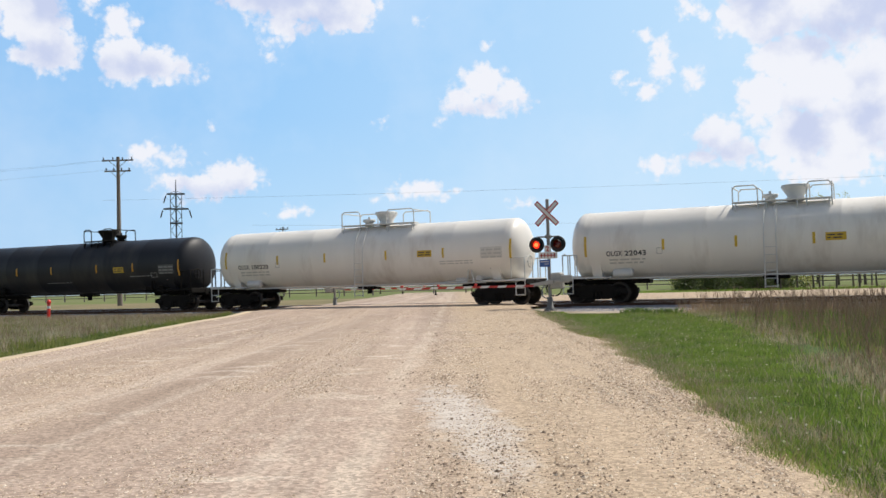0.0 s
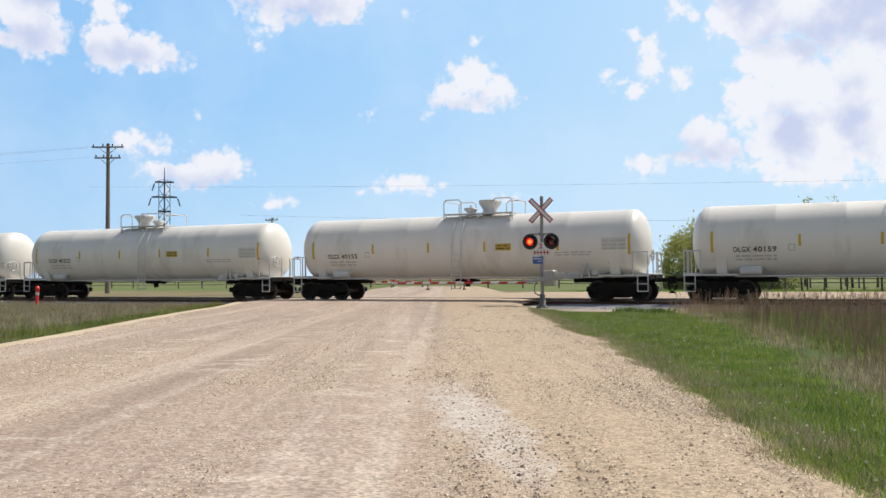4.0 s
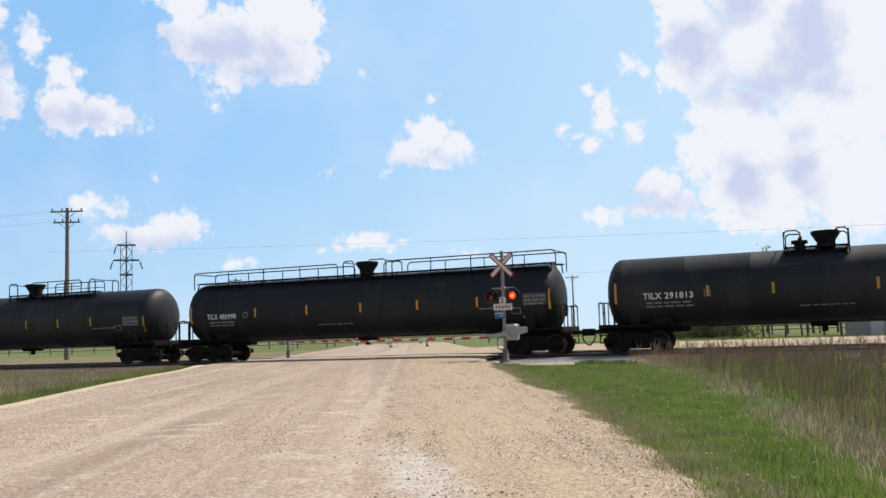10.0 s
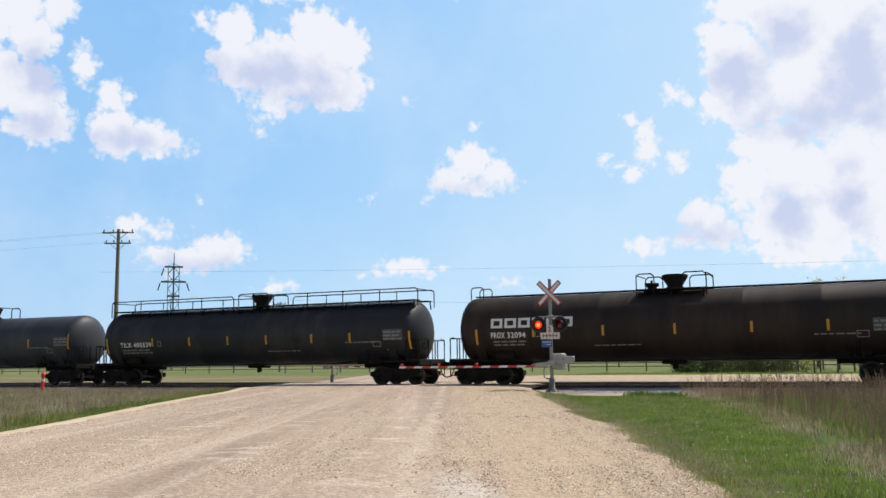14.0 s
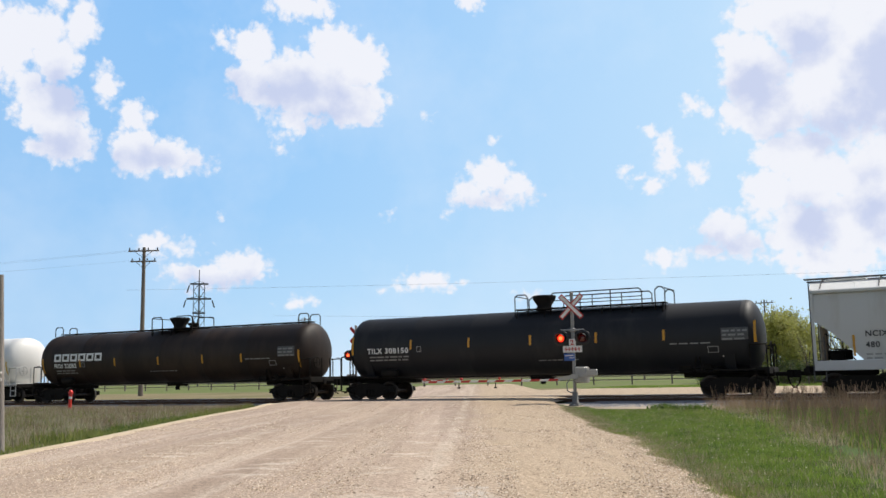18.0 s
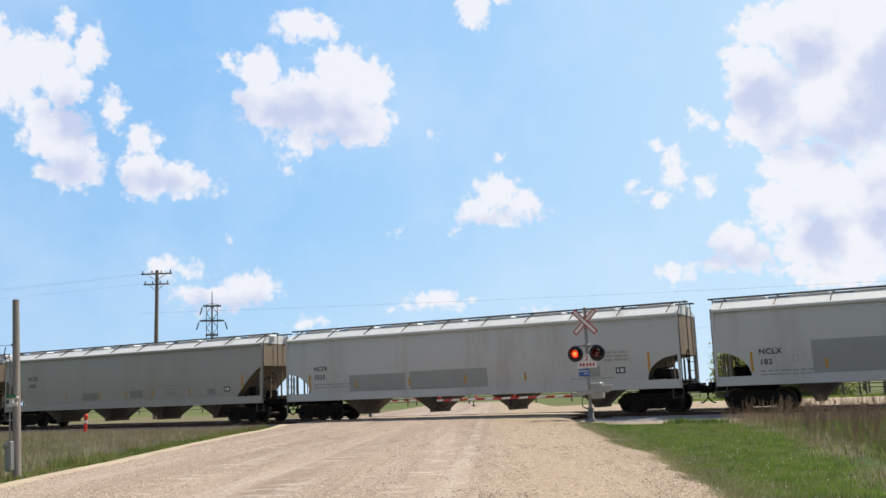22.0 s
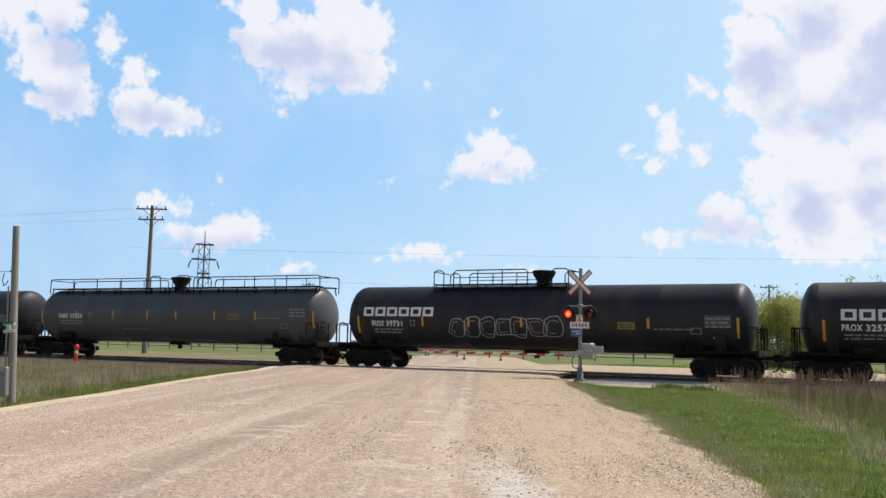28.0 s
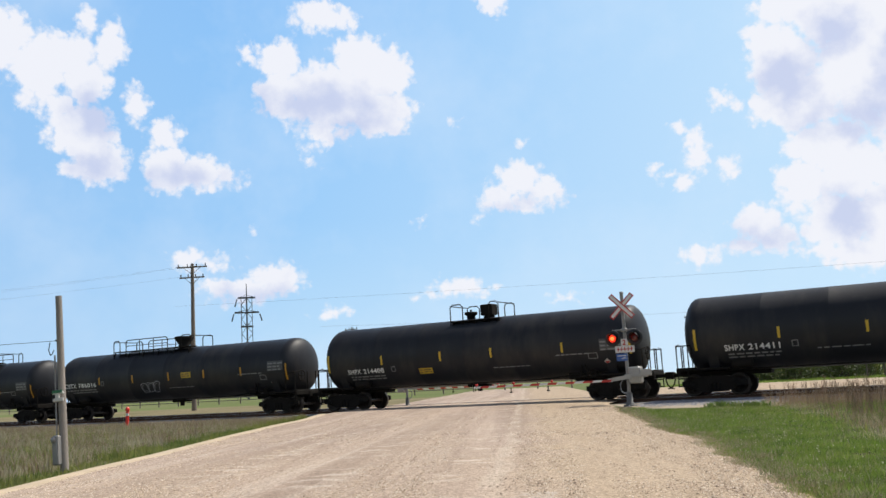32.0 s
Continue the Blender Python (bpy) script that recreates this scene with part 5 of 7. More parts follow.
    T(12, 185.56, 8.27, "faded", "faded blue-black tank car with a short top platform", "GATX 216038", wide=0.85, bars=[-7.7, -4.5, -1.5, 1.8, 4.9, 7.9], bar_z=(2.32, 2.35), let=(-6.74, -4.62, 1.97), bowl=0.3, rails=(-1.15, 1.46), data=(6.81, 2.37))
    T(13, 205.1, 9.45, "black", "black tank car with dusty top and full-length handrails", "TILX 400539", full=True, bars=[-8.8, -5.7, -3.3, -0.9, 1.4, 4.0, 6.1, 9.2], bar_z=(2.18, 2.0), let=(-7.88, -5.79, 1.95), bowl=0.13, rails=(-0.7, 1.1), data=(7.83, 2.28))
    T(14, 225.77, 9.32, "brown", "rusty brown-black tank car with end grab rails and white mark", "PROX 32094", end_loops=True, bars=[-8.2, -5.6, -2.6, 0.3, 3.2, 5.9, 8.5], bar_z=(2.22, 1.97), let=(-7.53, -5.95, 2.0), bowl=0.1, rails=(-1.3, 1.5), data=(7.4, 2.2), brand=(-7.52, 2.42))
    T(15, 244.88, 7.91, "old", "stained white tank car with sprayed graffiti on its side", "DOWX 73479", ladder=-0.5, bars=[-7.0, -4.1, -1.7, 1.9, 4.3, 7.3], bar_z=(2.12, 1.97), let=(-6.5, -4.31, 1.97), panel=(3.33, 2.25), bowl=-0.89, rails=(-1.43, 1.69), data=(6.08, 2.29), graffiti=(1.52, 1.55, 3.4, 0.6, True))
    T(16, 263.95, 9.35, "brown", "rusty brown-black tank car with end grab rails and white mark", "PROX 32082", end_loops=True, bars=[-8.7, -5.8, -3.2, -0.1, 2.9, 5.4, 8.9], bar_z=(2.16, 2.04), let=(-7.82, -6.1, 1.92), bowl=0.08, rails=(-1.11, 1.69), data=(7.65, 2.42), brand=(-7.8, 2.28))
    T(17, 284.84, 9.4, "gloss", "glossy black tank car with long platform rail behind its dome", "TILX 308150", bars=[-8.9, -5.8, -2.9, 0.0, 2.9, 5.7, 9.2], bar_z=(2.49, 2.52), let=(-8.1, -5.93, 2.13), bowl=0.17, rails=(-0.88, 5.7), data=(7.93, 2.45))
    H(18, 305.52, 9.43, M_HOP, "pale grey covered hopper car with straight sloped ends", "NCIX 480", let=(-7.65, 2.17, 1.77), plate=(7.4, 1.76), curved=False)
    H(19, 325.75, 9.51, M_HOP2, "beige-grey covered hopper car with straight sloped ends", "NCIX 1935", let=(-7.47, 2.7, 2.27), plate=(7.05, 1.6), curved=False, refl=(-4.45, -1.81, 0.16, 2.11, 4.7), patches=((-3.1, 1.43, 1.2, 0.40), (0.5, 1.46, 0.98, 0.40), (2.47, 2.02, 1.5, 0.03), (5.94, 1.5, 0.53, 0.27)), pale=((3.06, 1.56, 0.8, 0.38),))
    H(20, 346.37, 9.62, M_HOP, "light grey covered hopper car with two dark repainted patches", "NCIX 7335", let=(-7.95, 2.37, 1.97), plate=(6.97, 1.63), patches=((-5.97, 1.34, 3.05, 0.76), (-2.7, 1.34, 3.9, 0.8), (5.55, 1.53, 0.75, 0.46)), pale=((6.46, 2.12, 1.16, 0.47),))
    H(21, 366.76, 9.45, M_HOP, "light grey covered hopper car with a long dark repainted patch", "NCLX 182", let=(-7.77, 2.12, 1.73), plate=(7.35, 1.6), patches=((-5.88, 1.34, 12.85, 1.22),))
    T(22, 387.15, 9.44, "gloss", "glossy black tank car with long platform rail behind its dome", "TILX 305945", bars=[-8.8, -5.4, -2.5, 0.3, 3.2, 5.9, 9.3], bar_z=(2.37, 2.4), let=(-7.88, -5.71, 1.9), panel=(2.87, 1.8), bowl=0.22, rails=(-0.85, 5.76), data=(7.91, 2.26), graffiti=(1.26, 1.67, 1.25, 0.48, False))
    T(23, 406.71, 8.3, "black", "black tank car with dusty top and boxed valve housing", "PROX 76620", boxy=True, bars=[-7.6, -4.2, -1.2, 1.7, 4.6, 7.9], bar_z=(2.06, 1.96), let=(-6.49, -4.82, 1.93), rails=(-1.32, 1.97), data=(6.51, 2.14), bowl=0.83, brand=(-6.5, 2.43))
    T(24, 426.4, 9.61, "grey", "faded grey-black tank car with handrails along its whole top", "EAMX 33026", full=True, bars=[-9.1, -6.4, -3.6, -1.1, 0.9, 3.5, 6.1, 9.6], bar_z=(2.37, 2.18), let=(-7.76, -5.9, 2.19), panel=(4.38, 2.3), bowl=-0.17, rails=(-1.55, 1.2), data=(8.15, 2.56))
    T(25, 446.96, 9.32, "black", "black tank car with silver graffiti outlines on its side", "PROX 39731", bars=[-8.4, -5.0, -2.7, -0.2, 2.4, 5.3, 8.8], bar_z=(2.15, 1.97), let=(-7.67, -6.06, 1.93), panel=(4.03, 2.04), bowl=0.29, rails=(-4.75, 1.72), data=(7.52, 2.24), brand=(-8.11, 2.38), graffiti=(-3.68, 1.43, 5.3, 1.0, False))
    T(26, 467.13, 9.26, "black", "black tank car with small silver graffiti and white mark", "PROX 32570", bars=[-8.3, -5.3, -2.6, 0.3, 3.2, 5.9, 8.9], bar_z=(2.08, 1.91), let=(-7.7, -5.96, 1.94), panel=(2.1, 1.66), bowl=0.2, rails=(-1.02, 5.0), data=(7.5, 2.28), brand=(-7.71, 2.32), graffiti=(-4.46, 1.29, 2.0, 0.65, False))
    T(27, 487.2, 8.94, "black", "black tank car with long platform rail and yellow panel", "CBTX 786016", bars=[-8.3, -5.1, -2.4, 0.4, 3.0, 5.6, 8.6], bar_z=(2.24, 2.08), let=(-8.05, -5.39, 1.94), panel=(1.35, 2.26), bowl=0.21, rails=(-4.54, 1.54), data=(7.39, 2.42), graffiti=(-1.78, 1.33, 1.4, 0.7, False))
    T(28, 506.04, 8.07, "black", "matte black tank car with short platform and yellow panel", "SHPX 214408", fat=0.07, boxy=True, bars=[-7.5, -4.4, -1.2, 1.4, 4.8, 7.8], bar_z=(2.29, 2.26), let=(-6.43, -4.35, 1.69), panel=(-2.43, 1.64), bowl=0.7, rails=(-0.89, 1.6), data=(6.48, 2.3))
    T(29, 524.01, 8.15, "black", "matte black tank car with a dusty top and a yellow panel", "SHPX 214411", fat=0.07, wide=0.9, bars=[-7.5, -4.3, -1.2, 1.5, 4.9, 7.8], bowl=1.1, rails=(0.2, 2.0), panel=(2.2, 1.65), data=(6.5, 2.1), let=(-6.4, -4.3, 1.69))


build_train()


# ---- level crossing signals ----
LAMPS = []


def crossing_signal(x, y, turn, label, gate=0.0, both=False):
    """A mast with crossbuck, two lamps, plates, gate machine and lowered arm. It faces -y."""
    ob = thing("crossing_signal", label, "crossing signal", "crossing signals", m=pose(x, y, -0.1, 0, 0, turn))
    part("mast", Build().rod((0, 0, 0), (0, 0, 4.2), 0.065, 14).lathe([(0.075, 4.18), (0.075, 4.22), (0, 4.25)], "z", n=14).mesh("mast", M_GALV), ob)
    part("mast_base", Build().lathe([(0.16, 0), (0.16, 0.05), (0.12, 0.07), (0.11, 0.42), (0.08, 0.45)], "z", n=16).box(0, 0, -0.14, 0.4, 0.4, 0.28, 0.02).mesh("mast_base", M_BASE), ob)
    for s in (-1, 1):
        rot = pose(0, -0.09 - 0.014 * (s > 0), 3.68, 0, 45 * s, 0)
        blade = part("crossbuck_blade", shared("blade", lambda: Build().box(0, 0, 0, 1.22, 0.012, 0.2, 0.002).mesh("crossbuck_blade", M_RED)), ob, "white crossbuck board with a red border", rot)
        part("white_face", shared("blade_face", lambda: Build().box(0, -0.009, 0, 1.13, 0.004, 0.115).mesh("white_face", M_SIGNW)), blade)
    part("lamp_arm", Build().rod((-0.46, -0.02, 2.78), (0.46, -0.02, 2.78), 0.03, 8).rod((-0.40, -0.02, 2.78), (-0.40, -0.02, 2.5), 0.03, 8).rod((0.40, -0.02, 2.78), (0.40, -0.02, 2.5), 0.03, 8).box(0, 0, 2.78, 0.2, 0.2, 0.14, 0.02).mesh("lamp_arm", M_GALV), ob)
    for s, back in [(-1, 0), (1, 0)] + ([(-1, 180), (1, 180)] if both else []):
        housing = part("flashing_lamp", shared("lamp_back", lambda: Build().lathe([(0.305, -0.03), (0.305, -0.05), (0.165, -0.05), (0.16, 0.04), (0.15, 0.14), (0.0, 0.16)], "y", n=28).lathe([(0.305, -0.03), (0.165, -0.03)], "y", n=28).mesh("flashing_lamp", M_LAMPB)), ob, "round black flashing lamp with a hooded red lens", pose(0, 0, 0, 0, 0, back) @ pose(0.43 * s, -0.1, 2.48))

        def hood():
            b = Build()
            v = []
            for i in range(15):
                t = radians(-35 + 250 * i / 14)
                for yy, rr in ((-0.05, 0.168), (-0.33 if 20 < -35 + 250 * i / 14 < 160 else -0.18, 0.175)):
                    v.append((math.cos(t) * rr, yy, math.sin(t) * rr))
            b.add(v, [(2 * i, 2 * i + 1, 2 * i + 3, 2 * i + 2) for i in range(14)], True)
            return b.mesh("hood", M_LAMPB)

        part("hood", shared("hood", hood), housing)

        def lens():
            b = Build()
            b.lathe([(0.08, -0.034), (0.14, -0.022), (0.146, 0.0)], "y", n=24, slot=0)
            b.lathe([(0.0, -0.038), (0.08, -0.034)], "y", n=24, slot=2)
            b.lathe([(0.146, 0.0), (0.13, 0.022), (0.0, 0.034)], "y", n=24, slot=1)
            return b.mesh("lens", M_LENSON, M_LENSOFF, M_LENSHOT)

        ln = part("lens", shared("lens", lens), housing, "turning red lamp lens", pose(0, -0.06, 0))
        LAMPS.append((ln, s))
    plate = part("track_count_plate", Build().box(0, -0.095, 2.32, 0.27, 0.012, 0.26, 0.002).mesh("track_count_plate", M_SIGNW), ob, "white plate with a red 2 above a track symbol")
    me = letters("2", 0.27, M_RED)
    part("figure", me, plate, m=pose(-0.08, -0.105, 2.22))
    b = Build()
    b.box(0, -0.105, 2.06, 0.62, 0.006, 0.03)
    for i in range(5):
        b.box(-0.26 + 0.13 * i, -0.105, 2.06, 0.035, 0.006, 0.16)
    p2 = part("track_symbol_plate", Build().box(0, -0.095, 2.06, 0.76, 0.012, 0.25, 0.002).mesh("track_symbol_plate", M_SIGNW), ob)
    part("track_symbol", b.mesh("track_symbol", M_RED), p2)
    bl = part("notice_sign", Build().box(-0.14, -0.085, 1.76, 0.42, 0.01, 0.27, 0.002).mesh("notice_sign", M_BLUE), ob, "small blue emergency notice sign")
    part("notice_lines", Build().box(-0.14, -0.093, 1.82, 0.34, 0.004, 0.03).box(-0.06, -0.093, 1.73, 0.18, 0.004, 0.025).mesh("notice_lines", M_SIGNW), bl)
    if gate:
        part("gate_machine", Build().box(0.30, 0.05, 1.08, 0.46, 0.42, 0.62, 0.05).box(0.62, -0.05, 1.1, 0.3, 0.14, 0.2, 0.03).mesh("gate_machine", M_CABINET), ob, "grey gate machine cabinet")
        part("counterweight", Build().box(0.78, -0.24, 1.16, 0.42, 0.1, 0.24, 0.03).box(0.4, -0.24, 1.06, 0.9, 0.04, 0.12, 0.01).rod((0.2, -0.26, 1.05), (0.2, 0.1, 1.05), 0.07, 10).mesh("counterweight", M_CABINET), ob)
        part("pivot_arm", Build().prism([(0.25, 0.96), (0.25, 1.12), (-0.7, 0.99), (-0.7, 0.86)], -0.29, -0.25).mesh("pivot_arm", M_CABINET), ob)
        part("conduit", Build().path([(-0.18, -0.06, 0.95), (-0.3, -0.06, 0.75), (-0.28, -0.06, 0.5), (-0.14, -0.06, 0.42), (-0.07, -0.03, 0.46)], 0.022).mesh("conduit", M_WIRE), ob)
        arm = part("gate_arm", Build().box(-0.5 - gate / 2, -0.27, 0.91, gate, 0.03, 0.08, 0.006).mesh("gate_arm", M_SIGNW), ob, "lowered gate arm with red and white stripes")
        n = int(gate / 0.84)
        for i in range(n + 1):
            part("red_stripe", shared("stripe", lambda: Build().prism([(-0.23, -0.041), (0.15, -0.041), (0.23, 0.041), (-0.15, 0.041)], -0.021, 0.021).mesh("red_stripe", M_RED)), arm, m=pose(-0.75 - i * gate / (n + 1), -0.27, 0.91))
        for u in (0.42, 0.7, 0.98):
            part("arm_lamp", shared("arm_lamp", lambda: Build().lathe([(0.0, -0.07), (0.045, -0.06), (0.05, 0.05), (0.0, 0.06)], "y", n=12).box(0, 0, -0.06, 0.03, 0.03, 0.08).mesh("arm_lamp", M_RED)), arm, "small red lamp on the arm", pose(-0.5 - gate * u, -0.27, 1.01))
        for u in (0.45, 0.72):
            part("arm_tassel", shared("tassel", lambda: Build().box(0, 0, -0.1, 0.04, 0.03, 0.16, 0.005).box(0, 0, -0.2, 0.12, 0.04, 0.05, 0.005).mesh("arm_tassel", M_STEEL)), arm, m=pose(-0.5 - gate * u, -0.27, 0.86))
    return ob


crossing_signal(-11.48, -4.58, 0, "galvanised crossing signal with crossbuck, flashing red lamps and lowered gate", gate=5.9)
crossing_signal(-29.1, 8.0, 180, "far galvanised crossing signal with lamps facing both ways", gate=5.4, both=True)


# ---- poles, wires, tower ----
def utility_pole(x, y, h, arms, label, turn=0.0, r=0.15):
    ob = thing("utility_pole", label, "utility pole", "utility poles", m=pose(x, y, -0.2, 0, 0, turn))
    part("pole_shaft", Build().rod((0, 0, 0), (0, 0, h), r, 12, r * 0.62).mesh("pole_shaft", M_WOODPOLE), ob)
    for z, w in arms:
        b = Build().box(0, -0.14, z, w, 0.1, 0.13, 0.01)
        for s in (-1, 1):
            b.rod((s * w * 0.3, -0.14, z), (0, -0.1, z - 0.7), 0.025, 6)
        part("crossarm", b.mesh("crossarm", M_WOODPOLE), ob)
        for i in range(4):
            part("insulator", shared("insulator", lambda: Build().lathe([(0.02, 0), (0.07, 0.06), (0.05, 0.12), (0.07, 0.18), (0.03, 0.26), (0, 0.27)], "z", n=8).mesh("insulator", M_INS)), ob, m=pose(-w / 2 + 0.15 + (w - 0.3) * i / 3, -0.14, z + 0.06))
    return ob


utility_pole(-64.15, 26.45, 13.95, ((13.6, 2.95), (12.6, 2.45)), "tall weathered wooden power pole with two crossarms", 25, 0.24)
for x, y, h in ((-85.3, 82.5, 11.0), (-42.3, 124.0, 11.0), (-17.9, 97.0, 11.0)):
    utility_pole(x, y, h, ((h - 0.4, 2.4),), "distant wooden power pole with one crossarm", 0, 0.17)


def span(p, q, sag, r, name="wire"):
    pts = [Vector(p).lerp(Vector(q), i / 16) - Vector((0, 0, 4 * sag * (i / 16) * (1 - i / 16))) for i in range(17)]
    return Build().path(pts, r, 4).mesh(name, M_WIRE)


wires = thing("overhead_wires", "thin dark overhead wires sagging between power poles", "wires")
for p, q, sag in (((-115, 74, 16.3), (14, 116, 15.2), 0.4), ((-88, 78, 11.0), (2, 108, 9.2), 0.5), ((-64.15, 26.45, 13.6), (-150, -5, 12.6), 1.2), ((-64.15, 26.45, 12.6), (-150, -8, 11.6), 1.2), ((-63.2, 26.9, 13.6), (-150, -2, 12.6), 1.2), ((-14.5, -27.3, 2.16), (-38, -30.5, 3.5), 0.3)):
    part("wire", span(p, q, sag, 0.014 if sag < 1 and p[0] < -20 else 0.006), wires)


def lattice_tower(x, y, h, turn):
    ob = thing("transmission_tower", "distant dark steel lattice transmission tower with three crossarms", "transmission tower", m=pose(x, y, -0.2, 0, 0, turn))

    def half(z):
        return 1.65 + 1.6 * max(0.0, 1 - z / (h * 0.5))

    top = 31.3
    levels = [top * i / 14 for i in range(15)]
    for sx in (-1, 1):
        for sy in (-1, 1):
            part("tower_leg", Build().path([(sx * half(z), sy * half(z) * 0.55, z) for z in levels], 0.10, 5).mesh("tower_leg", M_TOWER), ob)
    part("tower_mast", Build().rod((0, 0, 0), (0, 0, top), 0.24, 6).rod((0, 0, top), (0, 0, h), 0.2, 6, 0.1).mesh("tower_mast", M_TOWER), ob)
    br = Build()
    for k, (z0, z1) in enumerate(zip(levels, levels[1:])):
        a, c = half(z0), half(z1)
        for s in (-1, 1):
            br.rod((-a * (k % 2), s * a * 0.55, z0), (-c * (1 - k % 2), s * c * 0.55, z1), 0.06, 4)
            br.rod((a * (k % 2), s * a * 0.55, z0), (c * (1 - k % 2), s * c * 0.55, z1), 0.06, 4)
            br.rod((s * a, -a * 0.55, z0), (s * c, c * 0.55, z1), 0.05, 4)
    part("tower_bracing", br.mesh("tower_bracing", M_TOWER), ob)
    for z, w in ((top, 2.7), (26.7, 3.7), (22.3, 1.9)):
        part("tower_arm", Build().box(0, 0, z, 2 * w, 0.5, 0.5, 0.02).rod((-w, 0, z), (0, 0, z + 0.9), 0.08, 4).rod((w, 0, z), (0, 0, z + 0.9), 0.08, 4).mesh("tower_arm", M_TOWER), ob)
        if w > 2:
            for s in (-1, 1):
                if (z, s) != (top, 1):
                    part("insulator_string", Build().rod((s * w, 0, z), (s * w + 0.25 * s, 0, z - 0.5), 0.05, 4).rod((s * w + 0.25 * s, 0, z - 0.5), (s * (w + 0.9), 0, z - 2.7), 0.2, 6).mesh("insulator_string", M_INS), ob)


lattice_tower(-195.2, 182.5, 35.7, 41)


def meter_post():
    ob = thing("service_post", "weathered wooden service post with meter box beside the road", "post", m=pose(-14.29, -27.3, -0.2, 0, -3.6, 0))
    part("post_shaft", Build().rod((0, 0, 0), (0, 0, 3.18), 0.074, 14, 0.056).mesh("post_shaft", M_POSTW), ob)
    part("meter_box", Build().box(-0.05, -0.10, 0.42, 0.15, 0.12, 0.52, 0.02).lathe([(0.0, -0.20), (0.05, -0.19), (0.055, -0.15)], "y", (-0.06, 0, 0.6), 12).mesh("meter_box", M_GALV), ob, "grey metal meter box")
    part("conduit", Build().path([(-0.05, -0.10, 0.66), (-0.05, -0.085, 2.1)], 0.014).mesh("conduit", M_GALV), ob)
    part("sign_bracket", Build().box(0.02, -0.10, 1.42, 0.28, 0.05, 0.04, 0.01).box(0.02, -0.10, 1.30, 0.28, 0.03, 0.06, 0.01).box(0.0, -0.1, 1.36, 0.09, 0.03, 0.1, 0.005).mesh("sign_bracket", M_PALE), ob)
    part("number_bars", Build().box(0.03, -0.13, 1.445, 0.26, 0.008, 0.05).mesh("number_bars", mat("green_sign_sheeting", (0.02, 0.16, 0.07), 0.5)), ob, "small green sign")
    part("wire_hook", Build().rod((-0.02, 0, 2.36), (-0.12, 0, 2.38), 0.018).path([(-0.25, -0.02, 2.36), (-0.27, -0.04, 2.22), (-0.2, -0.06, 2.12), (-0.13, -0.08, 2.13), (-0.07, -0.08, 2.2)], 0.008).mesh("wire_hook", M_STEEL), ob)


meter_post()


def marker_post(x, y, h, label):
    ob = thing("marker_post", label, "marker post", "marker posts", m=pose(x, y, -0.25, 0, 3, 0))
    part("post_tube", Build().lathe([(0.075, 0), (0.075, h * 0.92), (0.05, h), (0, h)], "z", n=12).mesh("post_tube", M_MARK), ob)
    part("white_band", Build().lathe([(0.078, h * 0.62), (0.078, h * 0.74)], "z", n=12).mesh("white_band", M_SIGNW), ob)
    part("cap", Build().lathe([(0.1, h * 0.86), (0.11, h * 0.9), (0.06, h + 0.03), (0, h + 0.04)], "z", n=12).mesh("cap", M_MARK), ob)


marker_post(-34.2, -8.2, 0.98, "orange-red plastic utility marker post in dry grass")


def far_fence():
    ob = thing("fence", "dark wooden post and rail fence along the far field", "fence")
    rails = Build()
    post = shared("fence_post", lambda: Build().box(0, 0, 0.55, 0.16, 0.16, 1.4, 0.02).mesh("fence_post", M_WOODPOLE))
    x = -190.0
    while x < 90:
        part("fence_post", post, ob, m=pose(x, 62 - 0.06 * x, -0.2))
        x += 4.5
    for z in (0.45, 0.85):
        part("fence_rail", Build().box(-50, 0, z, 282, 0.06, 0.1, 0.01).mesh("fence_rail", M_WOODPOLE), ob, m=pose(0, 62, -0.1, 0, 0, -3.43))


far_fence()


def far_shed():
    """A pale sheet-metal shed beyond the side road."""
    x, y = 2.8, 40.0
    ob = thing("shed", "small pale grey sheet-metal shed beyond the side road", "shed", m=pose(x, y, -0.2))
    wall = Build().box(0, 0, 1.0, 3.4, 2.4, 2.0, 0.02)
    for i in range(14):
        wall.box(-1.6 + 0.246 * i, -1.21, 1.0, 0.05, 0.03, 1.96)
    part("shed_wall", wall.mesh("shed_wall", M_CABINET), ob)
    part("shed_roof", Build().prism([(-1.4, 1.98), (1.4, 1.98), (1.4, 2.04), (0, 2.36), (-1.4, 2.04)], -1.85, 1.85, "x").mesh("shed_roof", M_GALV), ob)
    part("shed_door", Build().box(0.5, -1.235, 0.9, 0.9, 0.04, 1.8, 0.01).mesh("shed_door", M_PALE), ob)


far_shed()


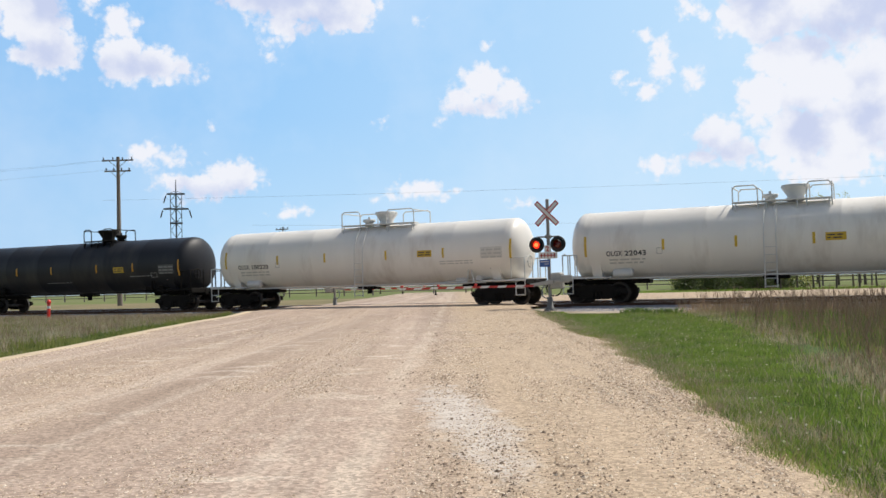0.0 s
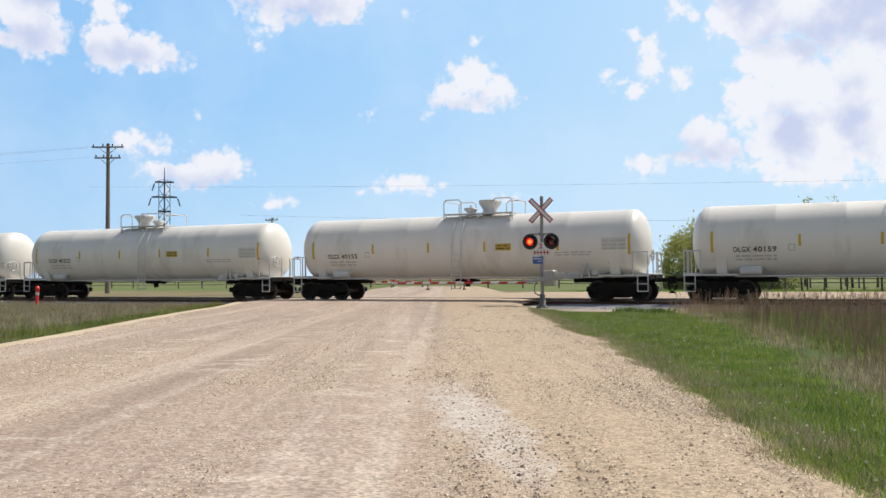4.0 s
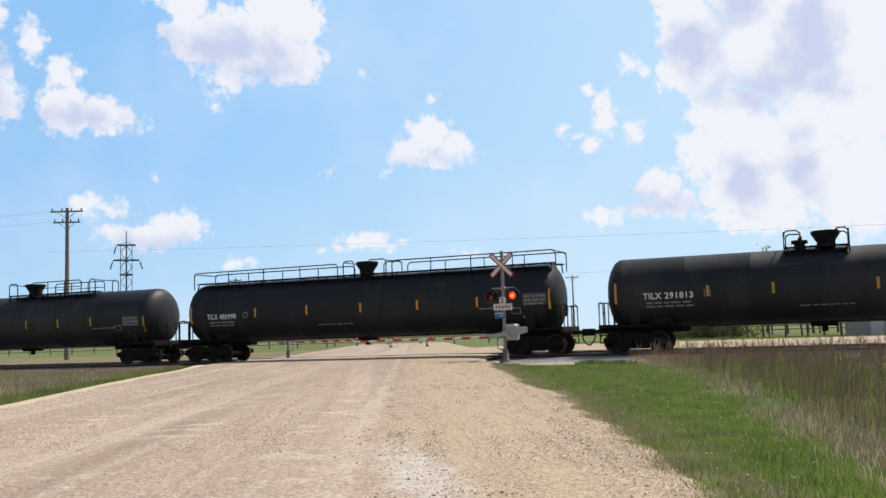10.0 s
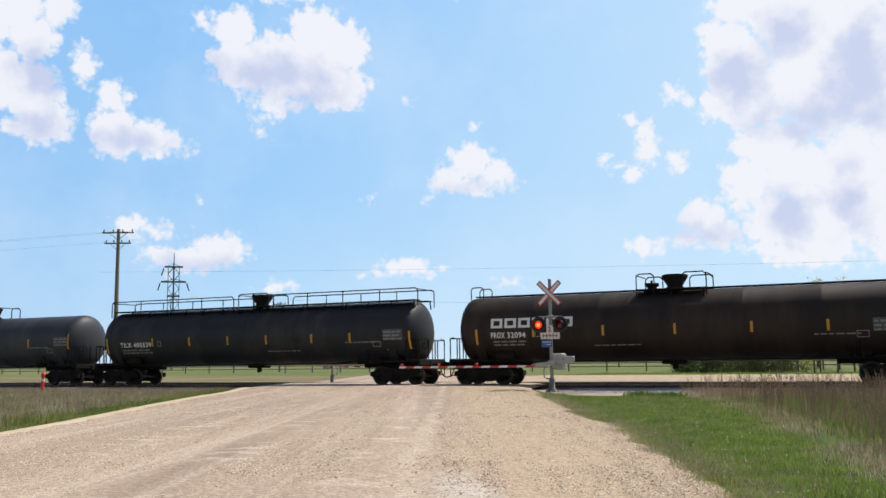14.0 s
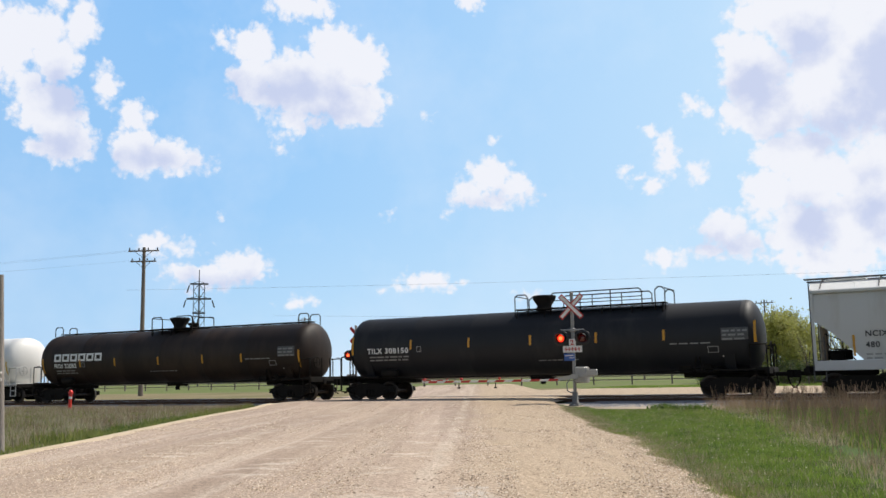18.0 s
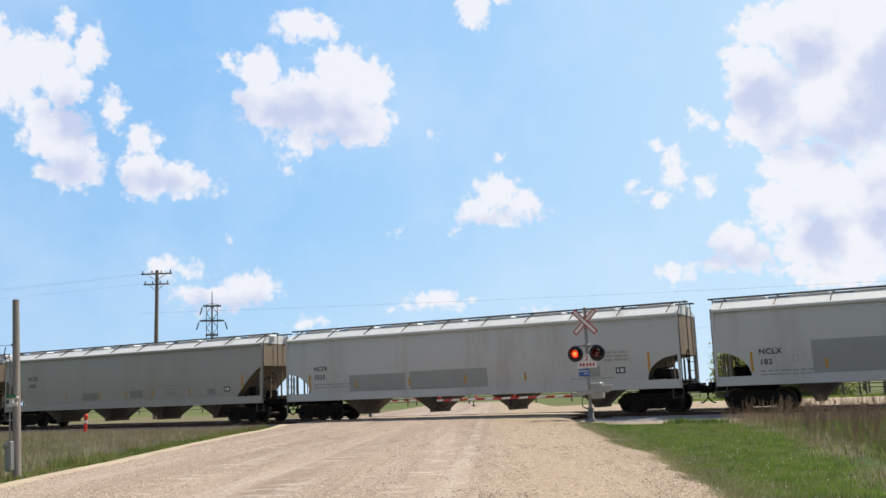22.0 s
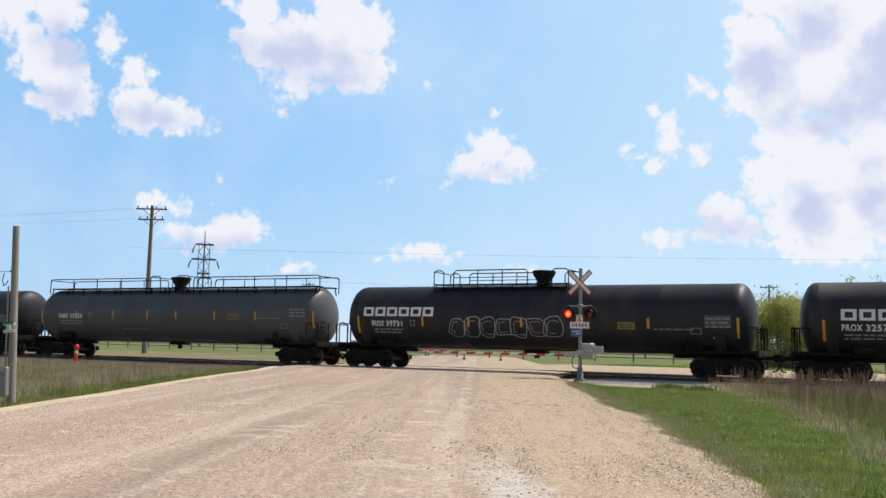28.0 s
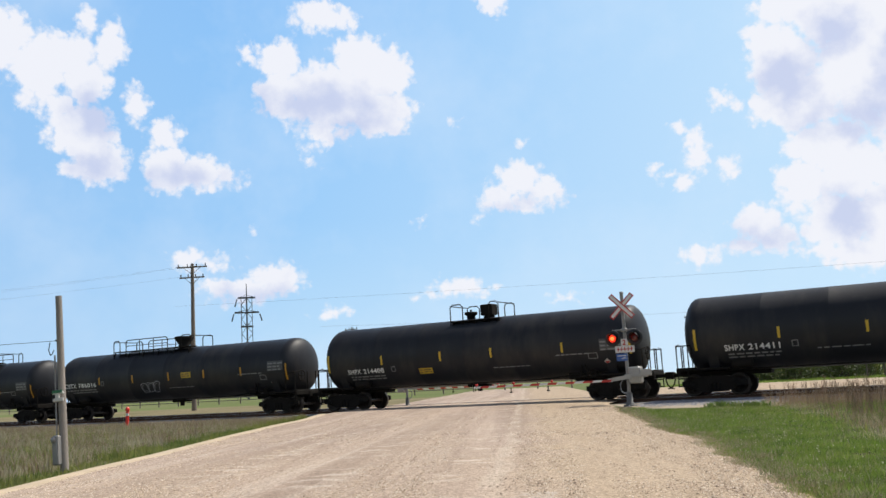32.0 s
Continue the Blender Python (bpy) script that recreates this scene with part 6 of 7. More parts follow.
# ---- plants ----
def blades(name, label, spots, h0, h1, width, material, seed, lean=0.5, mats=None):
    """Grass as many bent blades, one mesh."""
    rng = np.random.default_rng(seed)
    n = len(spots)
    p = np.asarray(spots, float)
    h = rng.uniform(h0, h1, n)
    a = rng.uniform(0, 2 * np.pi, n)
    w = width * rng.uniform(0.6, 1.4, n)
    ln = h * lean * rng.uniform(0.2, 1.0, n)
    d = np.stack([np.cos(a), np.sin(a), np.zeros(n)], 1)
    b = rng.uniform(0, 2 * np.pi, n)
    s = np.stack([np.cos(b), np.sin(b), np.zeros(n)], 1)
    up = np.array([0, 0, 1.0])
    mid = p + d * (ln * 0.3)[:, None] + up * (h * 0.6)[:, None]
    tip = p + d * ln[:, None] + up * h[:, None]
    v = np.stack([p - s * w[:, None], p + s * w[:, None], mid + s * (w * 0.7)[:, None], mid - s * (w * 0.7)[:, None], tip], 1).reshape(-1, 3)
    base = np.arange(n) * 5
    quads = np.stack([base, base + 1, base + 2, base + 3], 1)
    tris = np.stack([base + 3, base + 2, base + 4], 1)
    me = bpy.data.meshes.new(name)
    me.vertices.add(len(v))
    me.vertices.foreach_set("co", v.ravel())
    loops = np.concatenate([quads.ravel(), tris.ravel()])
    me.loops.add(len(loops))
    me.loops.foreach_set("vertex_index", loops)
    me.polygons.add(2 * n)
    me.polygons.foreach_set("loop_start", np.concatenate([np.arange(n) * 4, 4 * n + np.arange(n) * 3]))
    me.polygons.foreach_set("loop_total", np.concatenate([np.full(n, 4), np.full(n, 3)]))
    me.materials.append(material)
    me.update(calc_edges=True)
    return thing(name, label, "grass", kind="stuff", data=me)


def scatter(n, seed, x_of, y0, y1, keep=None):
    rng = random.Random(seed)
    out = []
    while len(out) < n:
        y = y0 + (y1 - y0) * rng.random()
        x = x_of(rng, y)
        if keep is None or keep(x, y, rng):
            out.append((x, y, ground_z(x, y) - 0.01))
    return out


def ragged(x, y, k=0.0):
    return noise.noise(Vector((x * 0.8, y * 0.8, k))) * 0.5


# where the mown verge ends and the dead weeds begin
WEED_EDGE = [(-36, 1.6), (-30, 0.1), (-27, -0.65), (-24, -1.4), (-17.3, -3.0), (-10, -5.2), (-4.6, -7.0), (-2, -7.5)]


def verge(n, seed, soft, y0=-36.5, y1=-6.6, power=1.0, over=1.0, reach=None):
    """Spots between the ragged gravel edge and the weeds, thinning out at both."""
    rng = random.Random(seed)
    out = []
    while len(out) < n:
        y = y0 + (y1 - y0) * rng.random() ** power
        a, b = lerp(RIGHT, y) - 0.55, max(lerp(RIGHT, y) + 1.2, lerp(WEED_EDGE, y) + 0.5 * over)
        b = b if reach is None else min(b, a + reach)
        x = a + (b - a) * rng.random()
        d = x - lerp(RIGHT, y) + 0.28 - 0.45 * noise.noise(Vector((x * 1.1, y * 1.1, 0))) - 0.25 * noise.noise(Vector((x * 4, y * 4, 3)))
        if d / soft < rng.random() or (b - x) / 1.6 < rng.random():
            continue
        if noise.noise(Vector((x * 1.7, y * 1.7, seed))) + 0.35 < rng.random() * 0.5:
            continue
        out.append((x, y, ground_z(x, y) - 0.01))
    return out


def wild(n, seed, y0, y1, inset=0.0, clump=0.6):
    """Spots in the weedy ground behind the verge, out to the edge of what lies open."""
    rng = random.Random(seed)
    out = []
    while len(out) < n:
        y = y0 + (y1 - y0) * rng.random()
        a, b = lerp(WEED_EDGE, y) + inset, 0.10 * (y + 38.5) + 2.0
        x = a + (b - a) * rng.random()
        if noise.noise(Vector((x * clump, y * clump, seed))) < -0.12 + 0.3 * rng.random() - 0.15 or (x - a) / 1.2 < rng.random() - 0.3:
            continue
        out.append((x, y, ground_z(x, y) - 0.01))
    return out


blades("grass_verge", "fresh green grass verge along the gravel edge", verge(185000, 3, 0.8, power=1.25), 0.02, 0.08, 0.0030, M_BLADE, 3, 0.8)
blades("grass_verge", "yellow-green grass mixed into the verge", verge(40000, 4, 0.3, power=1.25), 0.02, 0.10, 0.0028, M_BLADE2, 4, 0.8)
blades("grass_verge", "darker green clumps in the verge", verge(80000, 14, 0.8, power=1.1), 0.02, 0.09, 0.0034, M_BLADE3, 14, 0.7)
blades("dry_grass", "straw-coloured tufts along the gravel edge", verge(22000, 15, 0.25, power=1.2, reach=1.15), 0.02, 0.10, 0.0028, M_DRY, 15, 0.9)
blades("dead_grass", "brown stems along the gravel edge", verge(12000, 25, 0.3, power=1.2, reach=1.3), 0.02, 0.11, 0.0026, M_DRYB, 25, 0.8)
blades("dry_grass", "scattered pale seed stems in the verge", verge(9000, 27, 0.5, power=1.2), 0.05, 0.13, 0.0024, M_DRY, 27, 0.6)
blades("grass_meadow", "rough green grass under the dead weeds", wild(26000, 5, -31, -5.5, 0.7, 0.3), 0.05, 0.16, 0.006, M_BLADE3, 5)
blades("grass_meadow", "patches of bright green grass between the weeds", wild(15000, 16, -31, -5.5, 0.5, 0.25), 0.04, 0.12, 0.005, M_BLADE, 16)
blades("dry_grass", "straw and dead stems where the weeds begin", [p for p in wild(30000, 6, -32, -5.0, -0.15, 0.5) if p[0] < lerp(WEED_EDGE, p[1]) + 1.0 + 0.8 * ragged(p[0], p[1], 2)], 0.04, 0.17, 0.0045, M_DRY, 6, 0.7)
blades("dead_grass", "matted brown dead grass between the weeds", wild(32000, 26, -32, -5.0, 0.1, 0.4), 0.04, 0.18, 0.0042, M_DRYB, 26, 0.6)
blades("dead_grass", "thin reddish dead grass beside the track bed", wild(9000, 17, -9, -3.4, 0.3, 0.7), 0.10, 0.42, 0.005, M_DRYB, 17, 0.3)


def rough(n, seed, inset, depth, y0, y1, tuft, tight):
    """Spots left of the road, gathered into tufts."""
    rng = random.Random(seed)
    out = []
    while len(out) < n:
        y = y0 + (y1 - y0) * rng.random()
        x = lerp(LEFT, y) - inset - depth * rng.random() ** 1.15
        if x < -1.75 * (y + 38.5) - 3 or noise.noise(Vector((x * tuft, y * tuft, seed))) < tight * rng.random() - 0.2:
            continue
        out.append((x, y, ground_z(x, y) - 0.01))
    return out


# left side: tall dry grass with a green strip at the road
blades("dry_grass", "tall grey-tan dry grass beside the road and tracks", rough(27000, 7, 0.9, 22, -32, -5.0, 0.9, 1.4), 0.08, 0.32, 0.008, M_DRY, 7, 0.45)
blades("dead_grass", "brown dead grass among the dry tufts", rough(19000, 18, 1.2, 24, -32, -4.4, 0.9, 0.9), 0.08, 0.32, 0.008, M_DRYB, 18, 0.5)
blades("grass_meadow", "olive green grass between dry tufts", rough(34000, 9, 0.4, 24, -32, -5.0, 0.4, 1.1), 0.05, 0.24, 0.010, M_BLADE2, 9, 0.5)
blades("grass_verge", "green grass strip along the far road edge", scatter(17000, 8, lambda r, y: lerp(LEFT, y) - 0.15 - 2.2 * r.random() ** 1.4, -33, -3.6, lambda x, y, r: x < lerp(LEFT, y) - 0.25 + ragged(x, y) * 0.5), 0.03, 0.11, 0.007, M_BLADE2, 8, 0.6)
blades("grass_meadow", "deep green clumps near the far road edge", rough(9000, 19, 0.2, 6, -32, -4.2, 0.5, 0.6), 0.04, 0.15, 0.008, M_BLADE3, 19)
blades("dead_grass", "thin reddish dead grass along the track bed", rough(12000, 44, 0.6, 24, -13, -4.2, 0.9, 0.9), 0.08, 0.30, 0.008, M_DRYB, 44, 0.5)
# beyond the tracks: mown green strips on both sides of the side road
blades("grass_strip", "green grass strip between the tracks and the side road", scatter(16000, 10, lambda r, y: -24 + 44 * r.random(), 33, 47), 0.05, 0.16, 0.02, M_BLADE, 10)


# grass goes on behind the place where one stands
blades("grass_verge", "green verge grass farther back along the road", scatter(30000, 31, lambda r, y: lerp(RIGHT, y) - 0.2 + 9 * r.random() ** 1.4, -58, -36.2, lambda x, y, r: x > lerp(RIGHT, y) - 0.1 + ragged(x, y)), 0.03, 0.09, 0.005, M_BLADE, 31, 0.8)
blades("grass_meadow", "rough mixed grass away from the road", scatter(24000, 32, lambda r, y: lerp(RIGHT, y) + 3 + 22 * r.random() ** 1.2, -58, -6), 0.04, 0.2, 0.008, M_BLADE2, 32, 0.6)
blades("dry_grass", "dry tan grass on the far side of the road", scatter(20000, 33, lambda r, y: lerp(LEFT, y) - 0.3 - 20 * r.random() ** 1.2, -58, -31), 0.06, 0.25, 0.008, M_DRY, 33, 0.6)


def dead_weeds():
    """Branched brown stalks of last year's weeds."""
    rng = random.Random(12)
    tall, fine = Build(), Build()
    for x, y, z in wild(1350, 21, -30, -2.8, 0.25, 0.8):
        h = rng.uniform(0.3, 0.8)
        dx, dy = rng.uniform(-.08, .08), rng.uniform(-.08, .08)
        b = tall if rng.random() < 0.6 else fine
        r = 0.0034 if y < -18 else 0.0052
        b.rod((x, y, z), (x + dx, y + dy, z + h), r, 3, r * 0.5, caps=False)
        for i in range(4):
            u = rng.uniform(0.35, 0.95)
            a = rng.uniform(0, 6.28)
            q = (x + dx * u, y + dy * u, z + h * u)
            b.rod(q, (q[0] + 0.07 * math.cos(a), q[1] + 0.07 * math.sin(a), q[2] + rng.uniform(0.10, 0.26)), r * 0.7, 3, r * 0.9, caps=False)
    thing("dead_weeds", "brown branched stalks of dead weeds", "weeds", kind="stuff", data=tall.mesh("dead_weeds", M_WEED))
    thing("dead_weeds", "pale straw-coloured stalks of dead weeds", "weeds", kind="stuff", data=fine.mesh("dead_weeds", M_DRYB))


dead_weeds()


def seed_heads():
    """Small pale seed heads standing just over the verge grass."""
    rng = random.Random(71)
    b = Build()
    for x, y, z in verge(380, 71, 0.4, power=1.2):
        z += rng.uniform(0.05, 0.10)
        q = rng.uniform(0.006, 0.012)
        b.add([(x - q, y, z), (x, y - q, z), (x + q, y, z), (x, y + q, z), (x, y, z + q), (x, y, z - q)], [(0, 1, 4), (1, 2, 4), (2, 3, 4), (3, 0, 4), (1, 0, 5), (2, 1, 5), (3, 2, 5), (0, 3, 5)])
    thing("seed_heads", "tiny pale seed heads dotted over the green verge", "seed heads", kind="stuff", data=b.mesh("seed_heads", M_SEED))


seed_heads()


def tufts():
    """Low leafy green tufts near the signal mast."""
    for k, (x, y) in enumerate(((-6.3, -8.3), (-7.4, -7.6))):
        rng = random.Random(40 + k)
        pts = [(x + rng.gauss(0, 0.25), y + rng.gauss(0, 0.25), -0.2) for i in range(420)]
        blades("grass_tuft", "low leafy green tuft beside the track", pts, 0.06, 0.24, 0.012, M_BLADE3, 40 + k, 0.9)


tufts()


def tree(x, y, h, spread, leaves, label, leaf, sparse=False, seed=0, name="tree"):
    """A tapered trunk, forking limbs and a ragged crown of small leaves."""
    rng = random.Random(seed)
    ob = thing(name, label, "tree", "trees", m=pose(x, y, -0.3))
    wood = Build()
    tips = []

    def limb(p, d, length, r, depth):
        q = p + d * length
        wood.rod(p, q, r, 6 if depth < 2 else 4, r * 0.6, caps=False)
        if depth >= 4:
            tips.append(q)
            return
        if depth >= 2:
            tips.append(p.lerp(q, 0.6))
        for i in range(3 if depth else 5):
            a = rng.uniform(0, 6.28)
            tilt = rng.uniform(0.25, 0.8) * (0.6 if sparse else 1.0)
            side = Vector((math.cos(a), math.sin(a), 0.15))
            nd = (d * math.cos(tilt) + side * math.sin(tilt) * spread).normalized()
            limb(p.lerp(q, rng.uniform(0.45, 1.0)), nd, length * rng.uniform(0.55, 0.8), r * 0.5, depth + 1)

    limb(Vector((0, 0, 0)), Vector((rng.uniform(-.06, .06), rng.uniform(-.06, .06), 1)).normalized(), h * 0.36, h * 0.018, 0)
    part("trunk", wood.mesh("trunk", M_BARK), ob)
    crown = Build()
    for i in range(leaves):
        c = tips[rng.randrange(len(tips))] + Vector((rng.gauss(0, 1), rng.gauss(0, 1), rng.gauss(0, 0.8))) * h * (0.03 if sparse else 0.045)
        s = h * rng.uniform(0.006, 0.016)
        u = Vector((rng.gauss(0, 1), rng.gauss(0, 1), rng.gauss(0, 1))).normalized()
        w = u.orthogonal().normalized()
        crown.add([c - u * s, c + w * s * 0.6, c + u * s, c - w * s * 0.6], [(0, 1, 2, 3)])
    part("crown", crown.mesh("crown", leaf), ob)
    return ob


def bush(x, y, w, h, leaves, leaf_size, label, leaf, seed, name):
    """Many stems from the ground, leafy lumps of uneven size from bottom to top."""
    rng = random.Random(seed)
    ob = thing(name, label, "bush", "bushes", m=pose(x, y, -0.2))
    wood, crown = Build(), Build()
    lumps = []
    for i in range(30):
        a, u = rng.uniform(0, 6.28), rng.random()
        r = w * math.sqrt(rng.random()) * math.sqrt(max(0.05, 1 - u ** 2.2)) * 0.95
        c = Vector((math.cos(a) * r, math.sin(a) * r, h * (0.04 + 0.9 * u)))
        lumps.append((c, w * rng.uniform(0.12, 0.26)))
        wood.rod((c.x * 0.15, c.y * 0.15, 0), c, 0.03 + 0.02 * rng.random(), 4, 0.012, caps=False)
        for j in range(4):
            twig = Vector((rng.gauss(0, 0.12), rng.gauss(0, 0.12), rng.uniform(0.12, 0.24))) * h
            wood.rod(c, c + twig, 0.014, 3, 0.004, caps=False)
    for i in range(leaves):
        c, r = lumps[rng.randrange(len(lumps))]
        p = c + Vector((rng.gauss(0, 1), rng.gauss(0, 1), rng.gauss(0, 1.1))) * r
        p.z = abs(p.z)
        s = leaf_size * rng.uniform(0.6, 1.4)
        d = Vector((rng.gauss(0, 1), rng.gauss(0, 1), rng.gauss(0, 1))).normalized()
        e = d.orthogonal().normalized()
        crown.add([p - d * s, p + e * s * 0.6, p + d * s, p - e * s * 0.6], [(0, 1, 2, 3)])
    part("stems", wood.mesh("stems", M_BARK), ob)
    part("crown", crown.mesh("crown", leaf), ob)
    return ob


def plant_trees():
    def at(az, dist):
        return math.sin(radians(az)) * dist, -38 + math.cos(radians(az)) * dist

    for k, (az, d, w, h) in enumerate(((-10.4, 104, 2.6, 5.6), (-9.3, 100, 2.8, 6.6), (-8.2, 102, 3.0, 7.2), (-7.2, 100, 2.8, 7.4), (-6.2, 103, 2.6, 6.8), (-5.2, 100, 2.4, 6.0))):
        bush(*at(az, d), w, h, 5200, 0.14, "dense willow bush with fresh yellow-green leaves to the ground", M_LEAF, k + 1, "willow")
    for k, (az, d, w, h) in enumerate(((-10.6, 86, 1.6, 1.5), (-9.2, 84, 1.8, 1.7), (-7.9, 86, 1.8, 1.6), (-6.6, 84, 1.7, 1.9), (-5.3, 86, 1.8, 1.6))):
        bush(*at(az, d), w, h, 2200, 0.09, "low dark green hedge shrub beyond the side road", M_LEAF2, k + 50, "shrub")
    for k, (az, d, h) in enumerate(((-3.4, 116, 12.4), (-1.2, 120, 11.4), (-7.9, 140, 9.5))):
        tree(*at(az, d), h, 0.8, 1500, "tall thin poplar just coming into leaf", M_LEAF, True, seed=k + 20, name="poplar")
    for k, (az, d, h) in enumerate(((-2.3, 104, 7.6), (-0.9, 102, 8.4), (0.4, 105, 8.0), (1.7, 103, 8.8))):
        tree(*at(az, d), h, 0.75, 5200, "slender pale-barked tree with fresh yellow-green leaves", M_LEAF, seed=k + 120)
    for k in range(12):
        tree(*at(-5.4 + 0.7 * k + 0.2 * (k % 3), 78 + 4 * (k % 2)), 4.6 + 0.4 * (k % 3), 0.5, 260, "bare young tree with a dark leaning trunk", M_LEAF, True, seed=k + 80, name="young_tree")


plant_trees()


# ---- loose stones ----
def scatter_stones(name, label, pts, s0, s1, dark, light_mat, dark_mat, seed):
    """Many small broken stones of uneven shape, half sunk, one mesh."""
    rng = np.random.default_rng(seed)
    shape = np.array([(1, 0, -0.1), (0, 1, -0.1), (-1, 0, -0.1), (0, -1, -0.1), (0, 0, 0.55)], float)
    faces = np.array([(0, 1, 4), (1, 2, 4), (2, 3, 4), (3, 0, 4)])
    p = np.array(pts)
    n = len(p)
    s = rng.uniform(s0, s1, n) * rng.choice([0.8, 1, 1, 1, 1.5], n)
    a = rng.uniform(0, 6.28, n)
    v = shape[None] * s[:, None, None] * rng.uniform(0.6, 1.35, (n, 5, 3))
    v[:, 4, :2] += rng.uniform(-0.35, 0.35, (n, 2)) * s[:, None]
    c, d = np.cos(a)[:, None], np.sin(a)[:, None]
    v = np.stack([v[..., 0] * c - v[..., 1] * d, v[..., 0] * d + v[..., 1] * c, v[..., 2]], -1) + p[:, None, :]
    f = (faces[None] + (np.arange(n) * 5)[:, None, None]).reshape(-1, 3)
    me = bpy.data.meshes.new(name)
    me.from_pydata(v.reshape(-1, 3).tolist(), [], f.tolist())
    me.materials.append(light_mat)
    me.materials.append(dark_mat)
    me.polygons.foreach_set("material_index", np.repeat((rng.random(n) < dark).astype(int), 4))
    thing(name, label, "gravel", kind="stuff", data=me)


def road_top(x, y):
    """Height of the road's surface."""
    xl, xr = lerp(LEFT, y), lerp(RIGHT, y)
    edge = max(0.0, min(x - xl, xr - x))
    z = road_z(y) + 0.03 * min(1.0, edge / 2.5) - 0.055 * (1 - min(1.0, edge / 0.35))
    return z + 0.012 * noise.noise(Vector((x * 1.2, y * 1.2, 0))) + 0.01 * noise.noise(Vector((x * 3.2 + y * 1.4, 0.3 * y, 5)))


def stones():
    r = random.Random(8)

    def spread(count, y0, y1, power, loose):
        """More stones towards the grassy margin and in rows between the lanes."""
        pts = []
        while len(pts) < count:
            y = y0 + (y1 - y0) * r.random() ** power
            xl, xr = max(lerp(LEFT, y), -1.45 * (y + 38.5) - 1), lerp(RIGHT, y)
            if xl > xr:
                continue
            x = xl + (xr - xl) * r.random()
            u = 0.909 * x + 0.416 * y
            lane = 0.55 * noise.noise(Vector((u * 1.3, y * 0.06, 3))) + 0.25 * noise.noise(Vector((x * 1.1, y * 0.9, 1)))
            bare = max(0.0, 1 - abs(u + 16.5) / 0.3, 1 - abs(u + 18.8) / 0.7, 1 - abs(u + 17.05) / 0.5)
            if lane + loose * max(0.0, min(1.0, u + 16.8)) - 0.5 * bare < 0.8 * r.random() - 0.35:
                continue
            pts.append((x, y, road_top(x, y)))
        return pts

    scatter_stones("loose_stones", "loose tan, chalky and dark pebbles on the gravel road", spread(62000, -36.6, -29.0, 1.15, 0.25), 0.0035, 0.0085, 0.0, M_STONE, M_STONED, 5)
    scatter_stones("loose_stones", "scattered tan and grey pebbles between the wheel lanes", spread(34000, -31.0, -20.0, 1.2, 0.25), 0.006, 0.013, 0.0, M_STONE, M_STONED, 9)
    scatter_stones("loose_stones", "pebbles on the road towards the crossing", spread(9000, -22.0, -6.0, 1.3, 0.25), 0.010, 0.020, 0.0, M_STONE, M_STONED, 12)
    # dark stones on the worn patch of old surface
    pts = []
    while len(pts) < 900:
        y = -36.2 + 7.5 * r.random()
        x = -2.75 + (y + 32.1) * -0.6 + r.gauss(0, 0.3)
        pts.append((x, y, road_top(x, y)))
    scatter_stones("loose_stones", "dark brown stones lying on the worn patch", pts, 0.007, 0.014, 1.0, M_STONE, M_STONED, 13)
    # a looser, coarser margin along the grass
    pts = []
    while len(pts) < 14000:
        y = -36.5 + 30 * r.random() ** 1.3
        x = lerp(RIGHT, y) + r.gauss(-0.4, 0.5)
        pts.append((x, y, max(road_top(x, y), ground_z(x, y)) + 0.002))
    scatter_stones("loose_stones", "coarser loose stones along the grassy road margin", pts, 0.005, 0.012, 0.0, M_STONE, M_STONED, 6)
    # broken stone on the near slope of the track bed
    pts = []
    while len(pts) < 20000:
        x = -11.6 + 20 * r.random() if r.random() < 0.65 else -26.5 - 40 * r.random()
        y = -4.9 + 4.0 * r.random() ** 0.8
        slope = -0.30 + 0.16 * min(1.0, max(0.0, (y + 2.9) / 1.15))
        pts.append((x, y, max(slope, ground_z(x, y) + 0.02) + 0.01))
    scatter_stones("ballast_stones", "crushed grey ballast stones beside the ties", pts, 0.018, 0.045, 0.0, M_CRUSHED, M_STONED, 7)


stones()


# ---- clouds ----
BLOBS = []


def cloud(*puffs):
    """Puffs of one cloud: azimuth, elevation and half sizes in degrees."""
    BLOBS.extend(puffs)


cloud((-50.2, 19.9, 2.29, 1.39), (-49.1, 18.5, 1.7, 1.42), (-50.4, 17.0, 0.91, 1.26), (-49.2, 15.6, 2.29, 1.75), (-48.2, 13.8, 1.84, 1.45), (-49.7, 13.5, 0.9, 0.79), (-51.7, 18.9, 1.79, 2.31), (-53.5, 20.5, 1.74, 1.8))
cloud((-48.9, 21.9, 0.7, 0.9), (-47.6, 20.5, 1.1, 1.5), (-46.2, 17.4, 0.9, 1.25))
cloud((-44.5, 15.4, 1.13, 1.25), (-44.4, 13.6, 1.68, 1.58), (-42.5, 13.4, 2.0, 1.2), (-41.0, 13.0, 1.5, 0.65))
cloud((-37.5, 20.1, 1.68, 1.32), (-32.3, 20.0, 2.09, 1.61), (-30.6, 19.1, 1.73, 1.76), (-34.2, 17.9, 4.44, 2.3), (-37.4, 18.1, 1.68, 1.68), (-34.8, 15.8, 1.76, 0.96), (-31.3, 16.8, 2.51, 1.58), (-39.5, 20.4, 0.52, 0.66), (-35.8, 14.1, 0.62, 0.31), (-35.7, 15.0, 0.63, 0.41))
cloud((-35.0, 22.6, 1.87, 1.09), (-33.4, 22.5, 1.23, 0.82), (-35.9, 22.8, 1.0, 0.65))
cloud((-23.6, 23.6, 1.26, 1.48), (-21.9, 24.3, 1.84, 0.65))
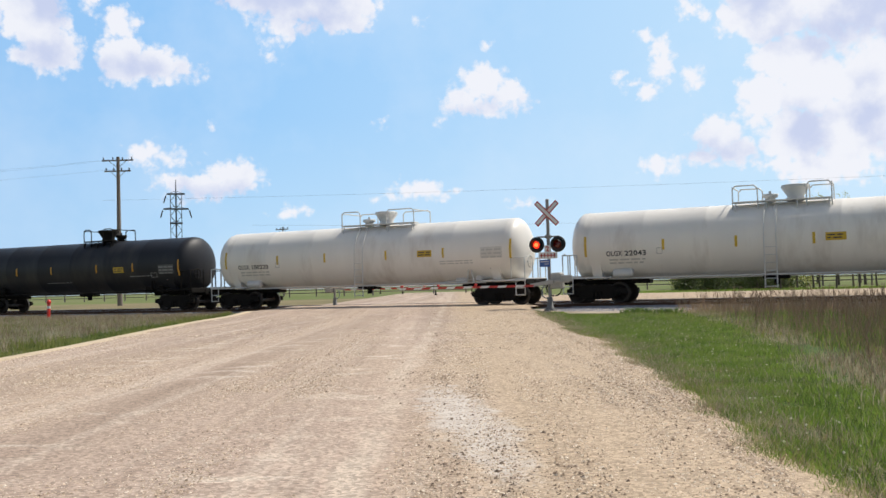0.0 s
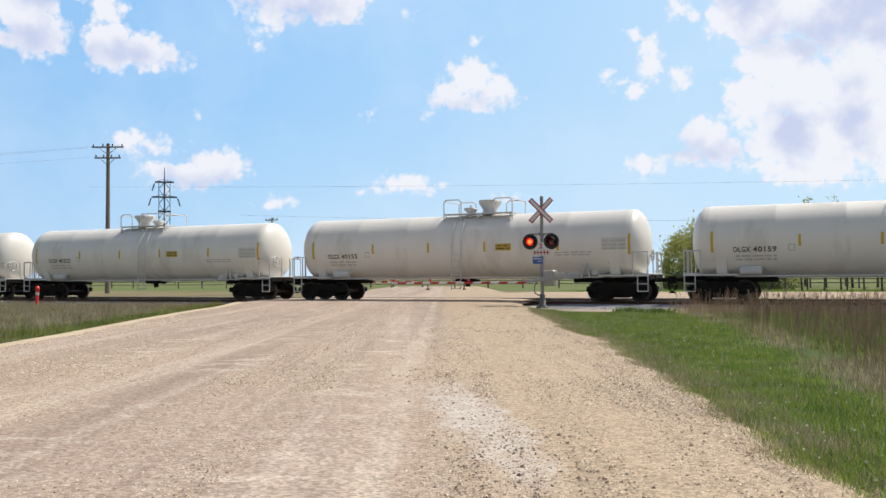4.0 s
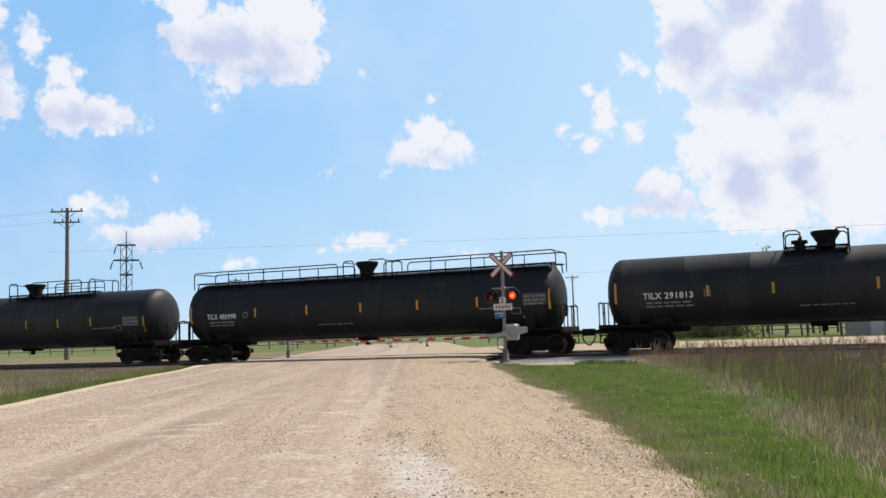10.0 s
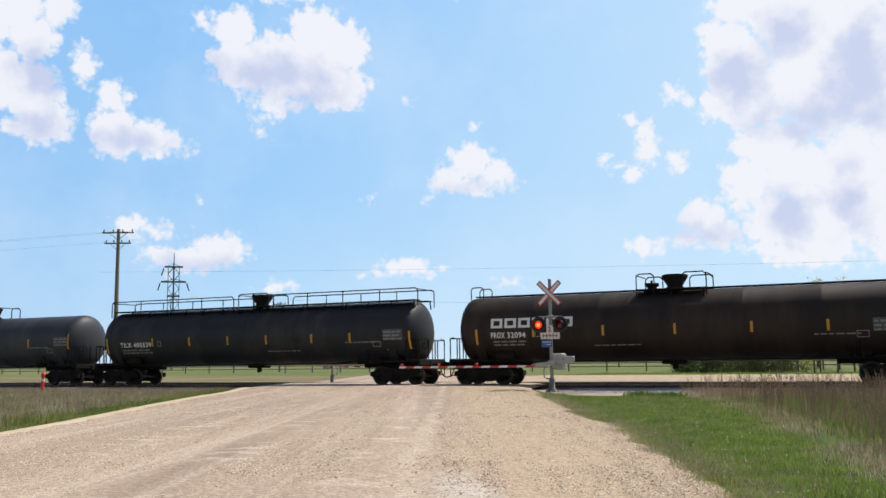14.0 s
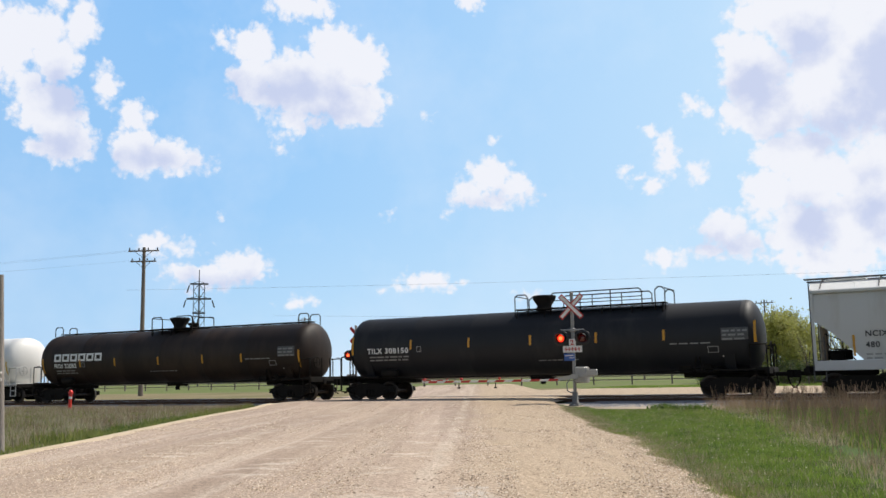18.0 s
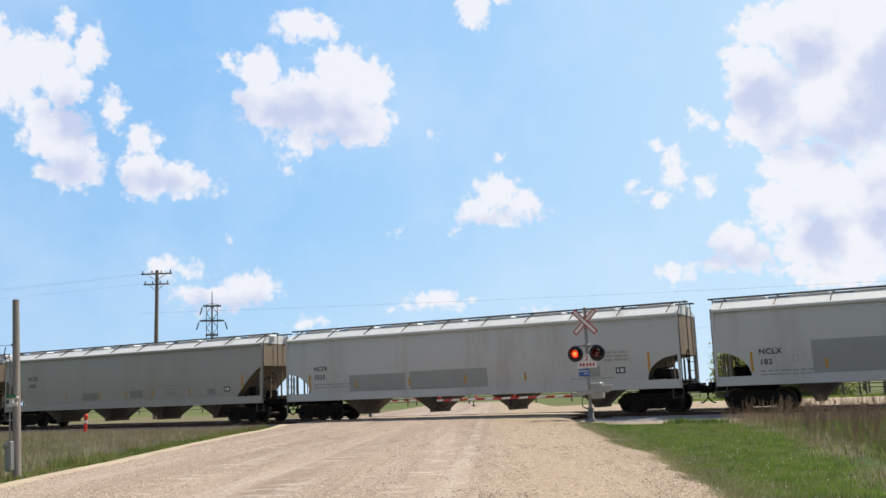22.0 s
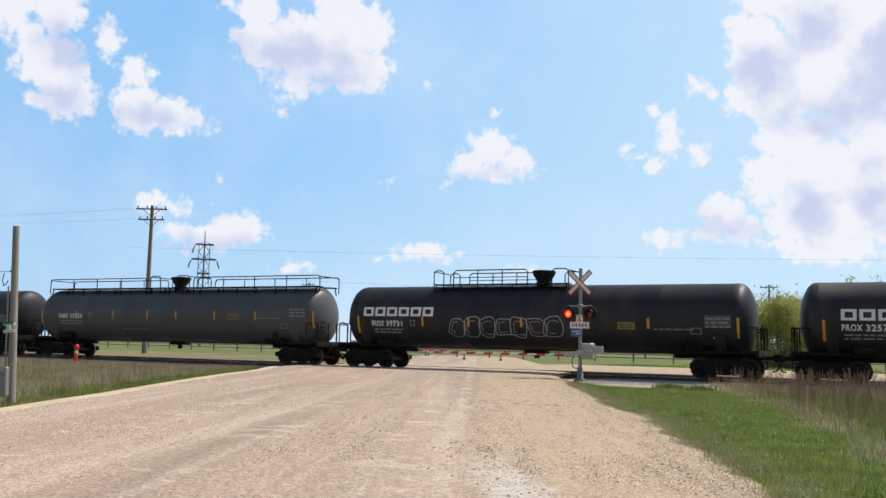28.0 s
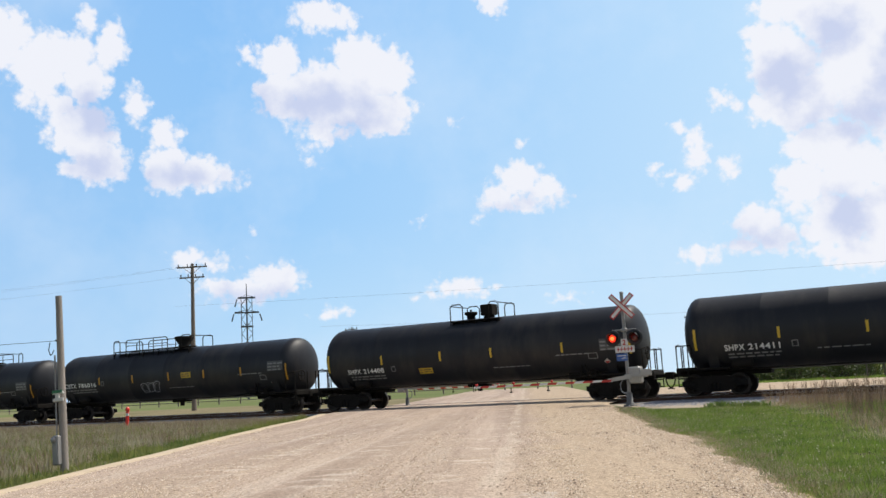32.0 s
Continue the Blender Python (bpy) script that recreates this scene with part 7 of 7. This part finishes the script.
cloud((-22.7, 12.35, 1.65, 1.25), (-24.1, 11.4, 1.28, 0.91), (-21.0, 11.6, 1.27, 1.04), (-22.5, 10.9, 2.69, 0.7), (-25.5, 10.1, 0.49, 0.25))
cloud((-29.1, 10.1, 0.39, 0.28), (-26.5, 16.1, 0.36, 0.31), (-22.4, 14.5, 0.39, 0.28), (-39.4, 9.8, 0.2, 0.21))
cloud((-10.0, 15.9, 0.8, 0.7), (-9.1, 15.2, 0.5, 0.5), (-12.6, 14.6, 0.55, 0.55), (-11.7, 13.1, 0.8, 1.45), (-12.5, 11.3, 0.9, 0.65), (-9.9, 11.9, 0.8, 0.75), (-14.3, 12.4, 0.4, 0.45), (-13.6, 11.7, 0.6, 0.3))
cloud((-8.6, 8.4, 1.76, 1.26), (-7.6, 7.5, 1.43, 1.0), (-9.5, 7.3, 1.29, 0.67), (-12.0, 6.8, 1.4, 0.7))
cloud((-7.4, 18.9, 1.14, 1.54), (-5.9, 20.6, 1.94, 1.42), (-2.7, 20.1, 3.71, 2.78), (-6.2, 17.4, 2.25, 2.57), (-7.7, 15.0, 0.97, 1.15), (-5.5, 15.1, 2.85, 1.94), (-0.9, 16.9, 4.47, 4.95), (-4.5, 12.6, 2.48, 1.62), (-6.0, 10.5, 1.72, 1.47), (-3.2, 10.8, 3.02, 1.92), (-0.3, 11.1, 2.31, 1.88), (-6.4, 9.2, 1.25, 0.65), (-4.4, 8.0, 2.13, 1.95), (-1.3, 8.3, 2.62, 2.53), (-2.7, 6.2, 3.26, 1.15), (-5.2, 6.5, 1.53, 0.65), (3.2, 14.6, 4.13, 6.91), (2.6, 7.9, 3.54, 3.37), (-0.5, 20.9, 4.5, 2.41))
cloud((-43.2, 8.15, 1.25, 0.75), (-42.1, 8.0, 1.7, 0.65), (-38.0, 6.85, 1.8, 1.15), (-39.8, 6.3, 2.6, 0.9), (-41.5, 6.4, 1.4, 0.75), (-34.6, 4.8, 1.0, 0.5))
cloud((-26.8, 6.0, 1.6, 0.75), (-25.4, 5.6, 1.3, 0.4), (-28.6, 5.5, 0.9, 0.28), (-20.2, 4.9, 0.9, 0.3))
# shaded parts under the thick clouds
UNDER = [(-1.6, 13.8, 3.58, 1.2), (0.6, 16.0, 1.74, 2.61), (-6.2, 16.5, 1.76, 1.45), (-3.7, 8.4, 1.21, 1.45), (-0.4, 8.9, 0.92, 1.73), (-3.2, 18.6, 1.87, 1.25), (-35.2, 17.5, 3.35, 1.15), (-33.2, 16.3, 2.49, 0.82), (-22.7, 10.6, 2.12, 0.45), (-48.6, 16.5, 1.24, 1.44), (-48.7, 13.7, 1.38, 0.8), (-43.5, 13.0, 2.02, 0.6), (-39.2, 5.8, 1.99, 0.34), (-8.2, 7.4, 1.43, 0.6)]


def cloud_material():
    m = bpy.data.materials.new("sunlit_cumulus")
    m.use_nodes = True
    n, l = m.node_tree.nodes, m.node_tree.links
    n.clear()

    def math_node(op, a, b=None, c=None):
        k = n.new("ShaderNodeMath")
        k.operation = op
        for i, q in enumerate((a, b, c)):
            if q is None:
                continue
            if isinstance(q, (int, float)):
                k.inputs[i].default_value = q
            else:
                l.new(q, k.inputs[i])
        return k.outputs[0]

    uv = n.new("ShaderNodeUVMap")
    uv.uv_map = "UVMap"

    def fbm(scale, detail, rough, offset=(0, 0, 0)):
        mp = n.new("ShaderNodeMapping")
        mp.inputs["Location"].default_value = offset
        l.new(uv.outputs[0], mp.inputs["Vector"])
        t = n.new("ShaderNodeTexNoise")
        t.inputs["Scale"].default_value, t.inputs["Detail"].default_value, t.inputs["Roughness"].default_value = scale, detail, rough
        l.new(mp.outputs[0], t.inputs["Vector"])
        return t

    warp = fbm(1.1, 4, 0.55, (7, 3, 0))
    sub = n.new("ShaderNodeVectorMath")
    sub.operation = "SUBTRACT"
    sub.inputs[1].default_value = (0.5, 0.5, 0.5)
    l.new(warp.outputs["Color"], sub.inputs[0])
    mad = n.new("ShaderNodeVectorMath")
    mad.operation = "MULTIPLY_ADD"
    mad.inputs[1].default_value = (0.75, 0.75, 0)
    l.new(sub.outputs[0], mad.inputs[0])
    l.new(uv.outputs[0], mad.inputs[2])

    def field(blobs, blend, blend_size=1.0):
        """Degrees inside the nearest puff's edge, negative outside."""
        best = None
        for az, el, w, h in blobs:
            s = n.new("ShaderNodeVectorMath")
            s.operation = "MULTIPLY_ADD"
            s.inputs[1].default_value = (1 / w, 1 / h, 0)
            s.inputs[2].default_value = (-az / w, -el / h, 0)
            l.new(mad.outputs[0], s.inputs[0])
            d = n.new("ShaderNodeVectorMath")
            d.operation = "LENGTH"
            l.new(s.outputs[0], d.inputs[0])
            f = math_node("MULTIPLY", math_node("SUBTRACT", 1.0, d.outputs["Value"]), min(w, h, 1.6) * blend_size)
            best = f if best is None else math_node("SMOOTH_MAX", best, f, blend)
        return best

    def lobes(scale):
        t = n.new("ShaderNodeTexVoronoi")
        t.voronoi_dimensions = "2D"
        t.inputs["Scale"].default_value = scale
        l.new(mad.outputs[0], t.inputs["Vector"])
        return math_node("SUBTRACT", 0.5, t.outputs["Distance"])

    dens = field(BLOBS, 0.15)
    under = field(UNDER, 0.5, 0.7)
    puff = fbm(1.6, 8, 0.6)
    # rounded lobes along the edge, frayed by finer noise
    rough = math_node("ADD", math_node("MULTIPLY", lobes(1.0), 0.55), math_node("MULTIPLY", lobes(2.6), 0.28))
    rough = math_node("ADD", rough, math_node("MULTIPLY_ADD", puff.outputs["Fac"], 1.1, -0.60))
    edge = math_node("ADD", dens, rough)
    alpha = n.new("ShaderNodeMapRange")
    alpha.interpolation_type = "SMOOTHSTEP"
    alpha.inputs["From Min"].default_value, alpha.inputs["From Max"].default_value = -0.10, 0.50
    l.new(edge, alpha.inputs["Value"])
    # lilac-grey undersides where the cloud is thick, billows a little darker in their creases
    lit = fbm(0.45, 7, 0.55, (0.25, -0.45, 0))
    thick = n.new("ShaderNodeMapRange")
    thick.interpolation_type = "SMOOTHSTEP"
    thick.inputs["From Min"].default_value, thick.inputs["From Max"].default_value = -0.60, 0.80
    crease = math_node("MULTIPLY", lobes(0.8), -0.35)
    l.new(math_node("ADD", math_node("ADD", under, crease), math_node("MULTIPLY", math_node("SUBTRACT", lit.outputs["Fac"], 0.5), 2.6)), thick.inputs["Value"])
    mix = n.new("ShaderNodeMix")
    mix.data_type = "RGBA"
    l.new(thick.outputs[0], mix.inputs["Factor"])
    mix.inputs["A"].default_value = (0.905, 0.91, 0.965, 1)
    mix.inputs["B"].default_value = (0.60, 0.655, 0.86, 1)
    # blue sky, paler towards the horizon and towards the sun's side
    sep = n.new("ShaderNodeSeparateXYZ")
    l.new(uv.outputs[0], sep.inputs[0])
    el = n.new("ShaderNodeMapRange")
    el.inputs["From Min"].default_value, el.inputs["From Max"].default_value = 0.0, 30.0
    l.new(sep.outputs["Y"], el.inputs["Value"])
    grad = n.new("ShaderNodeValToRGB")
    grad.color_ramp.elements[0].color = (0.64, 0.80, 0.95, 1)
    grad.color_ramp.elements[1].color = (0.225, 0.495, 0.92, 1)
    for pos, c in ((0.12, (0.48, 0.72, 0.96, 1)), (0.35, (0.33, 0.61, 0.955, 1)), (0.7, (0.27, 0.555, 0.945, 1))):
        k = grad.color_ramp.elements.new(pos)
        k.color = c
    l.new(el.outputs[0], grad.inputs[0])
    side = n.new("ShaderNodeMapRange")
    side.inputs["From Min"].default_value, side.inputs["From Max"].default_value = -40.0, 0.0
    side.inputs["To Min"].default_value, side.inputs["To Max"].default_value = 0.0, 0.85
    l.new(sep.outputs["X"], side.inputs["Value"])
    haze = n.new("ShaderNodeMix")
    haze.data_type = "RGBA"
    l.new(side.outputs[0], haze.inputs["Factor"])
    l.new(grad.outputs[0], haze.inputs["A"])
    haze.inputs["B"].default_value = (0.63, 0.83, 1.0, 1)
    west = n.new("ShaderNodeMapRange")
    west.inputs["From Min"].default_value, west.inputs["From Max"].default_value = -36.0, -56.0
    west.inputs["To Max"].default_value = 0.55
    l.new(sep.outputs["X"], west.inputs["Value"])
    deep = n.new("ShaderNodeMix")
    deep.data_type = "RGBA"
    l.new(west.outputs[0], deep.inputs["Factor"])
    l.new(haze.outputs["Result"], deep.inputs["A"])
    deep.inputs["B"].default_value = (0.36, 0.58, 0.88, 1)
    veil = fbm(0.09, 5, 0.6, (4, 1, 0))
    vr = n.new("ShaderNodeMapRange")
    vr.inputs["From Min"].default_value, vr.inputs["From Max"].default_value = 0.45, 0.75
    vr.inputs["To Max"].default_value = 0.35
    l.new(veil.outputs["Fac"], vr.inputs["Value"])
    thin = n.new("ShaderNodeMix")
    thin.data_type = "RGBA"
    l.new(vr.outputs[0], thin.inputs["Factor"])
    l.new(deep.outputs["Result"], thin.inputs["A"])
    thin.inputs["B"].default_value = (0.74, 0.86, 1.0, 1)
    both = n.new("ShaderNodeMix")
    both.data_type = "RGBA"
    l.new(math_node("MULTIPLY", alpha.outputs[0], 0.94), both.inputs["Factor"])
    l.new(thin.outputs["Result"], both.inputs["A"])
    l.new(mix.outputs["Result"], both.inputs["B"])
    em = n.new("ShaderNodeEmission")
    l.new(both.outputs["Result"], em.inputs["Color"])
    out = n.new("ShaderNodeOutputMaterial")
    l.new(em.outputs[0], out.inputs["Surface"])
    return m


def cloud_layer():
    """A far curved backdrop that carries the drifting clouds; its map is in degrees."""
    R = 4000
    az = [-70 + 2.0 * i for i in range(44)]
    el = [-0.6 + 1.5 * i for i in range(24)]
    v = [(R * math.sin(radians(a)) * math.cos(radians(e)), R * math.cos(radians(a)) * math.cos(radians(e)), R * math.sin(radians(e))) for e in el for a in az]
    n = len(az)
    f = [(j * n + i, j * n + i + 1, (j + 1) * n + i + 1, (j + 1) * n + i) for j in range(len(el) - 1) for i in range(n - 1)]
    me = bpy.data.meshes.new("cloud_layer")
    me.from_pydata(v, [], f)
    uvs = me.uv_layers.new(name="UVMap")
    flat = []
    for loop in me.loops:
        j, i = divmod(loop.vertex_index, n)
        flat += [az[i], el[j]]
    uvs.data.foreach_set("uv", flat)
    me.materials.append(cloud_material())
    return thing("cloud_layer", "scattered white cumulus clouds drifting in a blue sky", "clouds", kind="structure", m=pose(0, -38, 0), data=me)


clouds = cloud_layer()


# ---- movement ----
def travelled(t):
    """Metres the train has run by t seconds, slowly losing speed."""
    u = t / 32
    return 538.86 * u - 11.33 * u * u - 1.03 * u ** 3 - 0.33 * u ** 4


def lens_rows(side):
    """A lens turns its lit face out and in again, left and right by turns."""
    rows, period, turn = [], 1.40, 0.0
    t, lit = 0.0, None
    first = True
    step = 1 / FPS
    k = 0
    times = []
    while 0.80 + 0.70 * (k - 1) < 32:
        times.append((0.80 + 0.70 * (k - 1), (k % 2 == 1) == (side < 0)))
        k += 1
    now = 0.0 if ((0.0 - 0.80) % period < 0.69) == (side < 0) else 180.0
    rows.append((0.0, now))
    for t0, on in times:
        want = 0.0 if on else 180.0
        if t0 <= 0.15 or (want % 360) == (now % 360):
            continue
        for i in range(4):
            if t0 + i * step < 32:
                rows.append((t0 + i * step, now + 60 * i))
        now += 180.0
    rows.append((32.0, now))
    return [(t, pose(0, -0.06, 0, 0, 0, a)) for t, a in rows]


def motions():
    ts = [2.0 * i for i in range(17)]
    for car, mid, L in CARS:
        walk(car, [(t, pose(mid - travelled(t), 0, 0)) for t in ts])
    for ln, side in LAMPS:
        walk(ln, lens_rows(side))
    walk(clouds, [(0.0, pose(0, -38, 0, 0, 0, 0)), (16.0, pose(0, -38, 0, 0, 0, 0.8)), (32.0, pose(0, -38, 0, 0, 0, 1.6))])
    # wheels turn while their car is near the crossing
    for w, k, dx in WHEELS:
        mid = CARS[k][1]
        near = [f for f in range(0, 961, 1) if -62 < mid - travelled(f / FPS) < 16]
        if not near:
            continue
        rows = []
        for f in near:
            rows.append((f / FPS, pose(dx, 0, 0.425, 0, -math.degrees(travelled(f / FPS) / 0.425) % 360, 0)))
        if near[0] > 0:
            rows.insert(0, (0.0, rows[0][1]))
        if near[-1] < 960:
            rows.append((32.0, rows[-1][1]))
        walk(w, rows)


motions()
